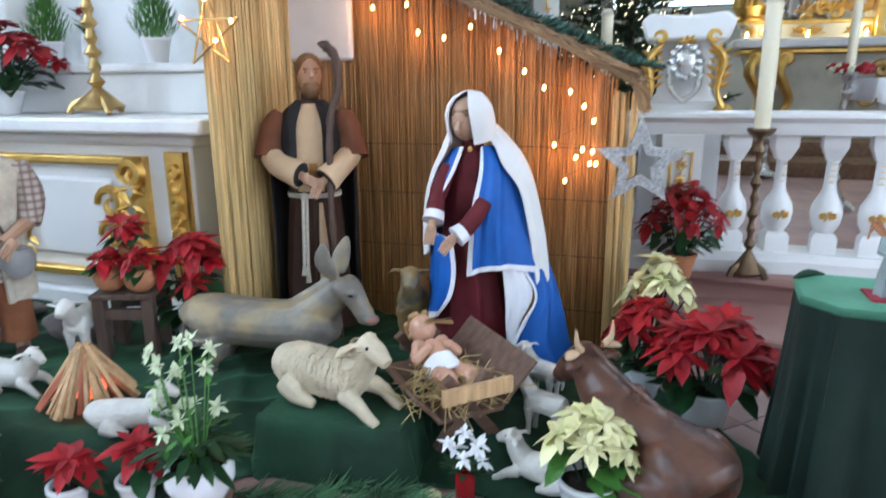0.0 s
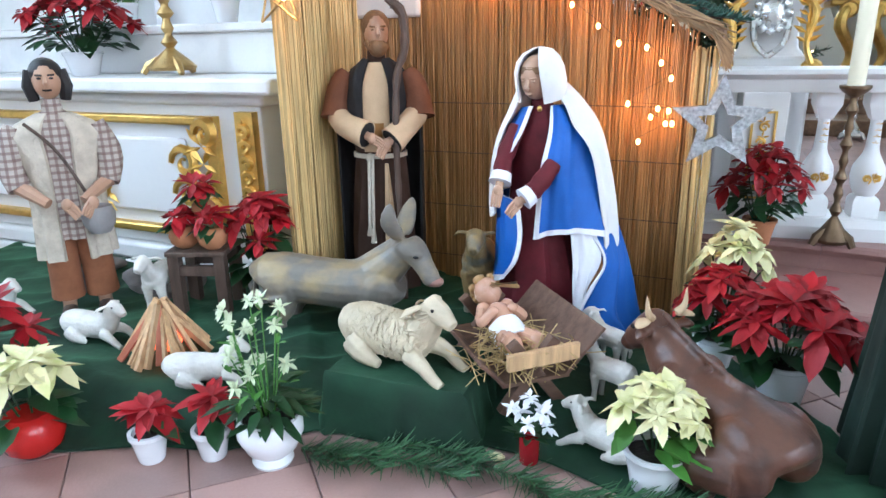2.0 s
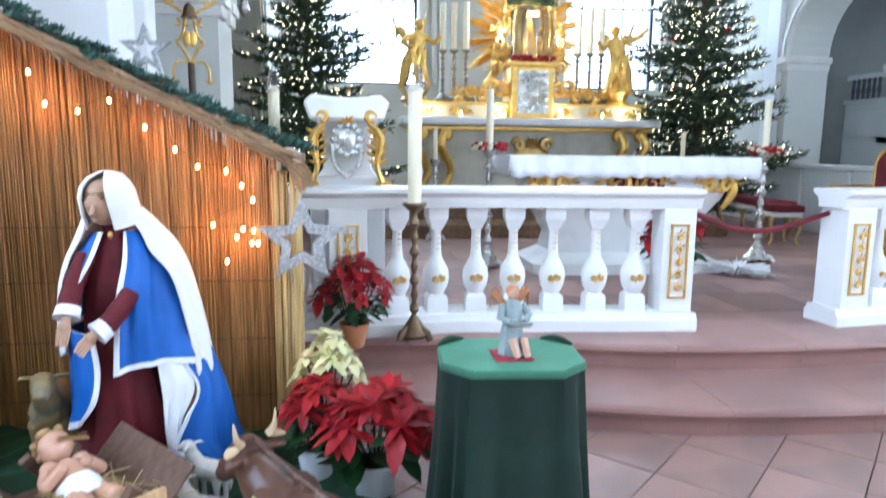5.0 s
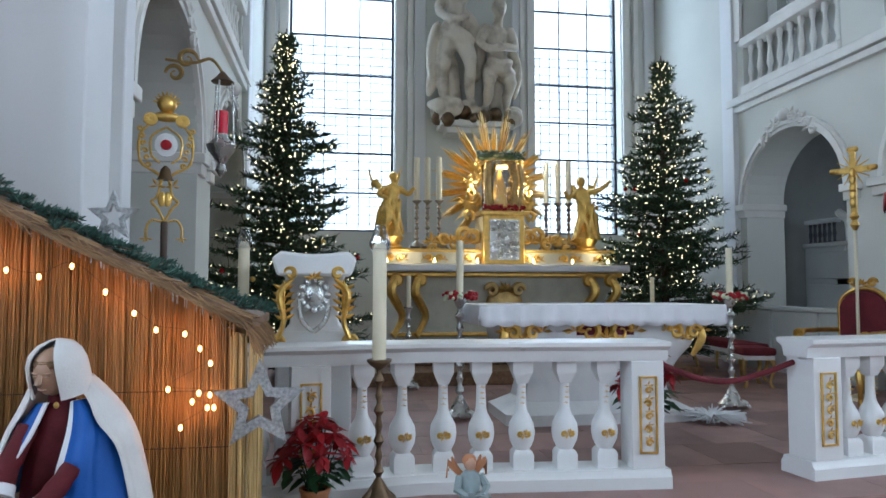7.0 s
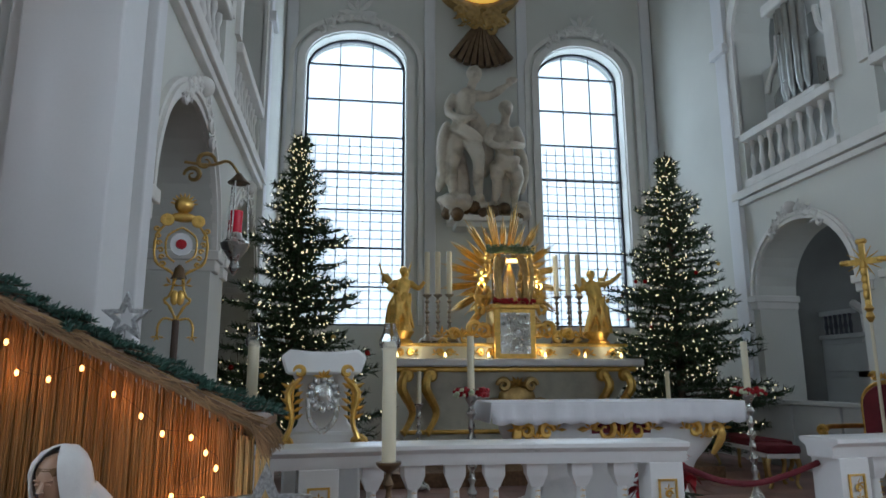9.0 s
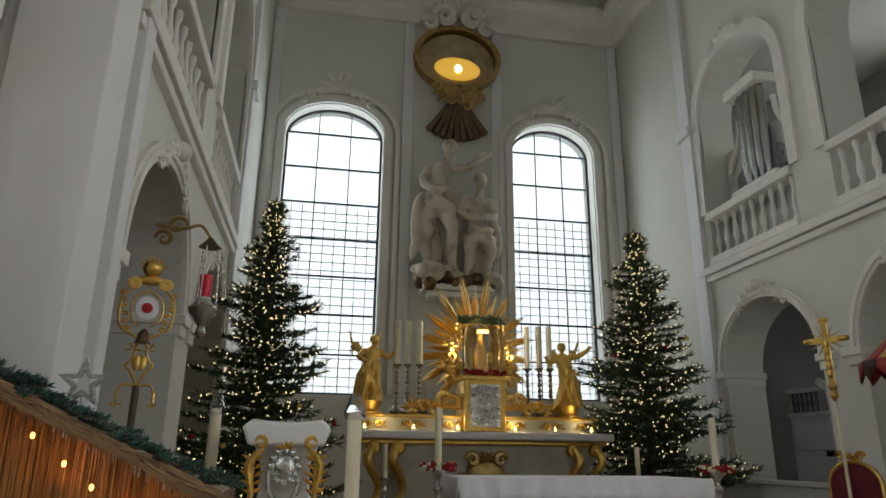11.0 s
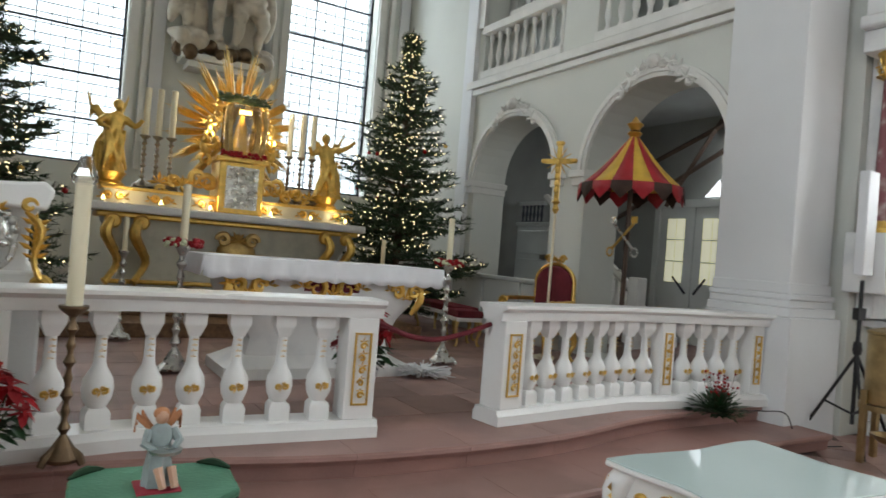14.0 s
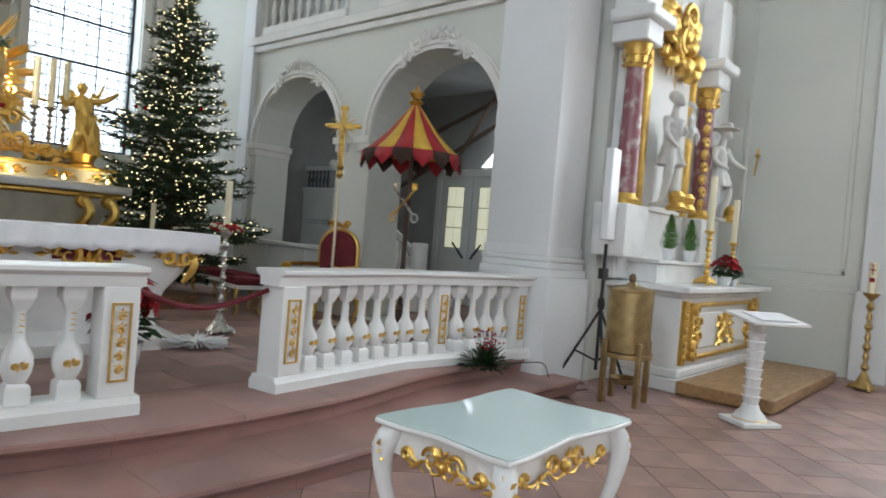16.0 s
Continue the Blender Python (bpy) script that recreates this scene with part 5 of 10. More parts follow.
# drapery round the hips and down the side
for a, b, c, r in (((-0.62, -0.2, 1.95), (-0.35, -0.38, 1.75), (0.0, -0.3, 1.55), 0.09), ((-0.66, -0.15, 1.85), (-0.35, -0.4, 1.6), (-0.05, -0.3, 1.4), 0.09), ((-0.7, -0.1, 2.0), (-0.86, -0.15, 1.4), (-0.8, -0.1, 0.7), 0.11), ((-0.66, 0.0, 1.9), (-0.74, -0.05, 1.2), (-0.9, 0.0, 0.5), 0.12), ((-0.5, 0.1, 1.5), (-0.4, 0.05, 0.9), (-0.35, 0.05, 0.3), 0.16), ((0.26, -0.3, 1.22), (0.5, -0.42, 1.08), (0.78, -0.28, 1.2), 0.1), ((0.3, -0.28, 1.1), (0.52, -0.4, 0.95), (0.85, -0.2, 1.0), 0.1), ((0.8, -0.1, 1.5), (0.94, -0.05, 1.1), (0.86, 0.0, 0.5), 0.11), ((0.5, 0.1, 1.0), (0.5, 0.1, 0.5), (0.45, 0.05, 0.2), 0.17), ((-0.3, 0.15, 2.4), (0.1, 0.15, 1.8), (0.1, 0.12, 0.9), 0.2)):
    tube(bm, spline([a, b, c], 8), [r * 0.5, r, r * 1.1, r, r * 1.05, r * 1.1, r * 0.9, r * 0.4], 8)
for k in range(16):
    blob(bm, (rnd.uniform(-0.9, 0.9), rnd.uniform(-0.25, 0.1), rnd.uniform(0.05, 0.3)), (rnd.uniform(0.12, 0.25), 0.2, rnd.uniform(0.1, 0.2)), (rnd.uniform(0, 90), 0, 0), u=8, v=6)
lathe(bm, [(0.02, 0.0), (0.12, 0.05), (0.14, 0.1), (0.1, 0.1)], 12, (0.62, -0.45, 2.8))
fused("wall_statue", bm, mat("weathered_stucco", (0.66, 0.60, 0.50), 0.6, scale=3, vary=0.2, bump=0.3, second=(0.40, 0.35, 0.28), mix_lo=0.5, mix_hi=0.68), "large pale carved stone group of two figures on the wall bracket", "statue", 0.028, pose(2.98, 13.22, 5.0), smooth=2)
bk = empty("wall_bracket", "moulded stone bracket with dark carved foliage", "bracket", at=(3.05, 13.3, 4.85))
part("bracket_slab", bx(-0.75, -0.35, 0.0, 0.75, 0.28, 0.12), STUCCO, bk, bevel=0.02)
part("bracket_slab", bx(-0.62, -0.25, -0.12, 0.62, 0.28, 0.0), STUCCO, bk, bevel=0.02)
bm = bmesh.new()
for k in range(26):
    blob(bm, (rnd.uniform(-0.85, 0.85), -0.22 + rnd.uniform(-0.1, 0.1), 0.2 + rnd.uniform(-0.08, 0.14)), rnd.uniform(0.07, 0.16), u=8, v=6)
part("foliage", bm, BRONZE, bk, "dark carved foliage")
ov = empty("oval_light", "oval gilded niche with an amber light below a stucco crown", "window", at=(3.08, 13.55, 10.6))
bm = bmesh.new()
for a, b in zip(range(24), range(1, 25)):
    p = [(r * 0.92 * math.cos(2 * math.pi * t / 24), r * 0.74 * math.sin(2 * math.pi * t / 24)) for r in (1.0, 1.14) for t in (a, b)]
    prism(bm, [p[0], p[1], p[3], p[2]], -0.22, 0.1)
part("oval_frame", bm, OLDGOLD, ov, "gilded oval frame")
bm = bmesh.new()
lathe(bm, [(0.9, 0), (0.6, 0.04), (0.02, 0.06)], 24, m=pose(0, -0.05, 0, 90, 0, 0), sy=0.78)
part("oval_niche", bm, mat("niche_shell", (0.50, 0.40, 0.24), 0.6, scale=4, vary=0.2), ov)
AMBER = mat("amber_glass", (1.0, 0.58, 0.08), 0.4, emit=1.8, scale=6, vary=0.3, bump=0)
bm = bmesh.new()
lathe(bm, [(0.55, 0), (0.4, 0.08), (0.02, 0.1)], 20, m=pose(0, -0.12, -0.28, 90, 0, 0), sy=0.55)
part("amber_glass", bm, AMBER, ov, "glowing amber glass shell")
bm = bmesh.new()
lathe(bm, [(0.09, 0), (0.07, 0.04), (0.01, 0.05)], 16, m=pose(0, -0.24, -0.34, 90, 0, 0), sy=1.2)
part("lamp", bm, mat("white_lamp", (1, 0.95, 0.8), 0.4, emit=9, bump=0), ov, "bright white lamp")
bm = bmesh.new()
for k in range(22):
    scroll(bm, (rnd.uniform(-0.5, 0.5), -0.22, -0.85 - abs(rnd.gauss(0, 0.18))), rnd.uniform(0.08, 0.16), flip=rnd.choice((-1, 1)), thick=0.04)
    leafy(bm, (rnd.uniform(-0.6, 0.6), -0.22, -0.82 - rnd.uniform(0, 0.4)), 0.22, n=4, spread=220)
part("lower_scrollwork", bm, OLDGOLD, ov, "gilded scrollwork")
for k in range(9):
    bm = bmesh.new()
    a = radians(235 + 70 * k / 8)
    d = Vector((math.cos(a), 0, math.sin(a)))
    tube(bm, [Vector((0, -0.15, -1.0)) + d * 0.2, Vector((0, -0.15, -1.0)) + d * 1.15], [0.06, 0.09], 5)
    part("wood_ray", bm, BRONZE, ov)
bm = bmesh.new()
for s in (-1, 1):
    scroll(bm, (s * 0.35, -0.3, 1.0), 0.26, flip=s, thick=0.08)
    scroll(bm, (s * 0.7, -0.25, 0.8), 0.2, flip=s, thick=0.06)
    leafy(bm, (s * 0.4, -0.3, 1.1), 0.4, n=5)
leafy(bm, (0, -0.3, 1.15), 0.5, n=5)
part("stucco_crown", bm, STUCCO, ov)

# ---- fir trees with fairy lights ----
def fir_tree(name, label, at, h, r, seed, bauble_n=14):
    rnd = random.Random(seed)
    ob = empty(name, label, "christmas tree", "fir trees beside the high altar", at=at)
    bm = bmesh.new()
    tube(bm, [(0, 0, 0), (0.01, 0, h * 0.5), (0, 0, h)], [0.075, 0.05, 0.008], 8)
    part("trunk", bm, WOOD_DARK, ob)
    verts, faces, lv, lf = [], [], [], []
    tips = []
    def quad(p, d, ln, w, up):
        s = d.cross(up).normalized() * w
        i = len(verts)
        verts.extend((p - s, p + s, p + d * ln + s * 0.3, p + d * ln - s * 0.3))
        faces.append((i, i + 1, i + 2, i + 3))
    def twig(p, d, ln, dens):
        n = max(4, int(ln * dens))
        for k in range(n):
            q = p + d * ln * k / n
            for _ in range(2):
                nd = (d * 0.75 + Vector((rnd.gauss(0, 0.5), rnd.gauss(0, 0.5), rnd.gauss(0.1, 0.45)))).normalized()
                quad(q, nd, rnd.uniform(0.06, 0.12), rnd.uniform(0.006, 0.012), Vector((rnd.gauss(0, 1), rnd.gauss(0, 1), 1)).normalized())
    wood = bmesh.new()
    z = 0.25
    while z < h - 0.08:
        k = z / h
        rr = r * (1 - k) ** 0.84 * (0.88 + 0.2 * math.sin(z * 7.3 + seed)) + 0.03
        n = max(5, int(10 * (1 - k * 0.5)))
        for j in range(n):
            a = 2 * math.pi * (j + rnd.random() * 0.8) / n + z * 3
            ln = rr * rnd.choice((0.45, 0.65, 0.8, 0.92, 1.0, 1.08)) * rnd.uniform(0.92, 1.08)
            out = Vector((math.cos(a), math.sin(a), 0))
            zj = z + rnd.uniform(-0.12, 0.12) * (1 - k)
            pts = [Vector((0, 0, zj)) + out * ln * t + Vector((0, 0, ln * (0.2 * t - 0.42 * t * t + 0.34 * t ** 3) + 0.12 * k * ln * t)) for t in (0, 0.25, 0.5, 0.75, 1.0)]
            tube(wood, pts, [0.016, 0.012, 0.009, 0.006, 0.003], 4, caps=False)
            for t in range(4):
                p, q = pts[t], pts[t + 1]
                d = (q - p).normalized()
                twig(p, d, (q - p).length, 60)
                if t:
                    for sg in (-1, 1):
                        sd = (d * 0.7 + Vector((-out.y, out.x, 0)) * sg * 0.8 + Vector((0, 0, rnd.uniform(-0.15, 0.05)))).normalized()
                        twig(p, sd, ln * 0.42 * (1.2 - t * 0.22), 50)
            tips.append((pts, a, k))
        z += 0.148 * (1 - 0.3 * k)
    part("branchwork", wood, WOOD_DARK, ob)
    me = bpy.data.meshes.new("needles")
    me.from_pydata([tuple(v) for v in verts], [], faces)
    me.materials.append(NEEDLE)
    nd = new("crown", me)
    nd.parent = ob
    tagged(nd, "dense dark green needles")
    bm = bmesh.new()
    for pts, a, k in tips:
        for t in (1.2, 1.9, 2.5, 3.0, 3.4, 3.85):
            if rnd.random() < 0.8:
                i = int(t)
                p = pts[i].lerp(pts[min(i + 1, 4)], t - i) + Vector((rnd.gauss(0, 0.03), rnd.gauss(0, 0.03), rnd.uniform(-0.02, 0.05)))
                bmesh.ops.create_icosphere(bm, subdivisions=1, radius=0.0092, matrix=Matrix.Translation(p))
    part("fairy_lights", bm, LED, ob, "warm white fairy lights", kind="stuff")
    for k in range(bauble_n):
        pts, a, kk = rnd.choice(tips[: len(tips) * 3 // 4])
        bm = bmesh.new()
        blob(bm, pts[4] - Vector((0, 0, 0.04)), 0.036, u=10, v=8)
        part("bauble", bm, BAUBLE if k % 3 else GOLD, ob, "red glass bauble" if k % 3 else "gold bauble")
    return ob


BAUBLE = mat("red_bauble", (0.36, 0.02, 0.02), 0.2, scale=5, vary=0.05, bump=0)
fir_tree("fir_tree", "tall fir tree with fairy lights and red baubles", (-0.47, 9.75, 0.32), 5.05, 1.72, 3)
fir_tree("fir_tree", "tall slender fir tree with fairy lights and baubles", (5.78, 10.6, 0.32), 5.3, 1.85, 8)

# ---- chair, stools, kneeler, rope ----
def armchair(at, rz):
    ob = empty("armchair", "gilded rococo armchair with dark red velvet", "chair", at=at, rz=rz)
    bm = bmesh.new()
    n = 20
    pts = [(-0.3, 0.5)] + [(-0.3 * math.cos(math.pi * k / n) * (1.0), 0.98 + 0.25 * math.sin(math.pi * k / n)) for k in range(n + 1)] + [(0.3, 0.5)]
    prism(bm, [(x * 0.82, 0.5 + (z - 0.5) * 0.9) for x, z in pts], 0.2, 0.27)
    part("backrest", bm, RED_VELVET, ob, "dark red velvet", bevel=0.02)
    bm = bmesh.new()
    tube(bm, [Vector((x * 0.86, 0.24, 0.5 + (z - 0.5) * 0.93)) for x, z in pts], 0.024, 8)
    leafy(bm, (0, 0.2, 1.22), 0.1, n=7, spread=200)
    for s in (-1, 1):
        scroll(bm, (s * 0.1, 0.22, 1.24), 0.045, flip=s, thick=0.016)
    part("back_frame", bm, GOLD, ob, "gilded carved frame")
    part("seat", bx(-0.3, -0.3, 0.42, 0.3, 0.25, 0.52), RED_VELVET, ob, "dark red velvet", bevel=0.03)
    part("seat_frame", bx(-0.32, -0.32, 0.34, 0.32, 0.27, 0.42), GOLD, ob, bevel=0.015)
    for x in (-0.28, 0.28):
        for y in (-0.28, 0.24):
            bm = bmesh.new()
            tube(bm, spline([(x, y, 0.36), (x * 1.08, y * 1.1, 0.22), (x * 0.95, y * 0.95, 0.08), (x * 1.05, y * 1.06, 0.0)], 8), [0.035, 0.04, 0.035, 0.028, 0.022, 0.02, 0.022, 0.028], 8)
            part("leg", bm, GOLD, ob)
        bm = bmesh.new()
        tube(bm, spline([(x, 0.22, 0.72), (x * 1.15, -0.05, 0.72), (x * 1.2, -0.25, 0.7), (x * 1.1, -0.22, 0.55), (x, -0.2, 0.44)], 12), 0.026, 8)
        scroll(bm, (x * 1.2, -0.27, 0.68), 0.05, pose(0, 0, 0), thick=0.02)
        part("armrest", bm, GOLD, ob)
    return ob


armchair((6.2, 7.0, 0.32), -75).scale = (1.2, 1.2, 1.1)


def bench(at, rz, w):
    ob = empty("bench", "low gilded bench with a dark red velvet cushion", "bench", "red benches", at=at, rz=rz)
    part("cushion", bx(-w / 2, -0.22, 0.42, w / 2, 0.22, 0.52), RED_VELVET, ob, "dark red velvet", bevel=0.03)
    part("frame", bx(-w / 2 + 0.02, -0.2, 0.36, w / 2 - 0.02, 0.2, 0.42), MARBLE_WHITE, ob, bevel=0.01)
    for x in (-w / 2 + 0.06, w / 2 - 0.06):
        for y in (-0.17, 0.17):
            bm = bmesh.new()
            tube(bm, spline([(x, y, 0.38), (x * 1.06, y * 1.15, 0.25), (x * 0.97, y * 0.9, 0.08), (x * 1.03, y * 1.1, 0.0)], 8), [0.035, 0.038, 0.03, 0.026, 0.022, 0.02, 0.024, 0.03], 8)
            part("leg", bm, OLDGOLD, ob)
    return ob


bench((5.75, 8.2, 0.32), 80, 0.5)
bench((6.1, 9.3, 0.32), 85, 1.5)
rope = bmesh.new()
tube(rope, spline([(2.48, 4.34, 1.1), (2.75, 4.36, 1.0), (3.0, 4.37, 0.97), (3.25, 4.36, 1.02), (3.48, 4.34, 1.1)], 24), 0.02, 8)
tagged(part("barrier_rope", rope, RED_VELVET), "dark red velvet rope hung across the gap", "rope")
panel = empty("wainscot_panel", "pale low panelled wainscot along the wall", "panelling", at=(7.1, 0, 0.32))
for k in range(3):
    part("panel", bx(-0.06, 7.55 + 1.05 * k, 0.0, 0.06, 8.55 + 1.05 * k, 0.95), DOORWHITE, panel, bevel=0.015)
part("cap", bx(-0.1, 7.5, 0.95, 0.08, 10.7, 1.02), DOORWHITE, panel, bevel=0.015)

# ---- striped processional canopy and cross ----
UMB_RED = mat("red_silk", (0.42, 0.02, 0.03), 0.5, scale=6, vary=0.12, bump=0.1)
UMB_GOLD = mat("yellow_silk", (0.75, 0.47, 0.06), 0.5, scale=6, vary=0.12, bump=0.1)
UMB_DARK = mat("dark_lining", (0.06, 0.03, 0.02), 0.8, scale=6, vary=0.2)
um = empty("processional_umbrella", "half-open red and yellow striped processional umbrella on a pole", "umbrella", at=(6.3, 5.65, 0.32))
N = 16
for k in range(N):
    bm = bmesh.new()
    a0, a1 = 2 * math.pi * k / N, 2 * math.pi * (k + 1) / N
    rows = []
    for t in range(7):
        s = t / 6
        r = 0.05 + 0.55 * s ** 0.95
        z = 2.88 - 0.60 * s - 0.05 * math.sin(math.pi * s)
        rows.append([bm.verts.new(((r - 0.02 * s * math.sin(math.pi * u)) * math.cos(a0 + (a1 - a0) * u), (r - 0.02 * s * math.sin(math.pi * u)) * math.sin(a0 + (a1 - a0) * u), z)) for u in (0, 0.5, 1)])
    for a, b in zip(rows, rows[1:]):
        for i in range(2):
            bm.faces.new((a[i], b[i], b[i + 1], a[i + 1]))
    p = part("gore", bm, UMB_RED if k % 2 else UMB_GOLD, um, "red silk gore" if k % 2 else "yellow silk gore")
    so = p.modifiers.new("thick", "SOLIDIFY")
    so.thickness = 0.006
    bm = bmesh.new()
    mid = (a0 + a1) / 2
    q = [(0.6 * math.cos(a0), 0.6 * math.sin(a0), 2.285), (0.6 * math.cos(a1), 0.6 * math.sin(a1), 2.285), (0.61 * math.cos(a1), 0.61 * math.sin(a1), 2.2), (0.62 * math.cos(mid), 0.62 * math.sin(mid), 2.08), (0.61 * math.cos(a0), 0.61 * math.sin(a0), 2.2)]
    bm.faces.new([bm.verts.new(v) for v in q])
    p = part("pendant_flap", bm, UMB_DARK if k % 2 else UMB_RED, um, "dark lined pendant flap" if k % 2 else "")
    so = p.modifiers.new("thick", "SOLIDIFY")
    so.thickness = 0.008
bm = bmesh.new()
lathe(bm, [(0.03, 0.0), (0.03, 2.85), (0.05, 2.9), (0.08, 2.93), (0.05, 2.96), (0.09, 3.02), (0.06, 3.05), (0.01, 3.1)], 12)
part("pole", bm, WOOD_DARK, um)
bm = bmesh.new()
lathe(bm, [(0.04, 2.86), (0.09, 2.92), (0.05, 2.96), (0.1, 3.03), (0.05, 3.06), (0.01, 3.12)], 12)
part("finial", bm, GOLD, um, "gilded finial")
bm = bmesh.new()
lathe(bm, [(0.25, 0), (0.25, 0.06), (0.12, 0.1), (0.12, 0.4), (0.04, 0.44)], 16)
part("foot", bm, WOOD_DARK, um)
ky = empty("crossed_keys", "silver and gold crossed keys emblem on a staff", "emblem", at=(6.2, 5.62, 2.0))
for s in (-1, 1):
    bm = bmesh.new()
    tube(bm, [(0, -s * 0.16, -0.14), (0, s * 0.16, 0.16)], 0.016, 6)
    box(bm, -0.01, s * 0.12, 0.16, 0.01, s * 0.2, 0.24)
    for t in range(10):
        a = 2 * math.pi * t / 10
        blob(bm, (0, -s * 0.19 + 0.05 * math.cos(a), -0.18 + 0.05 * math.sin(a)), 0.014, u=6, v=4)
    part("key", bm, SILVER if s > 0 else GOLD, ky)
kb = bmesh.new()
tube(kb, [(0.06, 0.01, -1.68), (0.06, 0.01, 0.0), (0.0, 0.0, 0.02)], 0.012, 6)
part("staff", kb, WOOD_DARK, ky)
cr = empty("processional_cross", "gilded processional cross on a pale pole", "cross", at=(6.3, 6.98, 0.32), rz=-62)
bm = bmesh.new()
lathe(bm, [(0.14, 0.0), (0.14, 0.04), (0.02, 0.08), (0.018, 2.0)], 12)
part("pole", bm, WAX, cr)
bm = bmesh.new()
box(bm, -0.03, -0.02, 2.1, 0.03, 0.02, 2.92), box(bm, -0.19, -0.02, 2.66, 0.19, 0.02, 2.73)
lathe(bm, [(0.02, 1.98), (0.05, 2.04), (0.03, 2.1), (0.055, 2.14), (0.02, 2.2)], 12)
for x, z in ((0, 2.94), (-0.2, 2.7), (0.2, 2.7)):
    for a in (-0.03, 0, 0.03):
        blob(bm, (x + a, 0, z), 0.035, u=8, v=6)
for k in range(12):
    a = 2 * math.pi * k / 12
    tube(bm, [(0, 0, 2.7), (0.2 * math.cos(a), 0, 2.7 + 0.2 * math.sin(a))], [0.015, 0.004], 5)
for k in range(5):
    blob(bm, (0, -0.035, 2.3 + 0.09 * k), (0.035, 0.03, 0.06), u=8, v=6)
part("cross", bm, GOLD, cr, "gilded cross with rays")

# ---- organ in the gallery arch ----
TIN = mat("organ_tin", (0.42, 0.42, 0.40), 0.30, 1.0, scale=4, vary=0.12, bump=0.04, fine=20)
og = empty("organ", "small gallery organ with silver pipes in a pale case", "organ", at=(7.55, 9.3, 4.95))
part("case", bx(0.1, -1.05, 0.0, 0.6, 1.05, 2.2), DOORWHITE, og, bevel=0.02)
part("case_cap", bx(-0.25, -0.45, 2.9, 0.5, 0.45, 3.1), STUCCO, og, bevel=0.03)
part("case_foot", bx(-0.2, -0.6, 1.0, 0.4, 0.6, 1.2), STUCCO, og, bevel=0.03)
for k in range(5):
    bm = bmesh.new()
    a = radians(-60 + 30 * k)
    lathe(bm, [(0.02, 1.2), (0.07, 1.45), (0.07, 2.9)], 12, (-0.12 * math.cos(a) + 0.02, 0.36 * math.sin(a) * 0.9, 0))
    part("pipe", bm, TIN, og)
for k in range(14):
    bm = bmesh.new()
    y = 0.42 + 0.045 * k if k < 7 else -0.42 - 0.045 * (k - 7)
    lathe(bm, [(0.01, 1.1), (0.02, 1.2), (0.02, 1.75 - 0.03 * (k % 7))], 8, (0.05, y, 0))
    part("pipe", bm, TIN, og)
for s in (-1, 1):
    bm = bmesh.new()
    tube(bm, spline([(0.05, s * 0.48, 2.6), (0.05, s * 0.55, 2.2), (0.05, s * 0.8, 1.9), (0.05, s * 0.88, 1.7)], 12), 0.05, 8)
    part("case_scroll", bm, STUCCO, og)

# ---- standing reliquary sign and the hanging lamp by the pier ----
rq = empty("processional_badge", "gilded oval processional badge with a bell on a pole", "badge", at=(-0.98, 5.2, 0.32), rz=12)
rq.scale = (1.0, 1.0, 0.965)
bm = bmesh.new()
lathe(bm, [(0.12, 0.0), (0.12, 0.05), (0.025, 0.1), (0.025, 1.85)], 12)
part("pole", bm, WOOD_DARK, rq)
bm = bmesh.new()
def twisted(bm, pts, r):
    tube(bm, spline(pts, 36), [r * (1 + 0.25 * math.sin(k * 2.1)) for k in range(36)], 7)
for s in (-1, 1):
    twisted(bm, [(0, 0, 1.85), (s * 0.05, 0, 1.95), (s * 0.09, 0, 2.0), (s * 0.05, 0, 2.05), (s * 0.04, 0, 2.2), (s * 0.17, 0, 2.3), (s * 0.18, 0, 2.5), (s * 0.12, 0, 2.6), (s * 0.16, 0, 2.62)], 0.0105)
    twisted(bm, [(s * 0.04, 0, 2.3), (s * 0.1, 0, 2.36), (s * 0.1, 0, 2.5), (0, 0, 2.58)], 0.008)
    twisted(bm, [(0, 0, 1.84), (s * 0.08, 0, 1.86), (s * 0.12, 0, 1.8), (s * 0.12, 0, 1.7)], 0.009)
    lathe(bm, [(0.05, 0), (0.05, 0.015), (0.03, 0.02), (0.01, 0.012)], 14, m=pose(s * 0.11, -0.01, 2.63, 90, 0, 0))
    for k in range(6):
        scroll(bm, (s * (0.12 + 0.012 * k), -0.005, 2.28 + 0.055 * k), 0.02, flip=s * (-1) ** k, thick=0.006, seg=5)
    leafy(bm, (s * 0.05, -0.01, 2.12), 0.07, n=4, spread=200)
    leafy(bm, (s * 0.12, -0.01, 1.72), 0.05, pose(0, 0, 3.44) @ Matrix.Diagonal((1, 1, -1, 1)), n=4, spread=160)
    blob(bm, (s * 0.02, -0.01, 2.02), (0.03, 0.015, 0.06))
blob(bm, (0, 0, 2.76), 0.07)
for k in range(9):
    a = radians(20 * k + 10)
    tube(bm, [(0.06 * math.cos(a), 0, 2.76 + 0.06 * math.sin(a)), (0.1 * math.cos(a), 0, 2.76 + 0.1 * math.sin(a))], [0.012, 0.004], 5)
blob(bm, (0, 0, 2.66), (0.1, 0.04, 0.04))
part("frame", bm, GOLD, rq, "gilded rope-work frame")
bm = bmesh.new()
lathe(bm, [(0.08, 0), (0.08, 0.012), (0.02, 0.014)], 20, m=pose(0, 0, 2.44, 90, 0, 0), sy=1.15)
part("plaque", bm, CERAMIC, rq, "white oval plaque")
bm = bmesh.new()
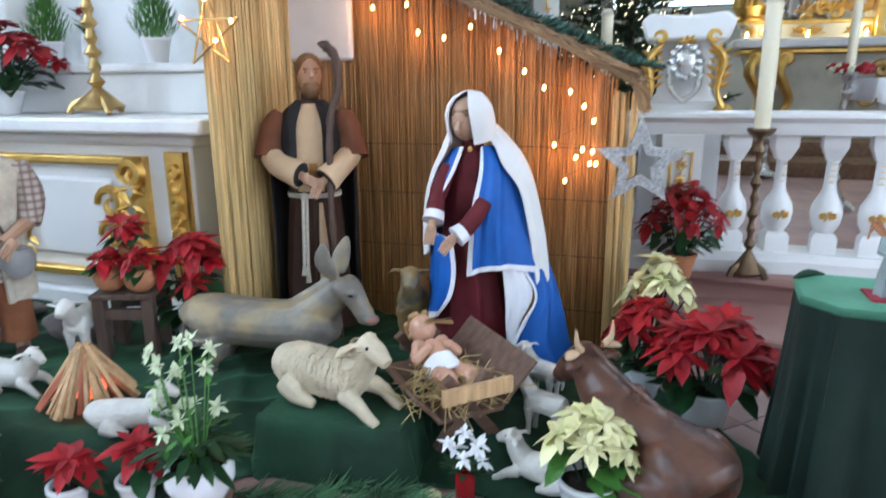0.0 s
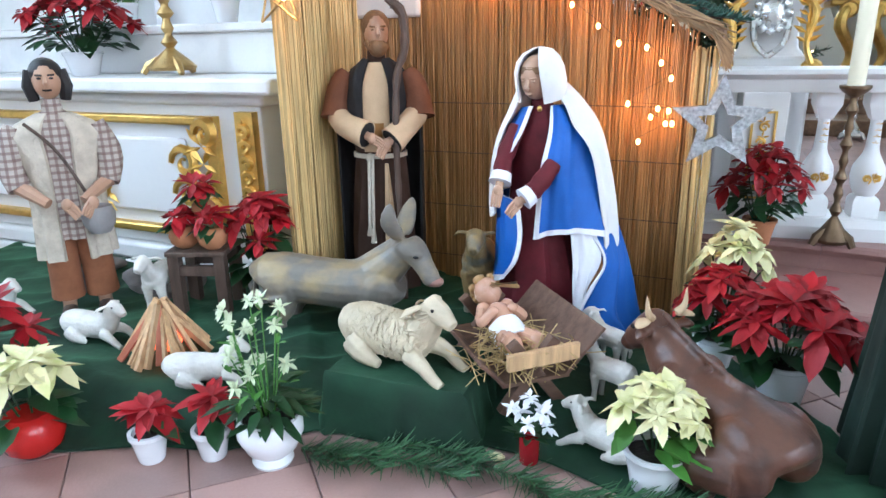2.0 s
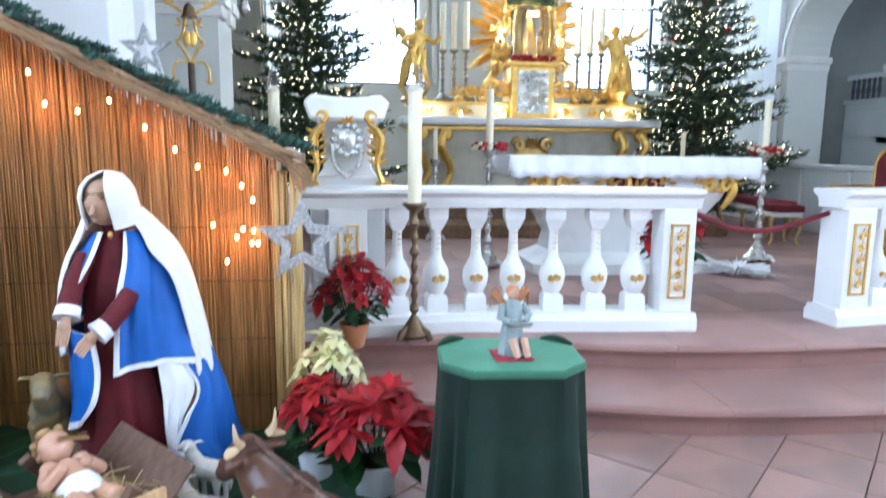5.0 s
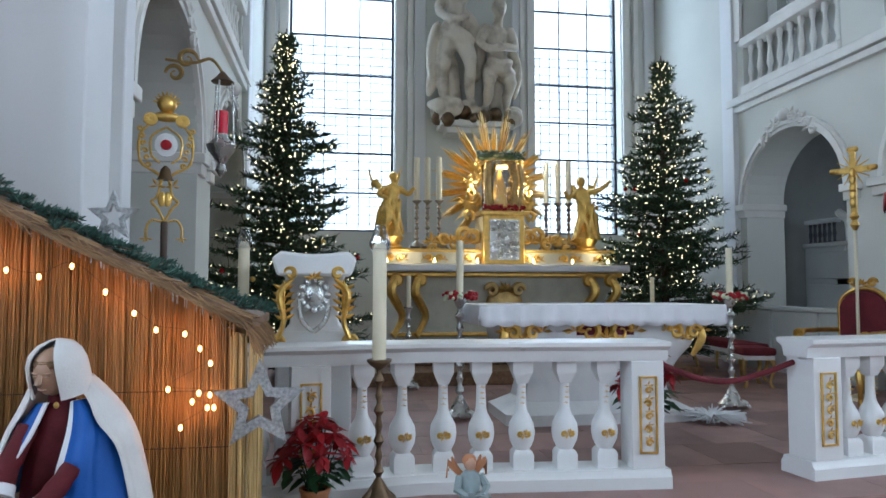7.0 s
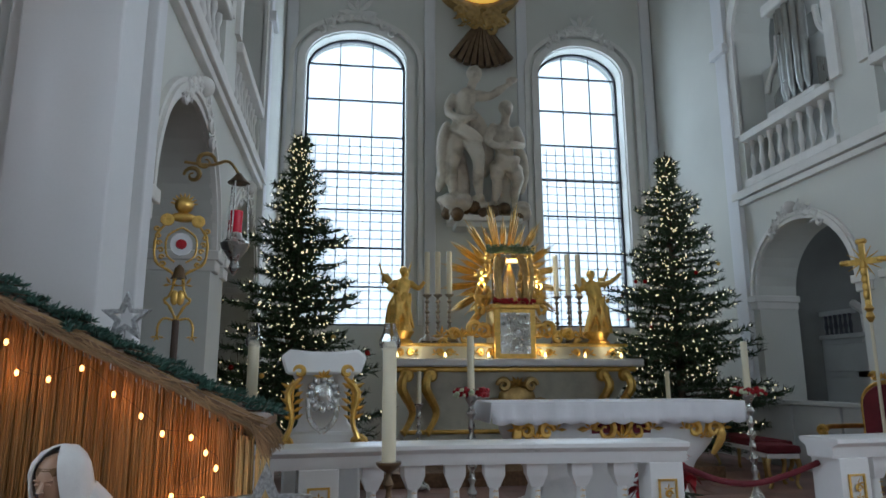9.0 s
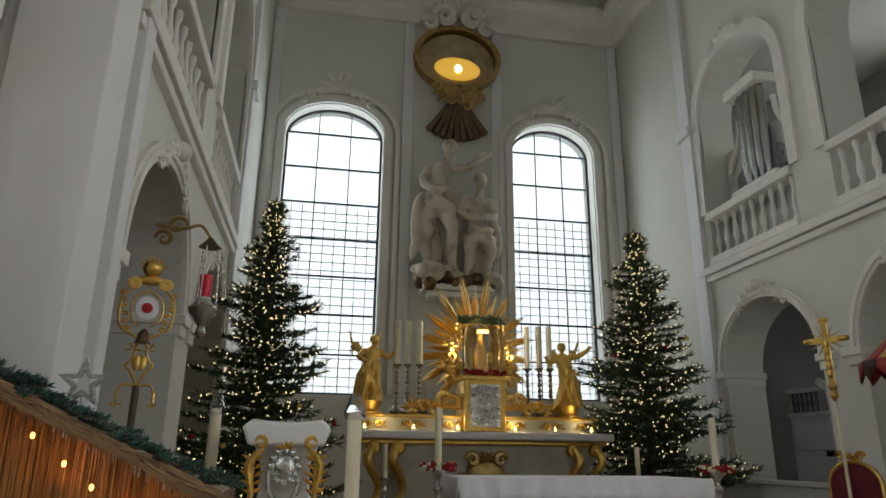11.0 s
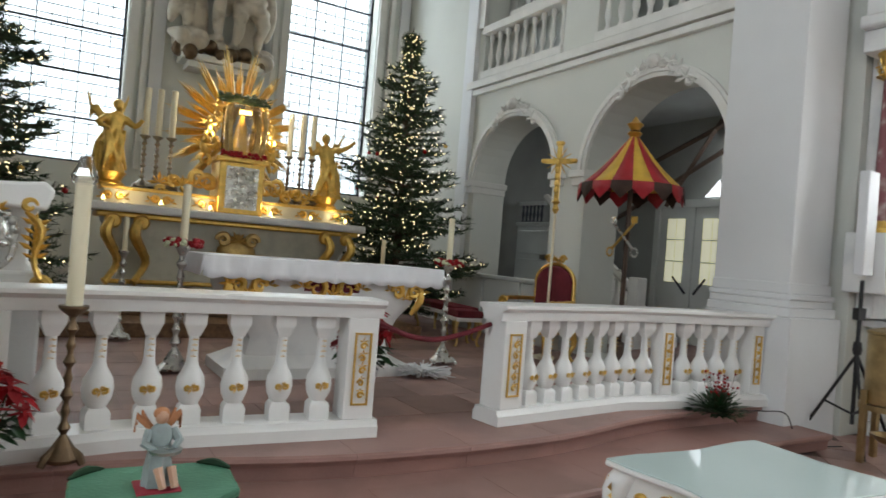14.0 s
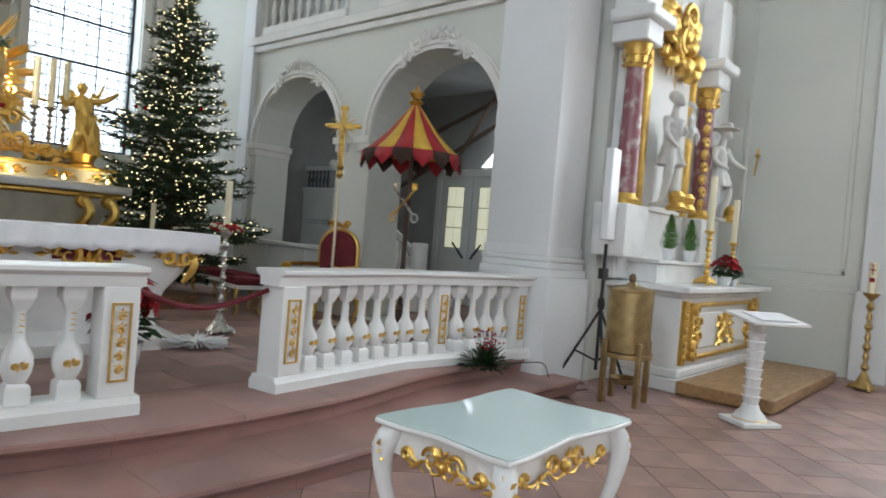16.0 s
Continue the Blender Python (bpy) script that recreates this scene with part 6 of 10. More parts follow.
lathe(bm, [(0.04, 0), (0.038, 0.016), (0.01, 0.02)], 14, m=pose(0, -0.013, 2.44, 90, 0, 0))
part("rose", bm, BRACT_RED, rq, "red rosette")
bm = bmesh.new()
lathe(bm, [(0.06, 2.17), (0.045, 2.2), (0.035, 2.25), (0.01, 2.28)], 14)
part("bell", bm, BRONZE, rq, "small dark bell")
hl = empty("sanctuary_lamp", "hanging silver sanctuary lamp with red glass", "lamp", at=(-0.72, 6.0, 2.75))
bm = bmesh.new()
lathe(bm, [(0.01, -0.18), (0.05, -0.12), (0.03, -0.06), (0.11, 0.05), (0.13, 0.1), (0.06, 0.16), (0.05, 0.2)], 14)
part("bowl", bm, SILVER, hl)
bm = bmesh.new()
lathe(bm, [(0.05, 0.2), (0.055, 0.4), (0.045, 0.4)], 14)
part("glass", bm, mat("ruby_glass", (0.5, 0.01, 0.03), 0.1, emit=0.4, bump=0), hl, "red glass")
bm = bmesh.new()
lathe(bm, [(0.1, 0.66), (0.06, 0.7), (0.02, 0.75)], 12)
part("cap", bm, BRONZE, hl)
for k in range(3):
    a = radians(120 * k + 20)
    bm = bmesh.new()
    tube(bm, [(0.11 * math.cos(a), 0.11 * math.sin(a), 0.08), (0.08 * math.cos(a), 0.08 * math.sin(a), 0.67)], 0.008, 5)
    part("chain", bm, SILVER, hl)
bm = bmesh.new()
tube(bm, spline([(0, 0, 0.74), (-0.1, 0, 0.86), (-0.25, 0, 0.82), (-0.48, 0, 0.84)], 14), 0.014, 6)
scroll(bm, (-0.3, 0, 0.85), 0.09, thick=0.014)
scroll(bm, (-0.4, 0, 0.72), 0.08, flip=-1, thick=0.014)
part("arm", bm, OLDGOLD, hl, "wrought gilded arm")

# ---- plants ----
def star_plant(bm, c, r, n, rnd, mi, tilt=0.35, pts=5, droop=0.25, up=None):
    """Star-shaped heads of pointed leaves with a fold along the middle."""
    a0 = rnd.uniform(0, 6)
    axis = Vector((rnd.gauss(0, tilt), rnd.gauss(0, tilt), 1)).normalized() if up is None else up
    u = axis.orthogonal().normalized()
    w = axis.cross(u)
    for ring, (rad, lift) in enumerate(((1.0, -0.12), (0.82, 0.06), (0.5, 0.26))):
        for k in range(pts):
            a = a0 + ring * 0.5 + 2 * math.pi * (k + rnd.uniform(-0.3, 0.3)) / pts
            d = u * math.cos(a) + w * math.sin(a)
            ln = r * rad * rnd.uniform(0.75, 1.2)
            b = Vector(c) + axis * ring * 0.006
            leaf(bm, b, b + d * ln + axis * (lift - droop) * ln * rnd.uniform(0.5, 0.9), ln * rnd.uniform(0.19, 0.27), mi, rnd.uniform(0.04, 0.16))


def leaf(bm, base, tip, w, mi, sag=0.1):
    b, t = Vector(base), Vector(tip)
    d = t - b
    s = d.cross(Vector((0, 0, 1)))
    s = (s.normalized() if s.length > 1e-5 else Vector((1, 0, 0))) * w
    up = s.cross(d).normalized()
    m1, m2 = b + d * 0.35 + up * d.length * sag, b + d * 0.7 + up * d.length * sag * 0.6
    vs = [bm.verts.new(p) for p in (b, m1 + s, m2 + s * 0.75, t, m2 - s * 0.75, m1 - s, m1 - up * w * 0.3, m2 - up * w * 0.25)]
    for f in ((0, 6, 1), (1, 6, 7, 2), (2, 7, 3), (3, 7, 4), (4, 7, 6, 5), (5, 6, 0)):
        bm.faces.new([vs[i] for i in f]).material_index = mi


def pot_mesh(r, h, lip=0.012, taper=0.72):
    bm = bmesh.new()
    lathe(bm, [(r * taper * 0.9, 0.0), (r * taper, 0.008), (r * 0.9, h * 0.6), (r, h - 0.02), (r + lip * 0.5, h - 0.015), (r + lip * 0.5, h), (r - 0.008, h), (r - 0.014, h - 0.03)], 24)
    return bm


def soil_mesh(r, z):
    bm = bmesh.new()
    lathe(bm, [(r, z - 0.02), (r, z), (r * 0.5, z + 0.008), (0.001, z + 0.01)], 16)
    return bm


def poinsettia(at, r, heads, head_r, bract, label, pot_r=0.07, pot_h=0.12, pot_mat=None, leaf_mat=None, seed=1, height=0.22, pot_label="white ceramic pot", group="", flat=1.0):
    """A potted poinsettia: pot, soil, stems, leaves and star-shaped bracts."""
    rnd = random.Random(seed)
    ob = empty("poinsettia", label, "potted plant", group, at=at)
    part("pot", pot_mesh(pot_r, pot_h), pot_mat or CERAMIC, ob, pot_label)
    part("soil", soil_mesh(pot_r - 0.012, pot_h - 0.02), SOIL, ob)
    stems, leaves = bmesh.new(), bmesh.new()
    z0 = pot_h
    for k in range(heads):
        a = k * 2.39996 + rnd.uniform(-0.3, 0.3)
        rr = r * math.sqrt((k + 0.5) / heads) * rnd.uniform(0.85, 1.08)
        top = Vector((rr * math.cos(a), rr * math.sin(a) * flat, z0 + height * (1.05 - 0.55 * (rr / r) ** 2) + rnd.uniform(-0.02, 0.02)))
        tube(stems, spline([(top.x * 0.15, top.y * 0.15, z0 - 0.03), (top.x * 0.6, top.y * 0.6, z0 + height * 0.4), top], 5), 0.004, 4, caps=False)
        out = Vector((top.x, top.y, 0)) * (0.8 / max(r, 0.01)) + Vector((0, -0.3, 1.0))
        stars = bmesh.new()
        star_plant(stars, top, head_r * rnd.uniform(0.8, 1.15), 1, rnd, 0, up=(out + Vector((rnd.gauss(0, 0.2), rnd.gauss(0, 0.2), 0))).normalized())
        part("flower_head", stars, bract, ob, "star-shaped coloured bracts")
        for _ in range(4):
            b = a + rnd.uniform(-1.2, 1.2)
            st = Vector((top.x * 0.7, top.y * 0.7, z0 + height * rnd.uniform(0.1, 0.55)))
            ln = head_r * rnd.uniform(0.75, 1.15)
            leaf(leaves, st, st + Vector((math.cos(b) * ln, math.sin(b) * ln, rnd.uniform(-0.6, 0.1) * ln)), ln * 0.27, 0)
    part("stems", stems, LEAF, ob)
    part("leaves", leaves, leaf_mat or LEAF, ob, "dark green leaves")
    return ob


# ---- side altars ----
def side_altar(name, s, parts_right=True):
    """A white and gilded side altar on the nave's east wall; s mirrors it about the axis."""
    X = lambda u: AXIS + s * u
    def sb(u0, y0, z0, u1, y1, z1):
        a, b = sorted((X(u0), X(u1)))
        return bx(a, y0, z0, b, y1, z1)
    ob = empty(name, "white side altar with gilded carvings and a tall retable", "altar", "side altars")
    Y = 2.9
    L, R = 5.28, 8.42
    part("base", sb(L, Y, 0.0, R, 3.88, 0.16), MARBLE_WHITE, ob, bevel=0.015)
    part("base_moulding", sb(L + 0.03, Y + 0.02, 0.16, R - 0.03, 3.88, 0.28), MARBLE_WHITE, ob, bevel=0.03)
    part("body", sb(L + 0.08, Y + 0.07, 0.28, R - 0.08, 3.88, 1.16), WHITE, ob, bevel=0.01)
    part("top_moulding", sb(L + 0.02, Y + 0.02, 1.13, R - 0.02, 3.88, 1.2), MARBLE_WHITE, ob, bevel=0.025)
    part("table_top", sb(L - 0.12, Y - 0.1, 1.2, R + 0.12, 3.88, 1.28), MARBLE_WHITE, ob, bevel=0.018)
    part("gradine", sb(L + 0.1, 3.32, 1.28, R - 0.1, 3.88, 1.52), MARBLE_WHITE, ob, bevel=0.012)
    part("gradine_top", sb(L + 0.05, 3.28, 1.52, R - 0.05, 3.88, 1.57), MARBLE_WHITE, ob, bevel=0.012)
    for z in (0.36, 1.02):
        part("gilt_moulding", sb(L + 0.42, Y + 0.01, z, R - 0.42, Y + 0.08, z + 0.05), GOLD, ob, "gilded moulding", bevel=0.012)
    part("front_panel", sb(L + 0.62, Y + 0.04, 0.48, R - 0.62, Y + 0.08, 0.94), WHITE, ob, bevel=0.02)
    for u, sg in ((L + 0.16, 1), (R - 0.16, -1)):
        bm = bmesh.new()
        x = X(u)
        box(bm, x - 0.06, Y + 0.02, 0.32, x + 0.06, Y + 0.08, 1.1)
        for k in range(8):
            scroll(bm, (x, Y + 0.015, 0.4 + 0.085 * k), 0.035, flip=(-1) ** k, thick=0.014)
            leafy(bm, (x, Y + 0.02, 0.42 + 0.085 * k), 0.05, n=3)
        part("gilt_pilaster", bm, GOLD, ob, "gilded carved pilaster")
        bm = bmesh.new()
        x2 = X(u + sg * 0.24)
        box(bm, x2 - 0.035, Y + 0.02, 0.36, x2 + 0.035, Y + 0.08, 1.07)
        for z in (0.98, 0.52, 0.42):
            scroll(bm, (x2 + s * sg * 0.02, Y + 0.0, z), 0.075, flip=s * sg, thick=0.024)
        for k in range(5):
            leafy(bm, (x2 + s * sg * 0.08, Y + 0.03, 0.5 + 0.1 * k), 0.13, pose(0, 0, 0), n=4, spread=220)
        for z in (0.62, 0.8):
            scroll(bm, (x2 + s * sg * 0.22, Y + 0.03, z), 0.1, flip=s * sg, thick=0.018)
        part("gilt_rocaille", bm, GOLD, ob, "gilded rocaille scrolls")
    bm = bmesh.new()
    rnd = random.Random(4)
    xc = X((L + R) / 2)
    for k in range(16):
        scroll(bm, (xc + rnd.uniform(-0.28, 0.28), Y + 0.03, 0.72 + rnd.uniform(-0.16, 0.18)), rnd.uniform(0.04, 0.1), flip=rnd.choice((-1, 1)), thick=0.02)
        leafy(bm, (xc + rnd.uniform(-0.3, 0.3), Y + 0.03, 0.68 + rnd.uniform(-0.15, 0.15)), 0.14, n=4, spread=240)
    part("gilt_cartouche", bm, GOLD, ob, "gilded central cartouche")
    # retable with columns
    part("retable_wall", sb(5.0, 3.7, 1.3, 8.6, 3.89, 5.6), MARBLE_WHITE, ob, bevel=0.02)
    for u in (4.92, 7.35):
        part("pedestal", sb(u - 0.3, 3.42, 1.57, u + 0.32, 3.85, 2.2), MARBLE_WHITE, ob, bevel=0.02)
        bm = bmesh.new()
        lathe(bm, [(0.16, 2.2), (0.17, 2.26), (0.13, 2.3), (0.125, 2.34)], 20, (X(u), 3.6, 0))
        part("column_base", bm, GOLD, ob, "gilded base")
        bm = bmesh.new()
        lathe(bm, [(0.125, 2.32), (0.125, 2.9), (0.105, 3.86)], 24, (X(u), 3.6, 0))
        part("column", bm, PINK_MARBLE, ob, "reddish marbled column")
        bm = bmesh.new()
        lathe(bm, [(0.11, 3.84), (0.13, 3.88), (0.12, 3.93), (0.16, 4.08), (0.18, 4.12)], 20, (X(u), 3.6, 0))
        for k in range(10):
            a = 2 * math.pi * k / 10
            leafy(bm, (0, -0.14, 3.88), 0.1, pose(X(u), 3.6, 0, 0, 0, math.degrees(a)), n=3)
            leafy(bm, (0, -0.15, 3.98), 0.09, pose(X(u), 3.6, 0, 0, 0, math.degrees(a) + 18), n=3)
        part("capital", bm, GOLD, ob, "gilded leaf capital")
        part("entablature", sb(u - 0.22, 3.38, 4.12, u + 0.22, 3.85, 4.36), MARBLE_WHITE, ob, bevel=0.02)
        part("entablature", sb(u - 0.32, 3.28, 4.36, u + 0.36, 3.85, 4.5), MARBLE_WHITE, ob, bevel=0.03)
        part("upper_block", sb(u - 0.2, 3.42, 4.5, u + 0.2, 3.85, 5.4), MARBLE_WHITE, ob, bevel=0.02)
    part("picture_frame", sb(5.3, 3.6, 2.2, 5.42, 3.72, 4.2), GOLD, ob, "gilded picture frame", bevel=0.02)
    part("picture_frame", sb(6.8, 3.6, 2.2, 6.92, 3.72, 4.2), GOLD, ob, "gilded picture frame", bevel=0.02)
    part("niche_panel", sb(5.42, 3.66, 2.2, 6.8, 3.71, 4.3), WHITE, ob)
    bm = bmesh.new()
    for k in range(34):
        c = (X(5.9 + rnd.uniform(-0.5, 0.6)), 3.5 + rnd.uniform(-0.1, 0.1), 4.45 + rnd.uniform(-0.35, 0.4))
        if k % 2:
            blob(bm, c, rnd.uniform(0.06, 0.15), u=8, v=6)
        else:
            scroll(bm, c, rnd.uniform(0.08, 0.2), flip=rnd.choice((-1, 1)), thick=0.035)
    for k in range(22):
        a = 2 * math.pi * k / 22
        c = Vector((X(5.9), 3.55, 4.45))
        tube(bm, [c, c + Vector((math.cos(a), 0, math.sin(a))) * rnd.uniform(0.4, 0.65)], [0.02, 0.006], 4)
    part("gilt_glory", bm, GOLD, ob, "gilded cloud and ray carving")
    bm = bmesh.new()
    for k in range(9):
        scroll(bm, (X(7.15), 3.5, 2.4 + 0.18 * k), 0.07, flip=(-1) ** k, thick=0.025)
    part("gilt_drop", bm, GOLD, ob, "gilded hanging carving")
    return ob


PINK_MARBLE = mat("red_marble", (0.29, 0.115, 0.13), 0.25, scale=6, vary=0.2, bump=0.02, second=(0.55, 0.42, 0.40), mix_lo=0.5, mix_hi=0.7)
STATUE_WHITE = mat("white_statue_paint", (0.70, 0.70, 0.67), 0.4, scale=5, vary=0.1, bump=0.05)
side_altar("side_altar", 1)
side_altar("side_altar", -1)
for x, z, h, sd in ((8.75, 2.25, 1.5, 2), (10.55, 2.2, 1.45, 5)):
    bm = bmesh.new()
    q = h / 3.2
    def P(*pts):
        return [tuple(c * q for c in p) for p in pts]
    if sd == 5:
        nude_figure(bm, *P((0.05, -0.12, 2.9), (0.03, -0.05, 2.62), (0.0, 0, 2.3), (-0.06, 0, 1.6)),
                    [P((-0.15, 0, 1.6), (-0.2, -0.1, 0.95), (-0.2, 0, 0.12)), P((0.12, -0.02, 1.6), (0.28, -0.25, 1.0), (0.2, -0.05, 0.12))],
                    [P((-0.3, 0, 2.42), (-0.46, -0.1, 1.95), (-0.2, -0.4, 1.7)), P((0.3, 0, 2.42), (0.5, -0.2, 2.0), (0.85, -0.45, 1.8))], q)
        lathe(bm, [(0.5 * q, 2.98 * q), (0.46 * q, 3.02 * q), (0.22 * q, 3.06 * q), (0.2 * q, 3.22 * q), (0.04 * q, 3.27 * q)], 18, (0.05 * q, -0.1 * q, 0))
    else:
        nude_figure(bm, *P((-0.06, -0.14, 2.92), (-0.04, -0.06, 2.64), (0.0, 0, 2.3), (0.05, 0, 1.6)),
                    [P((-0.12, 0, 1.6), (-0.28, -0.2, 0.98), (-0.3, 0, 0.12)), P((0.15, 0, 1.6), (0.18, -0.05, 0.95), (0.16, 0, 0.12))],
                    [P((-0.3, 0, 2.42), (-0.5, -0.15, 1.95), (-0.35, -0.4, 1.6)), P((0.3, 0, 2.42), (0.44, -0.2, 2.0), (0.15, -0.48, 2.05))], q)
        nude_figure(bm, *P((0.3, -0.4, 2.75), (0.28, -0.38, 2.6), (0.26, -0.38, 2.45), (0.24, -0.38, 2.15)),
                    [P((0.2, -0.42, 2.15), (0.1, -0.55, 1.95), (0.1, -0.5, 1.75)), P((0.3, -0.42, 2.15), (0.36, -0.55, 1.95), (0.34, -0.5, 1.75))], [P((0.16, -0.42, 2.5), (0.06, -0.5, 2.35), (0.0, -0.5, 2.45))], q * 0.5)
    robe(bm, [(0, 0, z * q, w * q, d * q) for z, w, d in ((1.12, 0.42, 0.36), (1.25, 0.39, 0.33), (1.5, 0.32, 0.27), (1.75, 0.27, 0.22), (2.1, 0.3, 0.23))], 8, 0.2, seed=sd)
    tube(bm, spline(P((0.3, 0.15, 2.3), (0.38, 0.2, 1.4), (0.3, 0.18, 0.1)), 8), [0.1 * q, 0.2 * q, 0.24 * q, 0.24 * q, 0.23 * q, 0.22 * q, 0.22 * q, 0.2 * q], 8)
    box(bm, -0.45 * q, -0.35 * q, 0.0, 0.45 * q, 0.3 * q, 0.1 * q)
    fused("altar_figure", bm, STATUE_WHITE, "white painted carved standing statue on the side altar", "statue", 0.02, pose(x, 3.42, z, 0, 0, -12))
for x, z in ((8.62, 2.2), (8.95, 2.2), (10.7, 2.2)):
    g = bmesh.new()
    lathe(g, [(0.12, 0.02), (0.13, 0.06), (0.09, 0.12), (0.11, 0.2), (0.07, 0.26)], 16)
    p = tagged(part("gilt_urn", g, GOLD), "small gilded carved urn at a statue's feet", "urn")
    p.location = (x, 3.25, z - 0.02)
# things on the right side altar
def cypress(at, h=0.42, r=0.115, seed=1):
    rnd = random.Random(seed)
    ob = empty("potted_conifer", "small bright green conifer in a white pot", "potted plant", "potted conifers", at=at)
    part("pot", pot_mesh(0.085, 0.15), CERAMIC, ob, "white pot")
    part("soil", soil_mesh(0.07, 0.13), SOIL, ob)
    bm = bmesh.new()
    for k in range(900):
        t = rnd.random()
        a = rnd.uniform(0, 2 * math.pi)
        rr = r * (1 - t) ** 0.75 * min(1.0, 0.5 + 3 * t) * rnd.uniform(0.35, 1.15) * 1.1
        p = Vector((rr * math.cos(a), rr * math.sin(a), 0.14 + h * t))
        leaf(bm, p, p + Vector((math.cos(a) * 0.02, math.sin(a) * 0.02, rnd.uniform(0.03, 0.06))), 0.005, 0)
    part("foliage", bm, LEAF_LIGHT, ob, "bright green feathery foliage")


cypress((8.95, 3.42, 1.57), seed=1)
cypress((9.75, 3.45, 1.57), seed=2)
candlestick("altar_candlestick", "gilded candlestick with a tall cream candle", (9.35, 3.05, 1.28), 0.72, GOLD, 0.72, 0.04, 0.13, 0.07, group="side altar candlesticks")
candlestick("altar_candlestick", "gilded candlestick with a tall cream candle", (10.5, 3.1, 1.28), 0.62, GOLD, 0.62, 0.04, 0.12, 0.07, group="side altar candlesticks")
pm = poinsettia((9.95, 3.0, 1.28), 0.16, 12, 0.13, BRACT_RED, "red poinsettia in a white pot on the side altar", 0.09, 0.13, seed=12, height=0.26)
poinsettia((10.2, 2.97, 1.28), 0.1, 6, 0.12, BRACT_CREAM, "cream poinsettia in a white pot on the side altar", 0.07, 0.1, seed=13, height=0.2)
da = empty("altar_dais", "oak dais board in front of the side altar", "dais")
part("deck", bx(8.2, 1.82, 0.02, 11.45, 2.9, 0.17), PARQUET, da, bevel=0.02)
part("plinth", bx(8.24, 1.86, 0.0, 11.4, 2.9, 0.03), WOOD_BROWN, da)

# wall panelling of the nave corner
bm = bmesh.new()
for y0, y1 in ((1.95, 3.6),):
    for b in ((y0, 1.55, y1, 1.62), (y0, 6.0, y1, 6.07), (y0, 1.55, y0 + 0.07, 6.07), (y1 - 0.07, 1.55, y1, 6.07)):
        box(bm, 12.17, b[0], b[1], 12.21, b[2], b[3])
box(bm, 12.13, 1.78, 1.28, 12.22, 3.9, 1.40)
box(bm, 12.12, 1.78, 0.0, 12.22, 3.9, 1.28)
tagged(part("trim_nave_panelling", bm, PLASTER, bevel=0.01), "plaster panel mouldings on the nave wall", "moulding", kind="structure")
bm = bmesh.new()
box(bm, 12.05, 1.36, 0.0, 12.22, 1.72, 14.5)
box(bm, 12.0, 1.3, 0.0, 12.22, 1.78, 1.35)
tagged(part("pilaster_nave", bm, WALL_WHITE, bevel=0.015), "white pilaster beside the nave window", "pilaster", kind="structure")
cw = empty("wall_candle_arm", "small gilded wall candle arm", "sconce", at=(12.1, 3.3, 3.35))
bm = bmesh.new()
tube(bm, spline([(0.1, 0.1, -0.25), (-0.05, 0.05, -0.2), (-0.15, 0, 0.0)], 8), 0.014, 6)
lathe(bm, [(0.01, 0), (0.05, 0.03), (0.02, 0.06), (0.02, 0.14)], 10, (-0.15, 0, 0))
part("arm", bm, GOLD, cw)

# brass holy-water urn on a stand
ur = empty("holy_water_urn", "tall aged brass holy-water urn on a wooden stand", "urn", at=(7.25, 3.1, 0))
bm = bmesh.new()
lathe(bm, [(0.22, 0.55), (0.24, 0.56), (0.24, 1.2), (0.25, 1.21), (0.25, 1.23), (0.2, 1.25), (0.06, 1.28), (0.05, 1.3), (0.02, 1.31)], 32)
part("tank", bm, BRASS, ur)
bm = bmesh.new()
lathe(bm, [(0.02, 1.3), (0.04, 1.33), (0.035, 1.38), (0.01, 1.4)], 12)
part("knob", bm, BRONZE, ur)
for k in range(4):
    a = radians(45 + 90 * k + 10)
    c, s_ = math.cos(a) * 0.26, math.sin(a) * 0.26
    part("leg", bx(c - 0.028, s_ - 0.028, 0.0, c + 0.028, s_ + 0.028, 0.68), BRASS, ur, bevel=0.006)
bm = bmesh.new()
lathe(bm, [(0.28, 0.5), (0.28, 0.55), (0.1, 0.55)], 24)
part("ring", bm, BRASS, ur)
bm = bmesh.new()
lathe(bm, [(0.1, 0.2), (0.16, 0.26), (0.17, 0.27), (0.15, 0.27), (0.09, 0.22)], 20)
part("drip_bowl", bm, BRASS, ur)

# tripod with a loudspeaker column
tp = empty("speaker_stand", "black tripod stand with a slim white column", "stand", at=(7.45, 3.55, 0))
BLACK = mat("black_metal", (0.02, 0.02, 0.022), 0.5, 0.3, scale=9)
bm = bmesh.new()
tube(bm, [(0, 0, 0.25), (0, 0, 1.7)], 0.02, 10)
part("pole", bm, BLACK, tp)
bm = bmesh.new()
lathe(bm, [(0.035, 0.95), (0.045, 1.0), (0.035, 1.08)], 12)
box(bm, -0.08, -0.03, 1.3, 0.06, 0.03, 1.42)
part("clamp", bm, BLACK, tp)
for k in range(3):
    a = radians(100 + 120 * k)
    bm = bmesh.new()
    tube(bm, [(0, 0, 0.95), (0.5 * math.cos(a), 0.5 * math.sin(a), 0.01)], 0.016, 8)
    part("leg", bm, BLACK, tp)
    bm = bmesh.new()
    tube(bm, [(0, 0, 0.35), (0.27 * math.cos(a), 0.27 * math.sin(a), 0.44)], 0.012, 6)
    part("brace", bm, BLACK, tp)
sp = part("column_screen", bx(-0.1, -0.05, 1.75, 0.1, 0.05, 2.8), CERAMIC, tp, "plain white slim column", bevel=0.012)
cb = bmesh.new()
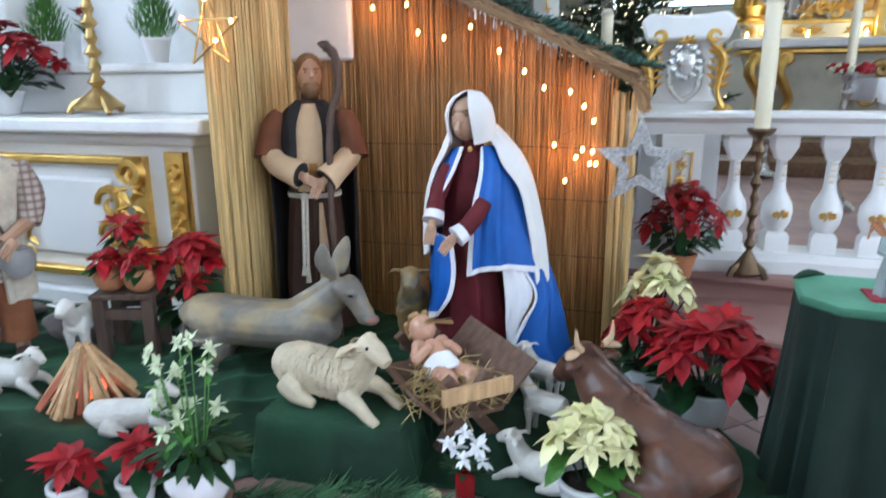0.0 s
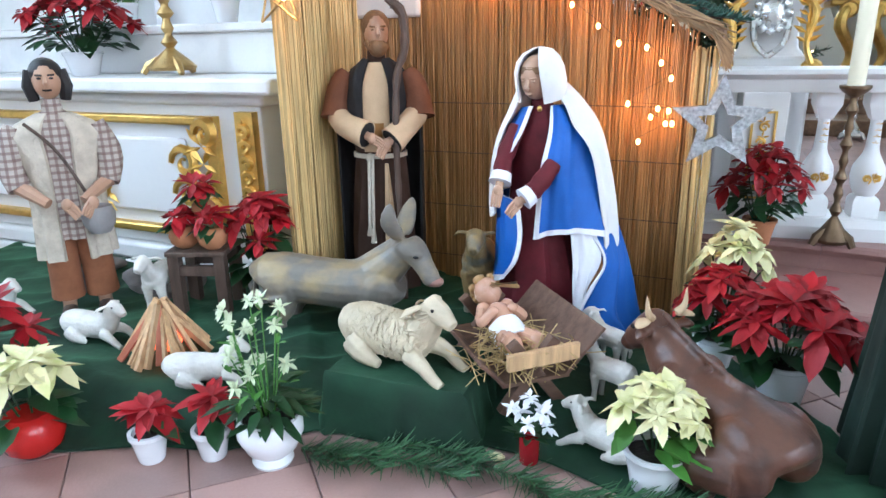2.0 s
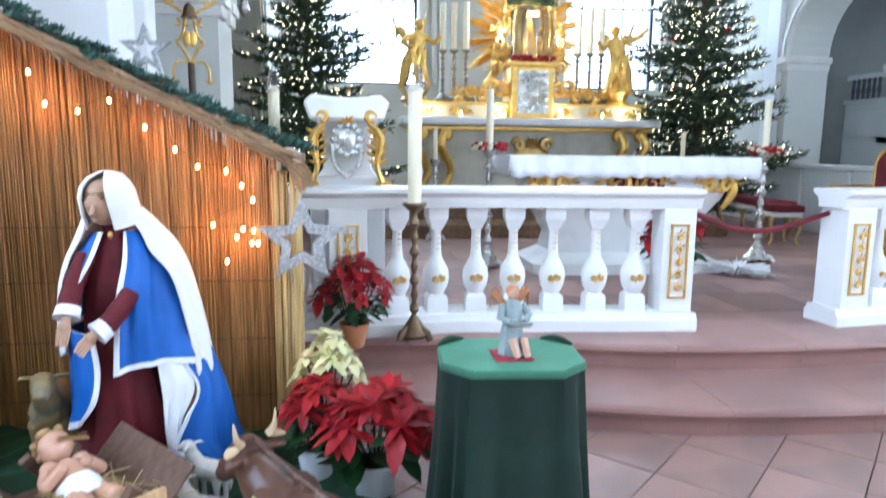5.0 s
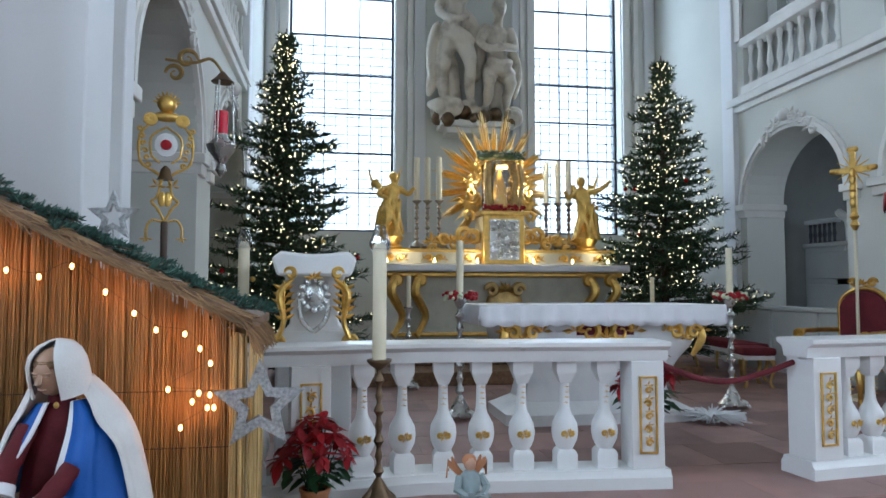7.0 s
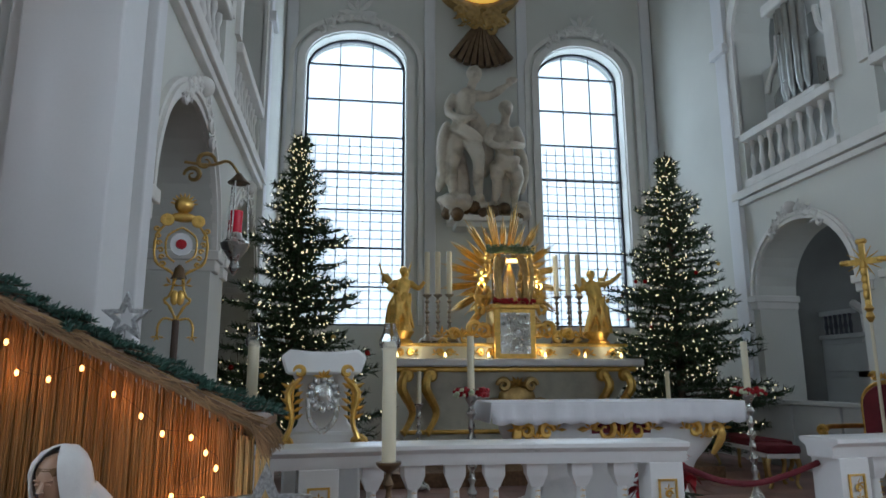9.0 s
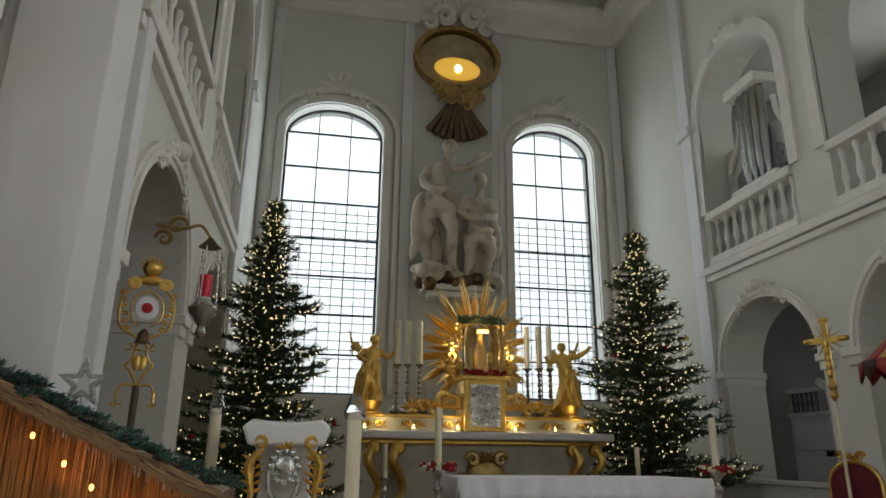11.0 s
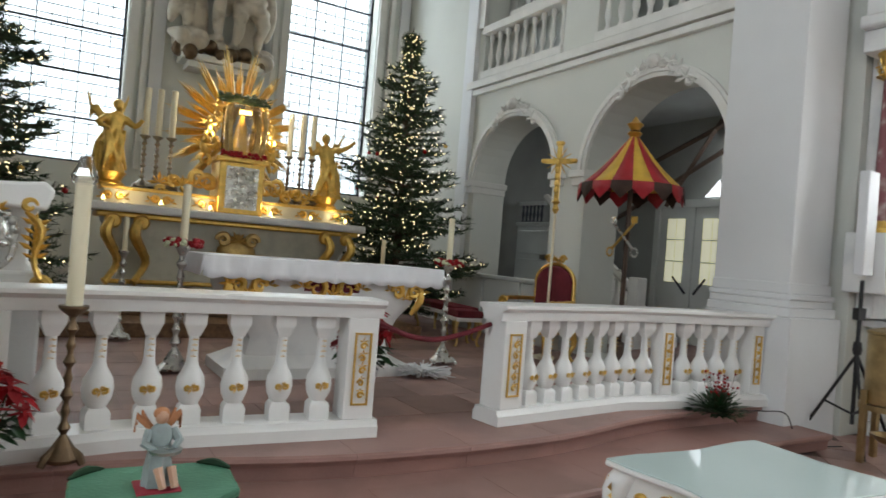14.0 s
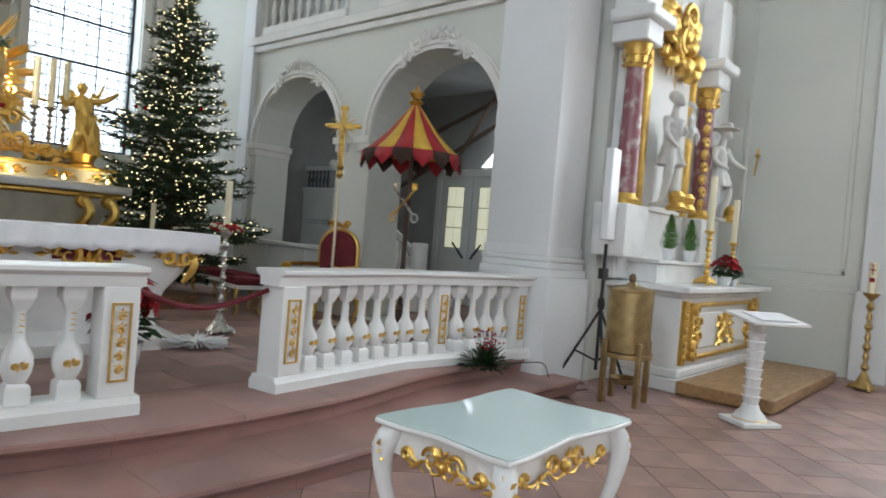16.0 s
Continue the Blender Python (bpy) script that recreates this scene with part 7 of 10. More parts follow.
tube(cb, spline([(5.9, 4.1, 0.33), (6.3, 3.98, 0.34), (6.6, 3.95, 0.33), (6.85, 3.87, 0.30), (7.0, 3.8, 0.02), (7.4, 3.6, 0.015)], 30), 0.006, 5)
tagged(part("cable", cb, BLACK), "thin black cable lying over the step", "cable")

# small white twisted lectern with an open book
le = empty("book_stand", "white twisted book stand with a sloping desk", "lectern", at=(7.62, 1.9, 0), rz=-35)
part("foot", bx(-0.22, -0.2, 0.0, 0.22, 0.2, 0.05), WHITE, le, bevel=0.012)
bm = bmesh.new()
lathe(bm, [(0.17, 0.05), (0.15, 0.09), (0.09, 0.16), (0.08, 0.2)], 20)
part("base", bm, WHITE, le)
bm = bmesh.new()
lathe(bm, [(0.165, 0.055), (0.17, 0.06), (0.155, 0.07)], 20)
part("gilt_ring", bm, GOLD, le, "gilded ring")
for k in range(9):
    bm = bmesh.new()
    z = 0.2 + 0.092 * k
    lathe(bm, [(0.068, z), (0.085, z + 0.075), (0.092, z + 0.085), (0.06, z + 0.092)], 20, m=pose(0, 0, 0))
    part("shaft_segment", bm, WHITE, le)
desk = part("desk", bx(-0.33, -0.2, 1.06, 0.33, 0.24, 1.09, Matrix.Translation((0, 0, 0)) @ pose(0, 0, 0, 0, 0, 0)), WHITE, le, bevel=0.008)
desk.matrix_basis = pose(0, 0, 0, 0, 0, 0) @ pose(0, 0.02, 0.02, 9, 0, 0)
bk2 = empty("open_book", "open white book lying on the book stand", "book", at=(7.62, 1.9, 0), rz=-35)
for s_ in (-1, 1):
    pg = part("page_block", bx(-0.0, -0.15, 1.092, 0.2, 0.16, 1.108), LINEN, bk2, bevel=0.006)
    pg.matrix_basis = pose(0, 0.02, 0.02, 9, 0, 0) @ Matrix.Diagonal((s_, 1, 1, 1))

# paschal candle
pc = candlestick("paschal_candle_stand", "tall ornate gilded stand with a thick paschal candle", (11.2, 1.45, 0), 1.35, OLDGOLD, 0.42, 0.055, 0.16, 0.1)
bm = bmesh.new()
box(bm, -0.058, -0.03, 1.5, -0.052, 0.03, 1.56), box(bm, -0.058, -0.035, 1.66, -0.052, 0.035, 1.675), box(bm, -0.058, -0.008, 1.6, -0.052, 0.008, 1.75)
part("wax_ornament", bm, BRACT_RED, pc, "red wax ornament")

# white rococo table with a glass top
tb = empty("rococo_table", "white and gilded rococo table with a glass top", "table", at=(3.21, 1.82, 0))
def table_outline(w, d, k=1.0):
    pts = []
    n = 14
    def side(a, b, nrm, bulge):
        out = []
        for i in range(n):
            t = i / n
            p = Vector(a).lerp(Vector(b), t)
            o = bulge * (0.5 * (1 - math.cos(2 * math.pi * t)) * 0.6 + 0.4 * math.sin(3 * math.pi * t) ** 2 * (1 if 0.33 < t < 0.67 else -0.6))
            out.append((p.x + nrm[0] * o, p.y + nrm[1] * o))
        return out
    A, B, C, D = (-w, -d), (w, -d), (w, d), (-w, d)
    for a, b, nn, bl in ((A, B, (0, -1), -0.035), (B, C, (1, 0), -0.03), (C, D, (0, 1), -0.035), (D, A, (-1, 0), -0.03)):
        pts += side(a, b, nn, bl)
    return [(x * k, y * k) for x, y in pts]


bm = bmesh.new()
slab(bm, table_outline(0.56, 0.39), 0.715, 0.742)
part("tabletop", bm, WHITE, tb, bevel=0.01)
bm = bmesh.new()
slab(bm, table_outline(0.555, 0.385), 0.742, 0.75)
TABLE_GLASS = mat("green_tinted_glass_top", (0.60, 0.72, 0.71), 0.05, scale=2, vary=0.02, bump=0)
part("glass_top", bm, TABLE_GLASS, tb, "polished pale glass sheet", bevel=0.003)
bm = bmesh.new()
slab(bm, table_outline(0.49, 0.32), 0.58, 0.716)
part("apron", bm, WHITE, tb)
for sx in (-1, 1):
    for sy in (-1, 1):
        bm = bmesh.new()
        x, y = sx * 0.49, sy * 0.32
        tube(bm, spline([(x * 0.97, y * 0.97, 0.71), (x * 1.07, y * 1.1, 0.6), (x * 1.03, y * 1.04, 0.4), (x * 0.9, y * 0.86, 0.14), (x * 0.96, y * 0.95, 0.03), (x * 1.02, y * 1.03, 0.0)], 16), [0.05, 0.055, 0.058, 0.056, 0.05, 0.044, 0.038, 0.033, 0.03, 0.027, 0.025, 0.023, 0.022, 0.024, 0.028, 0.026], 10)
        lg = part("leg", bm, WHITE, tb)
        bm = bmesh.new()
        leafy(bm, (0, -0.06, 0.6), 0.09, pose(x, y, 0, 0, 0, math.degrees(math.atan2(x * 1, -y))), n=5)
        scroll(bm, (0, -0.055, 0.55), 0.035, pose(x, y, 0, 0, 0, math.degrees(math.atan2(x, -y))), thick=0.014)
        part("gilt_mount", bm, GOLD, lg, "gilded leaf mount")
for rz, half, off in ((0, 0.4, 0.33), (180, 0.4, 0.33), (90, 0.25, 0.5), (-90, 0.25, 0.5)):
    m = pose(0, 0, 0, 0, 0, rz)
    bm = bmesh.new()
    for s_ in (-1, 1):
        pts = [(s_ * half, -off, 0.6), (s_ * half * 0.7, -off, 0.565), (s_ * half * 0.4, -off, 0.6), (s_ * half * 0.2, -off, 0.555), (0, -off, 0.57)]
        tube(bm, [m @ p for p in spline(pts, 20)], [0.009 + 0.004 * math.sin(k * 1.9) for k in range(20)], 6)
        scroll(bm, (s_ * half * 0.28, -off, 0.62), 0.05, m, flip=s_, thick=0.009)
        leafy(bm, (s_ * half * 0.55, -off, 0.57), 0.06, m, n=4, spread=220)
        scroll(bm, (s_ * half * 0.86, -off, 0.6), 0.03, m, flip=-s_, thick=0.011)
    leafy(bm, (0, -off, 0.64), 0.07, m, n=5)
    blob(bm, m @ Vector((0, -off, 0.6)), 0.03)
    part("apron_carving", bm, GOLD, tb, "gilded carved apron scrolls")

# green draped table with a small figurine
# One velvet cover: sides darkened for shade, top lightened for light from above.
VELVET_SHADED = mat("shaded_green_velvet", (0.0035, 0.020, 0.011), 0.85, scale=3, vary=0.3, bump=0.25, fine=25, sheen=0.06)
gt = empty("draped_table", "small table covered in dark green velvet to the floor", "table", at=(0.76, 2.46, 0), rz=-4)
rnd = random.Random(6)
loops = []
def octo(w, d, c):
    return [(-w + c, -d), (w - c, -d), (w, -d + c), (w, d - c), (w - c, d), (-w + c, d), (-w, d - c), (-w, -d + c)]
def ring_at(w, d, c, z, amp, k):
    pts = octo(w, d, c)
    out = []
    per = 12
    for i in range(8):
        a, b = Vector(pts[i]), Vector(pts[(i + 1) % 8])
        for j in range(per):
            p = a.lerp(b, j / per)
            nrm = Vector((b.y - a.y, a.x - b.x)).normalized()
            u = (i * per + j)
            o = amp * (math.sin(u * 0.9 + 1.3 * math.sin(u * 0.21)) * 0.7 + 0.5 * math.sin(u * 0.37 + 2))
            out.append(Vector((p.x + nrm.x * o, p.y + nrm.y * o, z)))
    return out
for z, g, amp in ((0.0, 0.045, 0.036), (0.2, 0.03, 0.030), (0.45, 0.014, 0.020), (0.66, 0.004, 0.008), (0.725, 0.002, 0.001)):
    loops.append(ring_at(0.262 + g, 0.205 + g, 0.1, z, amp, 0))
bm = bmesh.new()
rings(bm, loops)
part("drape", bm, VELVET_SHADED, gt, "hanging green velvet, shade darkened into its colour")
bm = bmesh.new()
slab(bm, octo(0.27, 0.212, 0.105), 0.722, 0.752)
# Light and sheen on the top are painted into this paler green.
part("covered_top", bm, mat("lit_green_velvet", (0.05, 0.17, 0.10), 0.7, scale=4, vary=0.2, bump=0.2, sheen=0.55), gt, "green velvet table top, light painted into its colour", bevel=0.01)
for s_ in (-1, 1):
    bm = bmesh.new()
    tube(bm, spline([(s_ * 0.16, 0.2, 0.752), (s_ * 0.22, 0.16, 0.762), (s_ * 0.268, 0.1, 0.756)], 8), [0.006, 0.01, 0.014, 0.016, 0.014, 0.012, 0.008, 0.004], 6)
    part("fold", bm, VELVET, gt)
fg = bmesh.new()
robe(fg, [(0, 0, 0.0, 0.042, 0.036), (0, 0, 0.06, 0.04, 0.034), (0, 0, 0.12, 0.03, 0.026), (0, 0, 0.15, 0.038, 0.028), (0, 0, 0.175, 0.03, 0.022), (0, 0, 0.19, 0.012, 0.012)], 7, 0.1, mi=0)
blob(fg, (0, 0, 0.208), (0.02, 0.021, 0.025), mi=1)
blob(fg, (0, 0.006, 0.217), (0.024, 0.022, 0.02), mi=2)
for s_ in (-1, 1):
    tube(fg, [(s_ * 0.035, 0, 0.17), (s_ * 0.05, -0.02, 0.135), (s_ * 0.025, -0.05, 0.12)], [0.013, 0.014, 0.01], 6, mi=0)
    for k in range(4):
        tube(fg, [(s_ * 0.015, 0.02, 0.16), (s_ * (0.04 + 0.008 * k), 0.032, 0.19 + 0.006 * k), (s_ * (0.05 + 0.006 * k), 0.034, 0.225 - 0.022 * k)], [0.01, 0.012, 0.003], 5, mi=2)
lathe(fg, [(0.02, 0.108), (0.045, 0.115), (0.048, 0.125), (0.03, 0.124)], 14, (0, -0.055, 0), mi=3)
tube(fg, [(0.03, -0.03, 0.06), (0.035, -0.06, 0.005)], [0.015, 0.012], 6, mi=1)
tube(fg, [(-0.01, -0.03, 0.06), (0.0, -0.06, 0.005)], [0.015, 0.012], 6, mi=1)
ROBE_GREY = mat("grey_blue_paint", (0.30, 0.36, 0.36), 0.5, scale=20, vary=0.15)
fo = tagged(part("figurine", fg, [ROBE_GREY, SKIN, TERRA, SILVER]), "small painted winged figurine holding a dish", "figurine")
fo.matrix_world = pose(0.76, 2.43, 0.760, 0, 0, 8) @ Matrix.Diagonal((1.12, 1.12, 1.12, 1))
tagged(part("red_mat", bx(0.69, 2.36, 0.752, 0.83, 2.5, 0.758), mat("red_felt", (0.35, 0.03, 0.05), 0.9, scale=20, vary=0.15)), "small dark red mat on the green table", "mat")

# ---- crib: green cloth over the floor ----
def edge_y(x):
    pts = [(-4.6, 0.75), (-3.2, 1.12), (-2.42, 1.36), (-1.66, 1.66), (-1.4, 1.90), (-0.74, 2.05), (0.0, 1.92), (0.45, 1.98), (0.62, 2.25)]
    for (x0, y0), (x1, y1) in zip(pts, pts[1:]):
        if x <= x1:
            return y0 + (y1 - y0) * max(0, x - x0) / (x1 - x0)
    return pts[-1][1]


def cloth_z(x, y):
    e = y - edge_y(x)
    h = 0.15 if x < -1.55 else 0.10 if x < -0.5 else 0.03
    h = 0.15 + (0.10 - 0.15) * min(1, max(0, (x + 1.75) / 0.3)) if x < -0.6 else 0.10 + (0.035 - 0.10) * min(1, max(0, (x + 0.6) / 0.35))
    k = min(1.0, max(0.0, e / 0.28))
    k = k * k * (3 - 2 * k)
    fold = 0.026 * (1 - abs(math.sin(x * 6.5 + 2.2 * math.sin(y * 3.1 + x)))) ** 2 + 0.020 * (1 - abs(math.sin((x * 0.6 - y) * 9 + 2 * math.sin(x * 4)))) ** 2 + 0.02 * noise.noise((x * 5, y * 5, 0)) - 0.012
    return 0.012 + h * k + fold * (0.35 + 0.65 * k) * min(1, max(0.25, e / 0.06)) * 0.8


bm = bmesh.new()
NX, NY = 260, 90
grid = []
for i in range(NX + 1):
    x = -4.5 + 5.1 * i / NX
    e, b = edge_y(x) + 0.02 * math.sin(x * 9), 3.55 if x < -0.3 else 3.55 - (x + 0.3) * 1.35
    grid.append([bm.verts.new((x, e + (b - e) * (j / NY) ** 1.3, cloth_z(x, e + (b - e) * (j / NY) ** 1.3) if j else 0.006)) for j in range(NY + 1)])
for i in range(NX):
    for j in range(NY):
        bm.faces.new((grid[i][j], grid[i + 1][j], grid[i + 1][j + 1], grid[i][j + 1]))
gc = tagged(part("ground_cloth", bm, VELVET), "dark green velvet cloth spread over the crib floor", "cloth")
so = gc.modifiers.new("thick", "SOLIDIFY")
so.thickness, so.offset = 0.006, -1


def on_cloth(x, y):
    return cloth_z(x, y) + 0.002


# covered block for the lying sheep
cb2 = bmesh.new()
loops = []
for z, g in ((0.0, 0.055), (0.06, 0.035), (0.15, 0.015), (0.205, 0.004), (0.22, -0.012)):
    loop = []
    per = 22
    cs = [(-0.29, -0.19), (0.29, -0.19), (0.29, 0.2), (-0.29, 0.2)]
    for i in range(4):
        a, b = Vector(cs[i]), Vector(cs[(i + 1) % 4])
        nrm = Vector((b.y - a.y, a.x - b.x)).normalized()
        for j in range(per):
            p = a.lerp(b, j / per)
            o = g + 0.016 * (0.22 - z) / 0.22 * math.sin((i * per + j) * 0.85 + math.sin(j * 0.5) * 2)
            c = 0.012 if j in (0,) else 0
            loop.append(Vector((p.x + nrm.x * o, p.y + nrm.y * o, z)))
    loops.append(loop)
rings(cb2, loops)
blk = tagged(part("covered_block", cb2, VELVET), "low block draped in dark green velvet", "pedestal")
blk.matrix_world = pose(-1.1, 2.16, 0.005, 0, 0, 3) @ Matrix.Diagonal((1.0, 1.0, 1.06, 1))

# ---- reed shed ----
def reed_mat(u0, u1, z0, z1, m, seed, step=0.0085, tall=None):
    """A mat of upright reeds in the x-z plane."""
    rnd = random.Random(seed)
    verts, faces = [], []
    u = u0
    while u < u1:
        r = rnd.uniform(0.0032, 0.0058)
        top = (tall(u) if tall else z1) + rnd.uniform(-0.02, 0.01)
        lean, dy = rnd.gauss(0, 0.006), rnd.uniform(-0.008, 0.008)
        i = len(verts)
        for z in (z0, (z0 + top) / 2, top):
            k = (z - z0) / max(0.01, top - z0)
            for a in (0, 1, 2, 3, 4):
                verts.append(m @ Vector((u + lean * k + r * math.cos(a * 1.2566), dy + r * math.sin(a * 1.2566) + 0.004 * math.sin(6 * k + u * 40), z)))
        for s in (0, 5):
            for a in range(5):
                faces.append((i + s + a, i + s + (a + 1) % 5, i + s + 5 + (a + 1) % 5, i + s + 5 + a))
        u += step * rnd.uniform(0.75, 1.2)
    return verts, faces


def mesh_part(name, data, material, parent, label="", kind=""):
    me = bpy.data.meshes.new(name)
    me.from_pydata([tuple(v) for v in data[0]], [], data[1])
    me.materials.append(material)
    ob = new(name, me)
    ob.parent = parent
    return tagged(ob, label, kind=kind)


def roof_z(x):
    return 1.41 + (-0.05 - x) * 0.475


shed = empty("crib_shed", "open reed-matting crib shed with a sloping reed roof", "shed")
mesh_part("reed_wall", reed_mat(-2.02, -0.2, 0.02, 1.4, pose(0, 3.46, 0), 1, tall=lambda u: roof_z(u) - 0.02, step=0.0068), REED, shed, "brown upright reed matting", "stuff")
part("backing_board", bx(-2.04, 3.475, 0.0, -0.16, 3.49, 1.38), REED, shed)
bm = bmesh.new()
prism(bm, [(-2.04, 1.38), (-0.16, 1.38), (-2.04, 2.3)], 3.475, 3.49)
part("backing_board", bm, REED, shed)
LWALL = Matrix(((0, -1, 0, -2.0), (1, 0, 0, 0), (0, 0, 1, 0), (0, 0, 0, 1)))
mesh_part("side_reed_wall", reed_mat(2.72, 3.46, 0.02, 2.25, LWALL, 2, 0.0066), REED_PALE, shed, "pale upright reed matting", "stuff")
mesh_part("side_reed_edge", reed_mat(-2.03, -1.985, 0.02, 2.25, pose(0, 2.71, 0), 3, 0.005), REED_PALE, shed, kind="stuff")
part("side_board", bx(-2.035, 2.72, 0.0, -2.015, 3.47, 2.25), REED_PALE, shed)
mesh_part("end_bundle", reed_mat(-0.22, -0.13, 0.02, 1.4, pose(0, 3.43, 0), 4, 0.0065), REED_PALE, shed, "pale reed bundle at the corner", "stuff")
ENDW = Matrix(((0, 1, 0, -0.13), (1, 0, 0, 0), (0, 0, 1, 0), (0, 0, 0, 1)))
mesh_part("end_reed_wall", reed_mat(3.42, 3.9, 0.02, 1.39, ENDW, 5), REED_PALE, shed, kind="stuff")
for z in (0.25, 0.55, 0.85, 1.12):
    bm = bmesh.new()
    tube(bm, [(-2.0, 3.448, z), (-1.1, 3.447, z + 0.004), (-0.2, 3.448, z)], 0.0022, 4)
    part("tie_wire", bm, WOOD_DARK, shed)
bm = bmesh.new()
prism(bm, [(x, roof_z(x) + o) for x, o in ((-2.3, 0), (-0.1, 0), (-0.1, 0.045), (-2.3, 0.045))], 3.22, 4.0)
part("roof_board", bm, WOOD_BROWN, shed)
rnd = random.Random(9)
bm = bmesh.new()
for k in range(420):
    x = rnd.uniform(-2.3, -0.14)
    y = rnd.uniform(3.2, 3.3)
    z = roof_z(x) + rnd.uniform(0.0, 0.05)
    tube(bm, [(x, y, z), (x + rnd.uniform(0.03, 0.14), y - rnd.uniform(0.0, 0.03), z - rnd.uniform(0.02, 0.09))], [0.004, 0.002], 4, caps=False)
for k in range(220):
    y = rnd.uniform(3.2, 4.0)
    z = roof_z(-0.03) + rnd.uniform(0.0, 0.03)
    tube(bm, [(-0.14, y, z + 0.05), (-0.09 + rnd.uniform(0, 0.04), y + rnd.gauss(0, 0.02), z - rnd.uniform(0.02, 0.12))], [0.004, 0.002], 4, caps=False)
EAVE = mat("weathered_eave_reed", (0.40, 0.25, 0.12), 0.7, scale=6, vary=0.25, bump=0.3, fine=40, island=0.4)
part("eave_fringe", bm, EAVE, shed, "ragged reed eave", kind="stuff")
bm = bmesh.new()
for k in range(5):
    z0 = 0.035 + 0.01 * k
    pts = [(x, 3.215 + 0.012 * k, roof_z(x) + 0.005 + 0.010 * k + 0.008 * math.sin(x * 9 + k)) for x in [-2.3 + 0.183 * j for j in range(13)]]
    tube(bm, pts, 0.012, 6)
part("eave_roll", bm, EAVE, shed, "rolled reed eave edge")


def sprigs(name, label, spots, needle_len, dens, seed, material=None, rise=0.3, spread=0.5, category="fir branch", droop=0.0):
    """Loose conifer branches: each spot is a start, an end and a width."""
    rnd = random.Random(seed)
    verts, faces = [], []
    wood = bmesh.new()
    for a, b, w in spots:
        a, b = Vector(a), Vector(b)
        d = (b - a)
        n = int(d.length * dens)
        tube(wood, [a, a.lerp(b, 0.5) + Vector((0, 0, 0.01)), b], [0.006, 0.005, 0.002], 5)
        side = d.cross(Vector((0, 0, 1))).normalized()
        for k in range(n):
            t = k / n
            p = a.lerp(b, t) + Vector((0, 0, 0.01))
            for s in (-1, 1):
                nd = (d.normalized() * rnd.uniform(0.4, 1.0) + side * s * rnd.uniform(0.2, 1.2) + Vector((0, 0, rnd.gauss(rise, spread) - droop))).normalized()
                ln = needle_len * rnd.uniform(0.6, 1.15) * (1 - 0.4 * t)
                ss = nd.cross(Vector((rnd.gauss(0, 1), rnd.gauss(0, 1), 1))).normalized() * 0.0022 * (1 + w)
                i = len(verts)
                verts += [p - ss, p + ss, p + nd * ln + ss * 0.3, p + nd * ln - ss * 0.3]
                faces.append((i, i + 1, i + 2, i + 3))
    ob = empty(name, label, category)
    part("twigs", wood, WOOD_DARK, ob)
    mesh_part("needles", (verts, faces), material or NEEDLE, ob, "green needles", "stuff")
    return ob


PINE = mat("blue_green_needles", (0.07, 0.16, 0.12), 0.55, scale=4, vary=0.25, bump=0, island=0.6)
spots = []
rnd = random.Random(21)
for k in range(60):
    x = -2.25 + 2.1 * k / 60
    y = rnd.uniform(3.25, 3.6)
    z = roof_z(x) + 0.05
    spots.append(((x, y, z), (x + rnd.uniform(0.05, 0.2), y + rnd.uniform(-0.12, 0.15), roof_z(x + 0.15) + rnd.uniform(0.05, 0.12)), 1.6))
sprigs("fir_garland", "fir twigs laid along the crib roof", spots, 0.05, 260, 5, PINE, 0.5)
spots = []
for k in range(11):
    x, y = -1.36 + 0.62 * k / 11, 1.72 + 0.022 * k
    spots.append(((x, y + rnd.uniform(-0.05, 0.05), 0.02), (x + rnd.uniform(0.1, 0.32), y + rnd.uniform(-0.12, 0.12), rnd.uniform(0.02, 0.07)), 0.6))
for k in range(9):
    x, y = -0.58 + 0.5 * k / 9, 1.9 + rnd.uniform(-0.06, 0.02)
    spots.append(((x, y, 0.02), (x + rnd.uniform(0.05, 0.3), y + rnd.uniform(-0.2, 0.05), rnd.uniform(0.02, 0.06)), 0.6))
for k in range(6):
    spots.append(((0.3 + rnd.uniform(0, 0.15), 1.95 + rnd.uniform(-0.1, 0.1), 0.02), (0.5 + rnd.uniform(0, 0.15), 1.95 + rnd.uniform(-0.15, 0.1), 0.05), 0.6))
sprigs("pine_branch", "long-needled pine branches laid on the stone floor", spots, 0.11, 200, 6, mat("pine_needles", (0.055, 0.15, 0.055), 0.5, scale=4, vary=0.25, bump=0, island=0.6), 0.2, 0.25)

# string of warm bulbs
BULBS = [(-1.47, 1.83), (-1.28, 1.84), (-1.22, 1.70), (-1.08, 1.67), (-0.94, 1.72), (-0.79, 1.60), (-0.66, 1.50), (-0.56, 1.42), (-0.43, 1.40), (-0.36, 1.33), (-0.31, 1.26), (-0.50, 1.14), (-0.36, 1.12), (-0.31, 1.11), (-0.39, 1.08), (-0.32, 1.05), (-0.29, 1.05), (-0.44, 0.96)]
ls = empty("light_string", "string of glowing warm bulbs under the crib eave", "lights")
bm = bmesh.new()
tube(bm, spline([(x, 3.40, z + 0.02) for x, z in BULBS], 70), 0.0011, 4)
part("wire", bm, WOOD_DARK, ls)
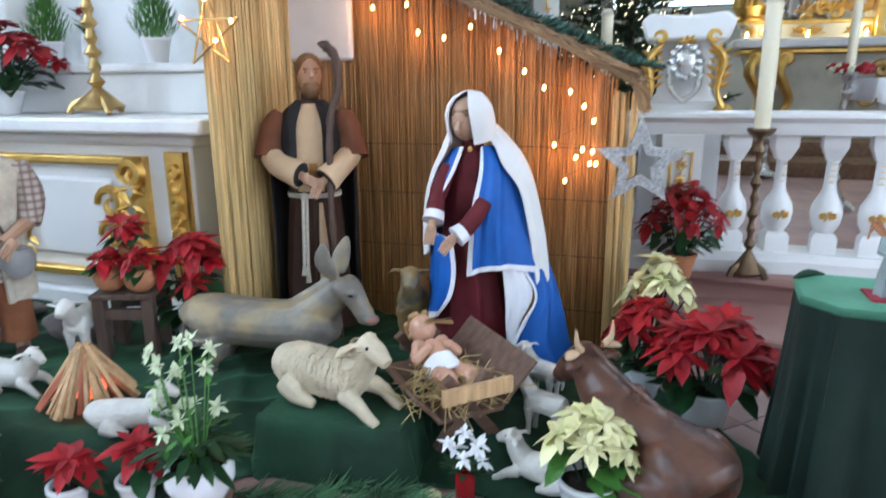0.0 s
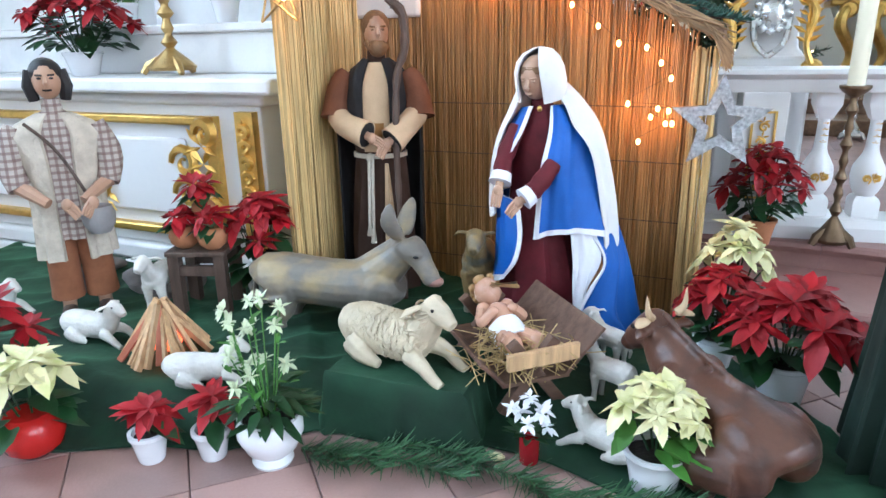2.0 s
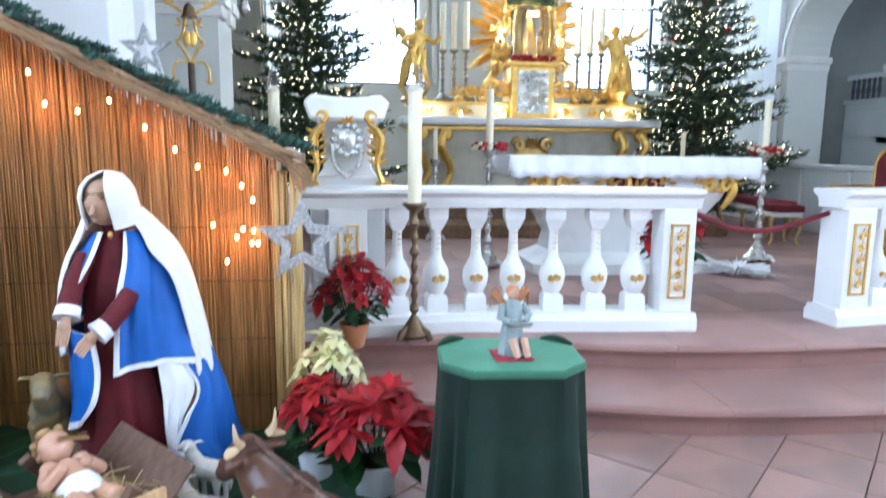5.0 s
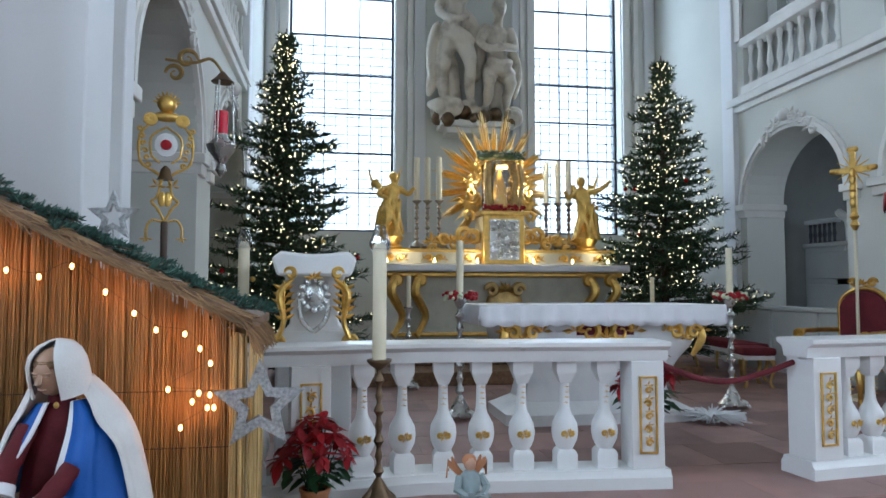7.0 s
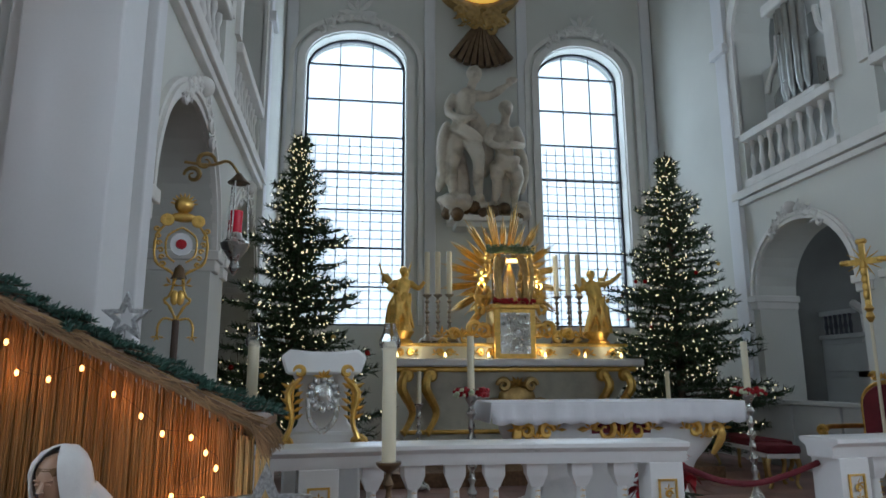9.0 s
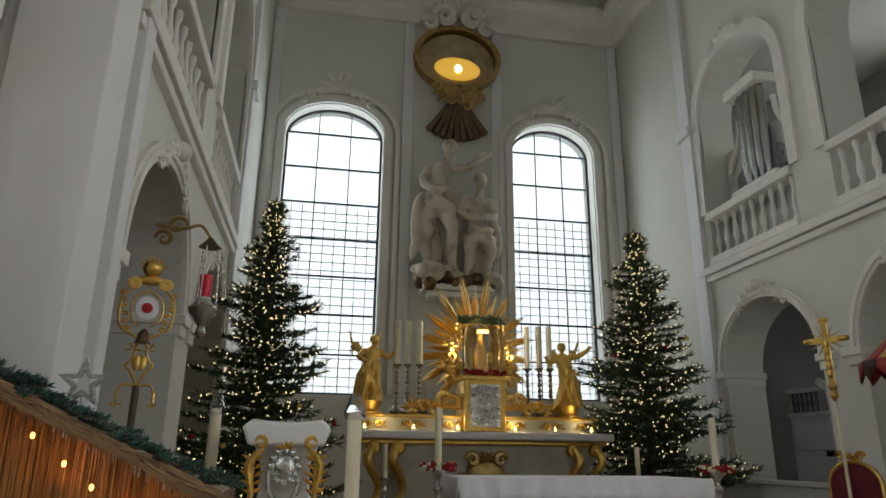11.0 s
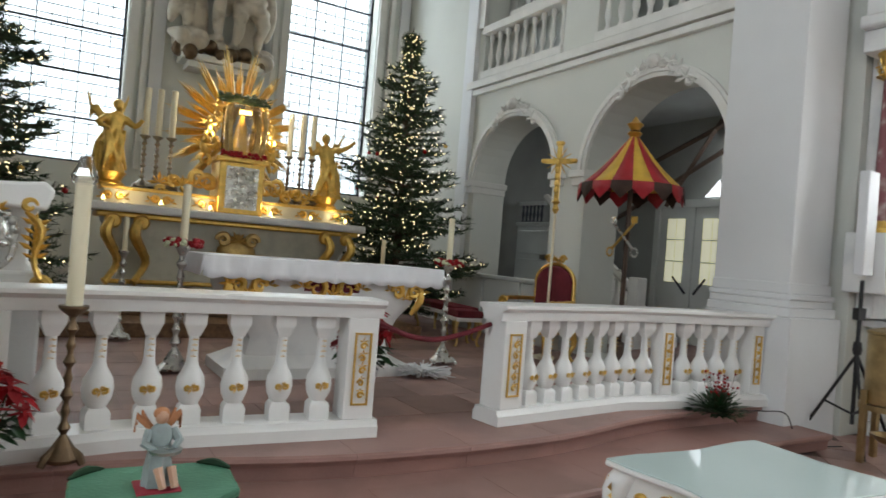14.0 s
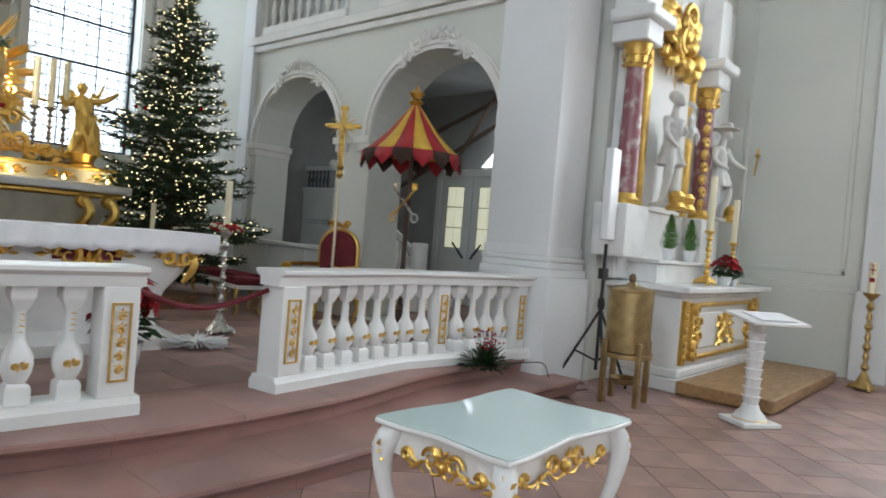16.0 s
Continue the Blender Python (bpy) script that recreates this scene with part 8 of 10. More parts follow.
for k, (x, z) in enumerate(BULBS):
    bm = bmesh.new()
    blob(bm, (x, 3.385, z), (0.0105, 0.0105, 0.015), u=8, v=6)
    part("bulb", bm, BULB, ls)
    if k in (0, 2, 5, 8, 11, 14):
        lm = new("bulb_lamp", bpy.data.lights.new("bulb_lamp", "POINT"))
        lm.data.energy, lm.data.color, lm.data.shadow_soft_size = 1.25, (1.0, 0.40, 0.11), 0.02
        lm.location = (x, 3.34, z - 0.01)
st2 = empty("lit_star", "small gilt wire star with warm bulbs on the shed corner", "star", at=(-1.97, 2.68, 1.68))
bm = bmesh.new()
for k in range(5):
    a, b = radians(90 + 72 * k), radians(90 + 72 * (k + 2))
    tube(bm, [(0.17 * math.cos(a), 0, 0.17 * math.sin(a)), (0.17 * math.cos(b), 0, 0.17 * math.sin(b))], 0.006, 5)
part("wire_star", bm, OLDGOLD, st2)
for x, z in ((-0.13, 0.06), (0.13, 0.04), (0.04, -0.04), (0.0, 0.14)):
    bm = bmesh.new()
    blob(bm, (x, -0.015, z), 0.011, u=8, v=6)
    part("bulb", bm, BULB, st2)
lm = new("bulb_lamp", bpy.data.lights.new("bulb_lamp", "POINT"))
lm.data.energy, lm.data.color, lm.data.shadow_soft_size = 1.6, (1.0, 0.42, 0.12), 0.02
lm.location = (-1.9, 2.6, 1.68)

# silver star hung on the shed's corner
GLITTER = mat("silver_glitter", (0.62, 0.63, 0.63), 0.35, 0.8, scale=60, vary=0.3, bump=0.9, fine=220)
ss = empty("glitter_star", "large openwork silver glitter star on the shed corner", "star", at=(-0.08, 3.38, 1.06), rz=6)
bm = bmesh.new()
def star_pts(R, r, rot=90):
    return [((R if k % 2 == 0 else r) * math.cos(radians(rot + 36 * k)), (R if k % 2 == 0 else r) * math.sin(radians(rot + 36 * k))) for k in range(10)]
o, i_ = star_pts(0.225, 0.1), star_pts(0.105, 0.05)
for k in range(10):
    j = (k + 1) % 10
    prism(bm, [o[k], o[j], i_[j], i_[k]], -0.02, 0.02)
part("star_frame", bm, GLITTER, ss)
bm = bmesh.new()
tube(bm, [(-0.03, 0.01, 0.2), (-0.02, 0.0, 0.34)], 0.002, 4)
part("wire", bm, SILVER, ss)

rs = empty("roof_star", "small silver glitter star standing on the crib roof", "star", at=(-0.80, 3.5, roof_z(-0.8) + 0.2), rz=-8)
bm = bmesh.new()
o, i_ = star_pts(0.13, 0.055), star_pts(0.07, 0.03)
for k in range(10):
    j = (k + 1) % 10
    prism(bm, [o[k], o[j], i_[j], i_[k]], -0.012, 0.012)
tube(bm, [(0, 0, -0.05), (0, 0, -0.19)], 0.004, 5)
part("star_frame", bm, GLITTER, rs)

# ---- crib figures: dressed dolls and carved animals ----
SATIN = mat("white_satin", (0.80, 0.80, 0.84), 0.3, scale=8, vary=0.05, bump=0.12, fine=60)
BLUE = mat("royal_blue_cloth", (0.012, 0.11, 0.46), 0.6, scale=7, vary=0.12, bump=0.15, fine=90)
WINE = mat("wine_red_velvet", (0.125, 0.002, 0.009), 0.75, scale=7, vary=0.25, bump=0.15, sheen=0.15)
CREAM = mat("cream_wool_cloth", (0.60, 0.44, 0.27), 0.85, scale=9, vary=0.1, bump=0.3, fine=120)
BROWN = mat("dark_brown_cloth", (0.055, 0.026, 0.016), 0.85, scale=9, vary=0.2, bump=0.25, fine=120)
RUST = mat("rust_brown_suede", (0.17, 0.058, 0.022), 0.8, scale=9, vary=0.2, bump=0.25, fine=120)
BLACKC = mat("black_cloth", (0.014, 0.013, 0.014), 0.85, scale=9, vary=0.2, bump=0.2)
HAIR = mat("brown_hair", (0.22, 0.12, 0.05), 0.6, scale=20, vary=0.25, bump=0.4)
DARKHAIR = mat("black_hair", (0.012, 0.010, 0.010), 0.5, scale=20, vary=0.2, bump=0.3)
ROPE = mat("white_cord", (0.62, 0.58, 0.48), 0.9, scale=30, vary=0.15, bump=0.5)
VEIL = mat("white_wool_veil", (0.80, 0.79, 0.77), 0.85, scale=8, vary=0.05, bump=0.2, fine=110)
TAN = mat("tan_cloth", (0.38, 0.19, 0.05), 0.8, scale=9, vary=0.15, bump=0.2)
FACE = mat("doll_face", (0.46, 0.28, 0.18), 0.45, scale=12, vary=0.08, bump=0.02)


def doll_hand(bm, p, d, mi, s=1.0):
    p, d = Vector(p), Vector(d).normalized()
    blob(bm, p, (0.024 * s, 0.022 * s, 0.03 * s), mi=mi, u=8, v=6)
    side = d.cross(Vector((0, 1, 0))).normalized()
    for k in range(4):
        b = p + side * (k - 1.5) * 0.012 * s
        tube(bm, [b, b + d * 0.04 * s, b + d * 0.07 * s + Vector((0, -0.006, -0.008))], [0.009 * s, 0.008 * s, 0.005 * s], 5, mi=mi)


def doll_head(bm, c, s, skin, hair, beard=False, tilt=0.0):
    x, y, z = c
    blob(bm, (x, y, z), (0.066 * s, 0.078 * s, 0.095 * s), (tilt, 0, 0), mi=skin, u=16, v=12)
    blob(bm, (x, y + 0.018 * s, z + 0.03 * s), (0.078 * s, 0.08 * s, 0.082 * s), (tilt, 0, 0), mi=hair, u=16, v=10)
    tube(bm, [(x, y - 0.07 * s, z + 0.02 * s), (x, y - 0.095 * s, z - 0.012 * s), (x, y - 0.078 * s, z - 0.022 * s)], [0.008 * s, 0.014 * s, 0.01 * s], 6, mi=skin)
    for sg in (-1, 1):
        blob(bm, (x + sg * 0.026 * s, y - 0.07 * s, z + 0.012 * s), (0.013 * s, 0.006 * s, 0.006 * s), mi=hair, u=6, v=4)
        tube(bm, [(x + sg * 0.012 * s, y - 0.073 * s, z + 0.026 * s), (x + sg * 0.042 * s, y - 0.064 * s, z + 0.028 * s)], 0.005 * s, 4, mi=hair)
    if beard:
        blob(bm, (x, y - 0.04 * s, z - 0.075 * s), (0.052 * s, 0.04 * s, 0.05 * s), mi=hair, u=10, v=8)
        for k in range(10):
            a = radians(200 + 14 * k)
            blob(bm, (x + 0.055 * s * math.cos(a), y - 0.03 * s, z - 0.04 * s + 0.05 * s * math.sin(a)), 0.02 * s, mi=hair, u=6, v=5)
    else:
        tube(bm, [(x - 0.02 * s, y - 0.07 * s, z - 0.045 * s), (x, y - 0.075 * s, z - 0.047 * s), (x + 0.02 * s, y - 0.07 * s, z - 0.045 * s)], 0.005 * s, 4, mi=hair)


# the woman in blue and white
bm = bmesh.new()
robe(bm, [(0.02, 0, 0.0, 0.24, 0.2), (0.02, 0, 0.05, 0.215, 0.185), (0.01, 0, 0.25, 0.165, 0.155), (-0.01, 0, 0.5, 0.135, 0.13), (-0.02, 0, 0.72, 0.12, 0.105), (0, 0, 0.9, 0.125, 0.10), (0, 0, 1.0, 0.09, 0.075), (-0.005, -0.01, 1.04, 0.05, 0.05), (-0.01, -0.02, 1.09, 0.042, 0.045)], 9, 0.12, mi=0, seed=1)
# blue mantle, its wide half and its narrow half
sheet(bm, [[(0.035, -0.075, 1.045), (0.08, -0.055, 1.05), (0.105, 0.0, 1.04), (0.08, 0.07, 1.04)],
           [(0.03, -0.125, 0.93), (0.12, -0.115, 0.95), (0.19, -0.02, 0.95), (0.14, 0.1, 0.95)],
           [(0.0, -0.165, 0.766), (0.12, -0.17, 0.78), (0.25, -0.05, 0.78), (0.19, 0.13, 0.78)],
           [(-0.012, -0.19, 0.60), (0.12, -0.195, 0.62), (0.29, -0.07, 0.62), (0.22, 0.15, 0.62)],
           [(-0.02, -0.20, 0.465), (0.13, -0.205, 0.50), (0.31, -0.09, 0.46), (0.24, 0.16, 0.4)]],
      0.008, 1, trim=2, edges="first hem", width=0.042, folds=0.011, waves=4, seed=0.7, nu=60, nv=60)
sheet(bm, [[(0.17, -0.10, 0.55), (0.30, -0.07, 0.56), (0.33, 0.04, 0.56), (0.22, 0.15, 0.56)],
           [(0.29, -0.17, 0.38), (0.36, -0.10, 0.38), (0.39, 0.04, 0.38), (0.26, 0.18, 0.38)],
           [(0.235, -0.20, 0.25), (0.36, -0.14, 0.25), (0.43, 0.04, 0.25), (0.3, 0.2, 0.25)],
           [(0.18, -0.215, 0.13), (0.36, -0.17, 0.13), (0.46, 0.04, 0.13), (0.32, 0.22, 0.13)],
           [(0.28, -0.22, 0.06), (0.40, -0.17, 0.05), (0.48, 0.04, 0.05), (0.34, 0.22, 0.05)],
           [(0.35, -0.21, 0.005), (0.42, -0.17, 0.0), (0.49, 0.04, 0.0), (0.35, 0.23, 0.0)]],
      0.008, 1, trim=2, edges="first", width=0.05, folds=0.02, waves=4, seed=2.0, nu=60, nv=44)
# satin lining turned out below the hem
sheet(bm, [[(0.14, -0.165, 0.50), (0.19, -0.165, 0.50), (0.25, -0.12, 0.48)],
           [(0.155, -0.19, 0.36), (0.21, -0.19, 0.37), (0.275, -0.16, 0.37)],
           [(0.16, -0.205, 0.24), (0.19, -0.205, 0.24), (0.23, -0.19, 0.25)],
           [(0.17, -0.215, 0.11), (0.185, -0.22, 0.12), (0.20, -0.21, 0.13)]], 0.008, 2, folds=0.012, waves=2, seed=1.0, nu=16, nv=20)
sheet(bm, [[(-0.045, -0.075, 1.045), (-0.08, -0.05, 1.04), (-0.1, 0.0, 1.03), (-0.08, 0.06, 1.03)],
           [(-0.085, -0.12, 0.93), (-0.13, -0.09, 0.92), (-0.16, 0.0, 0.93), (-0.13, 0.08, 0.94)],
           [(-0.15, -0.14, 0.81), (-0.18, -0.09, 0.80), (-0.2, 0.0, 0.80), (-0.16, 0.11, 0.8)],
           [(-0.19, -0.13, 0.70), (-0.205, -0.08, 0.68), (-0.21, 0.0, 0.66), (-0.17, 0.12, 0.66)]], 0.008, 1, trim=2, edges="first", width=0.034, folds=0.006, waves=3, nu=20, nv=20)
sheet(bm, [[(-0.09, -0.15, 0.62), (-0.15, -0.12, 0.64), (-0.2, -0.02, 0.64), (-0.16, 0.1, 0.64)],
           [(-0.07, -0.17, 0.48), (-0.14, -0.15, 0.46), (-0.2, -0.02, 0.45), (-0.17, 0.12, 0.45)],
           [(-0.09, -0.18, 0.36), (-0.15, -0.15, 0.34), (-0.21, -0.02, 0.32), (-0.18, 0.13, 0.3)],
           [(-0.15, -0.17, 0.27), (-0.18, -0.14, 0.24), (-0.22, -0.02, 0.2), (-0.19, 0.14, 0.15)]], 0.008, 1, trim=2, edges="first hem", width=0.045, folds=0.012, waves=3, nu=24, nv=24, seed=0.4)
# white veil: falls over both shoulders from the head
sheet(bm, [[(0.06, -0.075, 1.10), (0.095, -0.03, 1.13), (0.10, 0.04, 1.14), (0.04, 0.1, 1.14)],
           [(0.10, -0.085, 1.04), (0.155, -0.03, 1.07), (0.15, 0.05, 1.08), (0.07, 0.12, 1.06)],
           [(0.135, -0.125, 0.965), (0.225, -0.04, 0.99), (0.21, 0.07, 0.98), (0.1, 0.14, 0.98)],
           [(0.21, -0.145, 0.86), (0.275, -0.05, 0.87), (0.26, 0.08, 0.87), (0.13, 0.16, 0.87)],
           [(0.255, -0.145, 0.68), (0.32, -0.05, 0.68), (0.30, 0.09, 0.68), (0.15, 0.17, 0.68)],
           [(0.285, -0.135, 0.5), (0.345, -0.05, 0.5), (0.33, 0.09, 0.5), (0.16, 0.18, 0.5)],
           [(0.30, -0.135, 0.39), (0.36, -0.06, 0.37), (0.34, 0.09, 0.37), (0.17, 0.18, 0.37)]], 0.007, 5, folds=0.007, waves=4, nu=30, nv=34, seed=0.9)
sheet(bm, [[(-0.10, -0.06, 1.10), (-0.115, 0.0, 1.12), (-0.09, 0.06, 1.13), (0.0, 0.1, 1.14)],
           [(-0.125, -0.07, 1.02), (-0.155, 0.0, 1.02), (-0.12, 0.07, 1.02), (-0.02, 0.12, 1.02)],
           [(-0.17, -0.085, 0.93), (-0.195, -0.02, 0.92), (-0.16, 0.08, 0.92), (-0.05, 0.13, 0.92)],
           [(-0.20, -0.09, 0.80), (-0.225, -0.02, 0.79), (-0.19, 0.09, 0.79), (-0.07, 0.14, 0.79)],
           [(-0.21, -0.085, 0.64), (-0.235, -0.02, 0.62), (-0.2, 0.1, 0.62), (-0.08, 0.15, 0.62)],
           [(-0.205, -0.09, 0.55), (-0.23, -0.02, 0.52), (-0.2, 0.1, 0.52), (-0.08, 0.15, 0.52)]], 0.007, 5, folds=0.005, waves=4, nu=24, nv=28, seed=0.2)
mark = len(bm.verts)
cloak(bm, [(0.0, 0.01, -0.07, 0.108, 0.112), (0.0, 0.005, 0.0, 0.11, 0.116), (0.0, 0.0, 0.06, 0.106, 0.114), (0.0, 0.0, 0.10, 0.092, 0.1), (0.0, 0.005, 0.13, 0.066, 0.074), (0.0, 0.01, 0.146, 0.03, 0.03), (0.0, 0.01, 0.15, 0.004, 0.004)], -58, 238, 0.01, 5, 44, 5, 0.015)
blob(bm, (0, 0.012, 0.035), (0.083, 0.088, 0.09), mi=4, u=16, v=12)
doll_head(bm, (0.0, -0.036, 0.022), 0.92, 3, 3, tilt=0)
blob(bm, (0, -0.02, 0.062), (0.072, 0.075, 0.05), mi=4, u=14, v=8)
turned(bm, mark, pose(-0.015, -0.035, 1.145, 14, 0, -26))
blob(bm, (-0.012, -0.092, 1.035), (0.011, 0.008, 0.014), (0, 0, 0), mi=6, u=8, v=6)
for k in range(26):
    x = 0.292 + 0.0035 * k
    y = -0.14 + 0.0065 * k
    tube(bm, [(x, y, 0.40), (x + 0.006 * math.sin(k), y - 0.004, 0.34), (x + 0.012 * math.sin(k * 1.7), y, 0.27 + 0.03 * math.sin(k * 2))], [0.0025, 0.002, 0.0015], 4, mi=5)
for pts, hd, r in (([(-0.11, -0.05, 0.95), (-0.155, -0.11, 0.83), (-0.165, -0.185, 0.75)], (-0.175, -0.225, 0.69), 0.042), ([(0.06, -0.15, 0.80), (0.0, -0.2, 0.72), (-0.04, -0.225, 0.675)], (-0.085, -0.25, 0.645), 0.042)):
    sp = spline(pts, 10)
    tube(bm, sp, [r * (0.95 + 0.07 * math.sin(k * 2.1)) for k in range(10)], 14, mi=0)
    d = (Vector(hd) - sp[-1]).normalized()
    tube(bm, [sp[-1] - d * 0.012, sp[-1] + d * 0.012, sp[-1] + d * 0.032], [r * 1.08, r * 1.12, r * 1.22], 14, mi=2)
    tube(bm, [sp[-1] + d * 0.02, Vector(hd)], [0.02, 0.019], 8, mi=3)
    doll_hand(bm, hd, d + Vector((0, -0.25, -0.3)), 3, 0.95)
fig = part("crib_doll", bm, [WINE, BLUE, SATIN, FACE, HAIR, VEIL, GOLD])
tagged(fig, "dressed crib doll in a blue cloak, wine-red dress and white veil", "doll", "crib figures")
fig.matrix_world = pose(-0.82, 3.02, on_cloth(-0.8, 3.02) - 0.01, 0, 0, 12) @ Matrix.Diagonal((1.02, 1.0, 1.0, 1))

# the man in brown with a staff
bm = bmesh.new()
robe(bm, [(0, 0, 0.0, 0.18, 0.15), (0, 0, 0.3, 0.165, 0.135), (0, 0, 0.6, 0.145, 0.12), (0, 0, 0.76, 0.132, 0.105), (0, 0, 0.98, 0.16, 0.115), (0, 0, 1.12, 0.17, 0.105), (0, 0, 1.2, 0.11, 0.08), (0, -0.01, 1.24, 0.05, 0.05), (0, -0.01, 1.29, 0.045, 0.05)], 8, 0.13, mi=0, seed=2)
# dark cape down the back, cream front, tan waistcoat
cloak(bm, [(0, 0.02, 0.04, 0.235, 0.15), (0, 0.02, 0.5, 0.235, 0.15), (0, 0.015, 0.9, 0.24, 0.14), (0, 0.0, 1.1, 0.215, 0.12), (0, 0, 1.2, 0.14, 0.1)], -8, 188, 0.012, 3, 36, 8, 0.05)
cloak(bm, [(0, -0.012, 0.78, 0.12, 0.115), (0, -0.012, 0.98, 0.15, 0.128), (0, -0.012, 1.13, 0.14, 0.118), (0, -0.012, 1.23, 0.06, 0.078)], -128, -56, 0.01, 1, 20, 5, 0.012)
sheet(bm, [[(-0.06, -0.125, 0.93), (0.0, -0.14, 0.93), (0.06, -0.125, 0.93)], [(-0.03, -0.128, 0.86), (0.0, -0.138, 0.86), (0.03, -0.128, 0.86)], [(-0.004, -0.125, 0.79), (0.0, -0.128, 0.79), (0.004, -0.125, 0.79)]], 0.008, 6, nu=10, nv=10, core=(0, 0))
sheet(bm, [[(0.035, -0.128, 0.72), (0.045, -0.128, 0.72), (0.055, -0.125, 0.72)], [(0.025, -0.15, 0.4), (0.06, -0.15, 0.4), (0.085, -0.14, 0.4)], [(0.02, -0.168, 0.02), (0.07, -0.165, 0.02), (0.11, -0.15, 0.02)]], 0.008, 1, nu=10, nv=16, folds=0.006, waves=2, core=(0, 0))
for sg in (-1, 1):
    sheet(bm, [[(sg * 0.035, -0.085, 1.245), (sg * 0.07, -0.06, 1.25), (sg * 0.07, 0.02, 1.25)], [(sg * 0.07, -0.125, 1.13), (sg * 0.12, -0.115, 1.16), (sg * 0.16, 0.0, 1.17)], [(sg * 0.075, -0.14, 1.0), (sg * 0.11, -0.135, 1.0), (sg * 0.16, -0.09, 1.02)], [(sg * 0.075, -0.135, 0.84), (sg * 0.10, -0.125, 0.84), (sg * 0.14, -0.09, 0.84)]], 0.01, 3, nu=12, nv=20, core=(0, 0))
    sp = spline([(sg * 0.15, 0, 1.175), (sg * 0.205, -0.02, 1.08), (sg * 0.225, -0.06, 0.95)], 10)
    tube(bm, sp, [0.05, 0.062, 0.07, 0.073, 0.074, 0.075, 0.077, 0.08, 0.084, 0.088], 16, mi=2)
    lo = spline([(sg * 0.222, -0.05, 0.98), (sg * 0.17, -0.13, 0.925), (sg * 0.065 + 0.02, -0.2, 0.865 - 0.015 * sg)], 10)
    tube(bm, lo, [0.055, 0.06, 0.062, 0.062, 0.062, 0.063, 0.065, 0.068, 0.071, 0.074], 16, mi=1)
    tube(bm, [lo[-1], lo[-1] + (lo[-1] - lo[-2]) * 0.12], [0.066, 0.05], 12, mi=3)
    d = Vector((-sg * 0.6 + 0.35, -0.35, -0.4))
    hd = lo[-1] + Vector((-sg * 0.03, -0.035, -0.015))
    tube(bm, [lo[-2], hd], [0.024, 0.022], 8, mi=4)
    doll_hand(bm, hd, d, 4, 1.05)
cloak(bm, [(0, -0.004, 0.745, 0.15, 0.122), (0, -0.004, 0.768, 0.15, 0.122)], -180, 179, 0.016, 5, 40, 3, 0.0)
blob(bm, (-0.045, -0.135, 0.755), (0.022, 0.018, 0.024), mi=5, u=8, v=6)
for o in (0.0, 0.02):
    tube(bm, spline([(-0.05 + o, -0.14, 0.75), (-0.056 + o, -0.158, 0.5), (-0.06 + o, -0.172, 0.34 - o * 2)], 10), [0.009] * 8 + [0.014, 0.017], 6, mi=5)
mark = len(bm.verts)
doll_head(bm, (0.0, -0.03, 1.375), 0.98, 4, 7, beard=True, tilt=8)
turned(bm, mark, pose(0, 0, 0, 0, 0, 14))
tube(bm, spline([(0.13, -0.22, 0.0), (0.115, -0.225, 0.5), (0.11, -0.21, 0.85), (0.12, -0.17, 1.15), (0.165, -0.15, 1.3), (0.16, -0.15, 1.45), (0.11, -0.15, 1.51), (0.09, -0.15, 1.5)], 34), [0.015 + 0.016 * (k / 33) ** 1.4 + 0.003 * math.sin(k * 2.3) for k in range(34)], 9, mi=8)
fig = part("crib_doll", bm, [BROWN, CREAM, RUST, BLACKC, FACE, ROPE, TAN, HAIR, WOOD_DARK])
tagged(fig, "bearded dressed crib doll in brown with a wooden staff", "doll", "crib figures")
fig.matrix_world = pose(-1.72, 3.12, on_cloth(-1.72, 3.12) - 0.012, 0, 0, 22) @ Matrix.Diagonal((0.94, 0.95, 0.98, 1))

# the shepherd
FLEECE = mat("pale_fleece", (0.62, 0.55, 0.44), 0.95, scale=14, vary=0.15, bump=0.9, fine=45)
PLAID = mat("brown_plaid_cloth", (0.50, 0.44, 0.38), 0.9, scale=22, vary=0.12, bump=0.2)
_n, _l = PLAID.node_tree.nodes, PLAID.node_tree.links
_c = _n.new("ShaderNodeTexCoord")
_src = _n["Principled BSDF"].inputs["Base Color"].links[0].from_socket
for axis in ("X", "Z"):
    _w, _r, _x = _n.new("ShaderNodeTexWave"), _n.new("ShaderNodeMapRange"), _n.new("ShaderNodeMix")
    _w.bands_direction, _w.inputs["Scale"].default_value = axis, 8.5
    _l.new(_c.outputs["Object"], _w.inputs["Vector"])
    _r.inputs[1].default_value, _r.inputs[2].default_value = 0.62, 0.72
    _r.inputs[4].default_value = 0.62
    _l.new(_w.outputs["Fac"], _r.inputs[0])
    _x.data_type = "RGBA"
    _x.inputs[7].default_value = (0.16, 0.09, 0.08, 1)
    _l.new(_r.outputs[0], _x.inputs[0]), _l.new(_src, _x.inputs[6])
    _src = _x.outputs[2]
_l.new(_src, _n["Principled BSDF"].inputs["Base Color"])
bm = bmesh.new()
for s in (-1, 1):
    tube(bm, spline([(s * 0.07, 0, 0.55), (s * 0.08, -0.01, 0.3), (s * 0.085, 0, 0.1)], 8), [0.09, 0.088, 0.085, 0.082, 0.08, 0.08, 0.082, 0.085], 12, mi=0)
    tube(bm, [(s * 0.085, 0, 0.12), (s * 0.09, -0.01, 0.03)], 0.035, 8, mi=3)
    blob(bm, (s * 0.09, -0.05, 0.03), (0.04, 0.08, 0.03), mi=5, u=10, v=6)
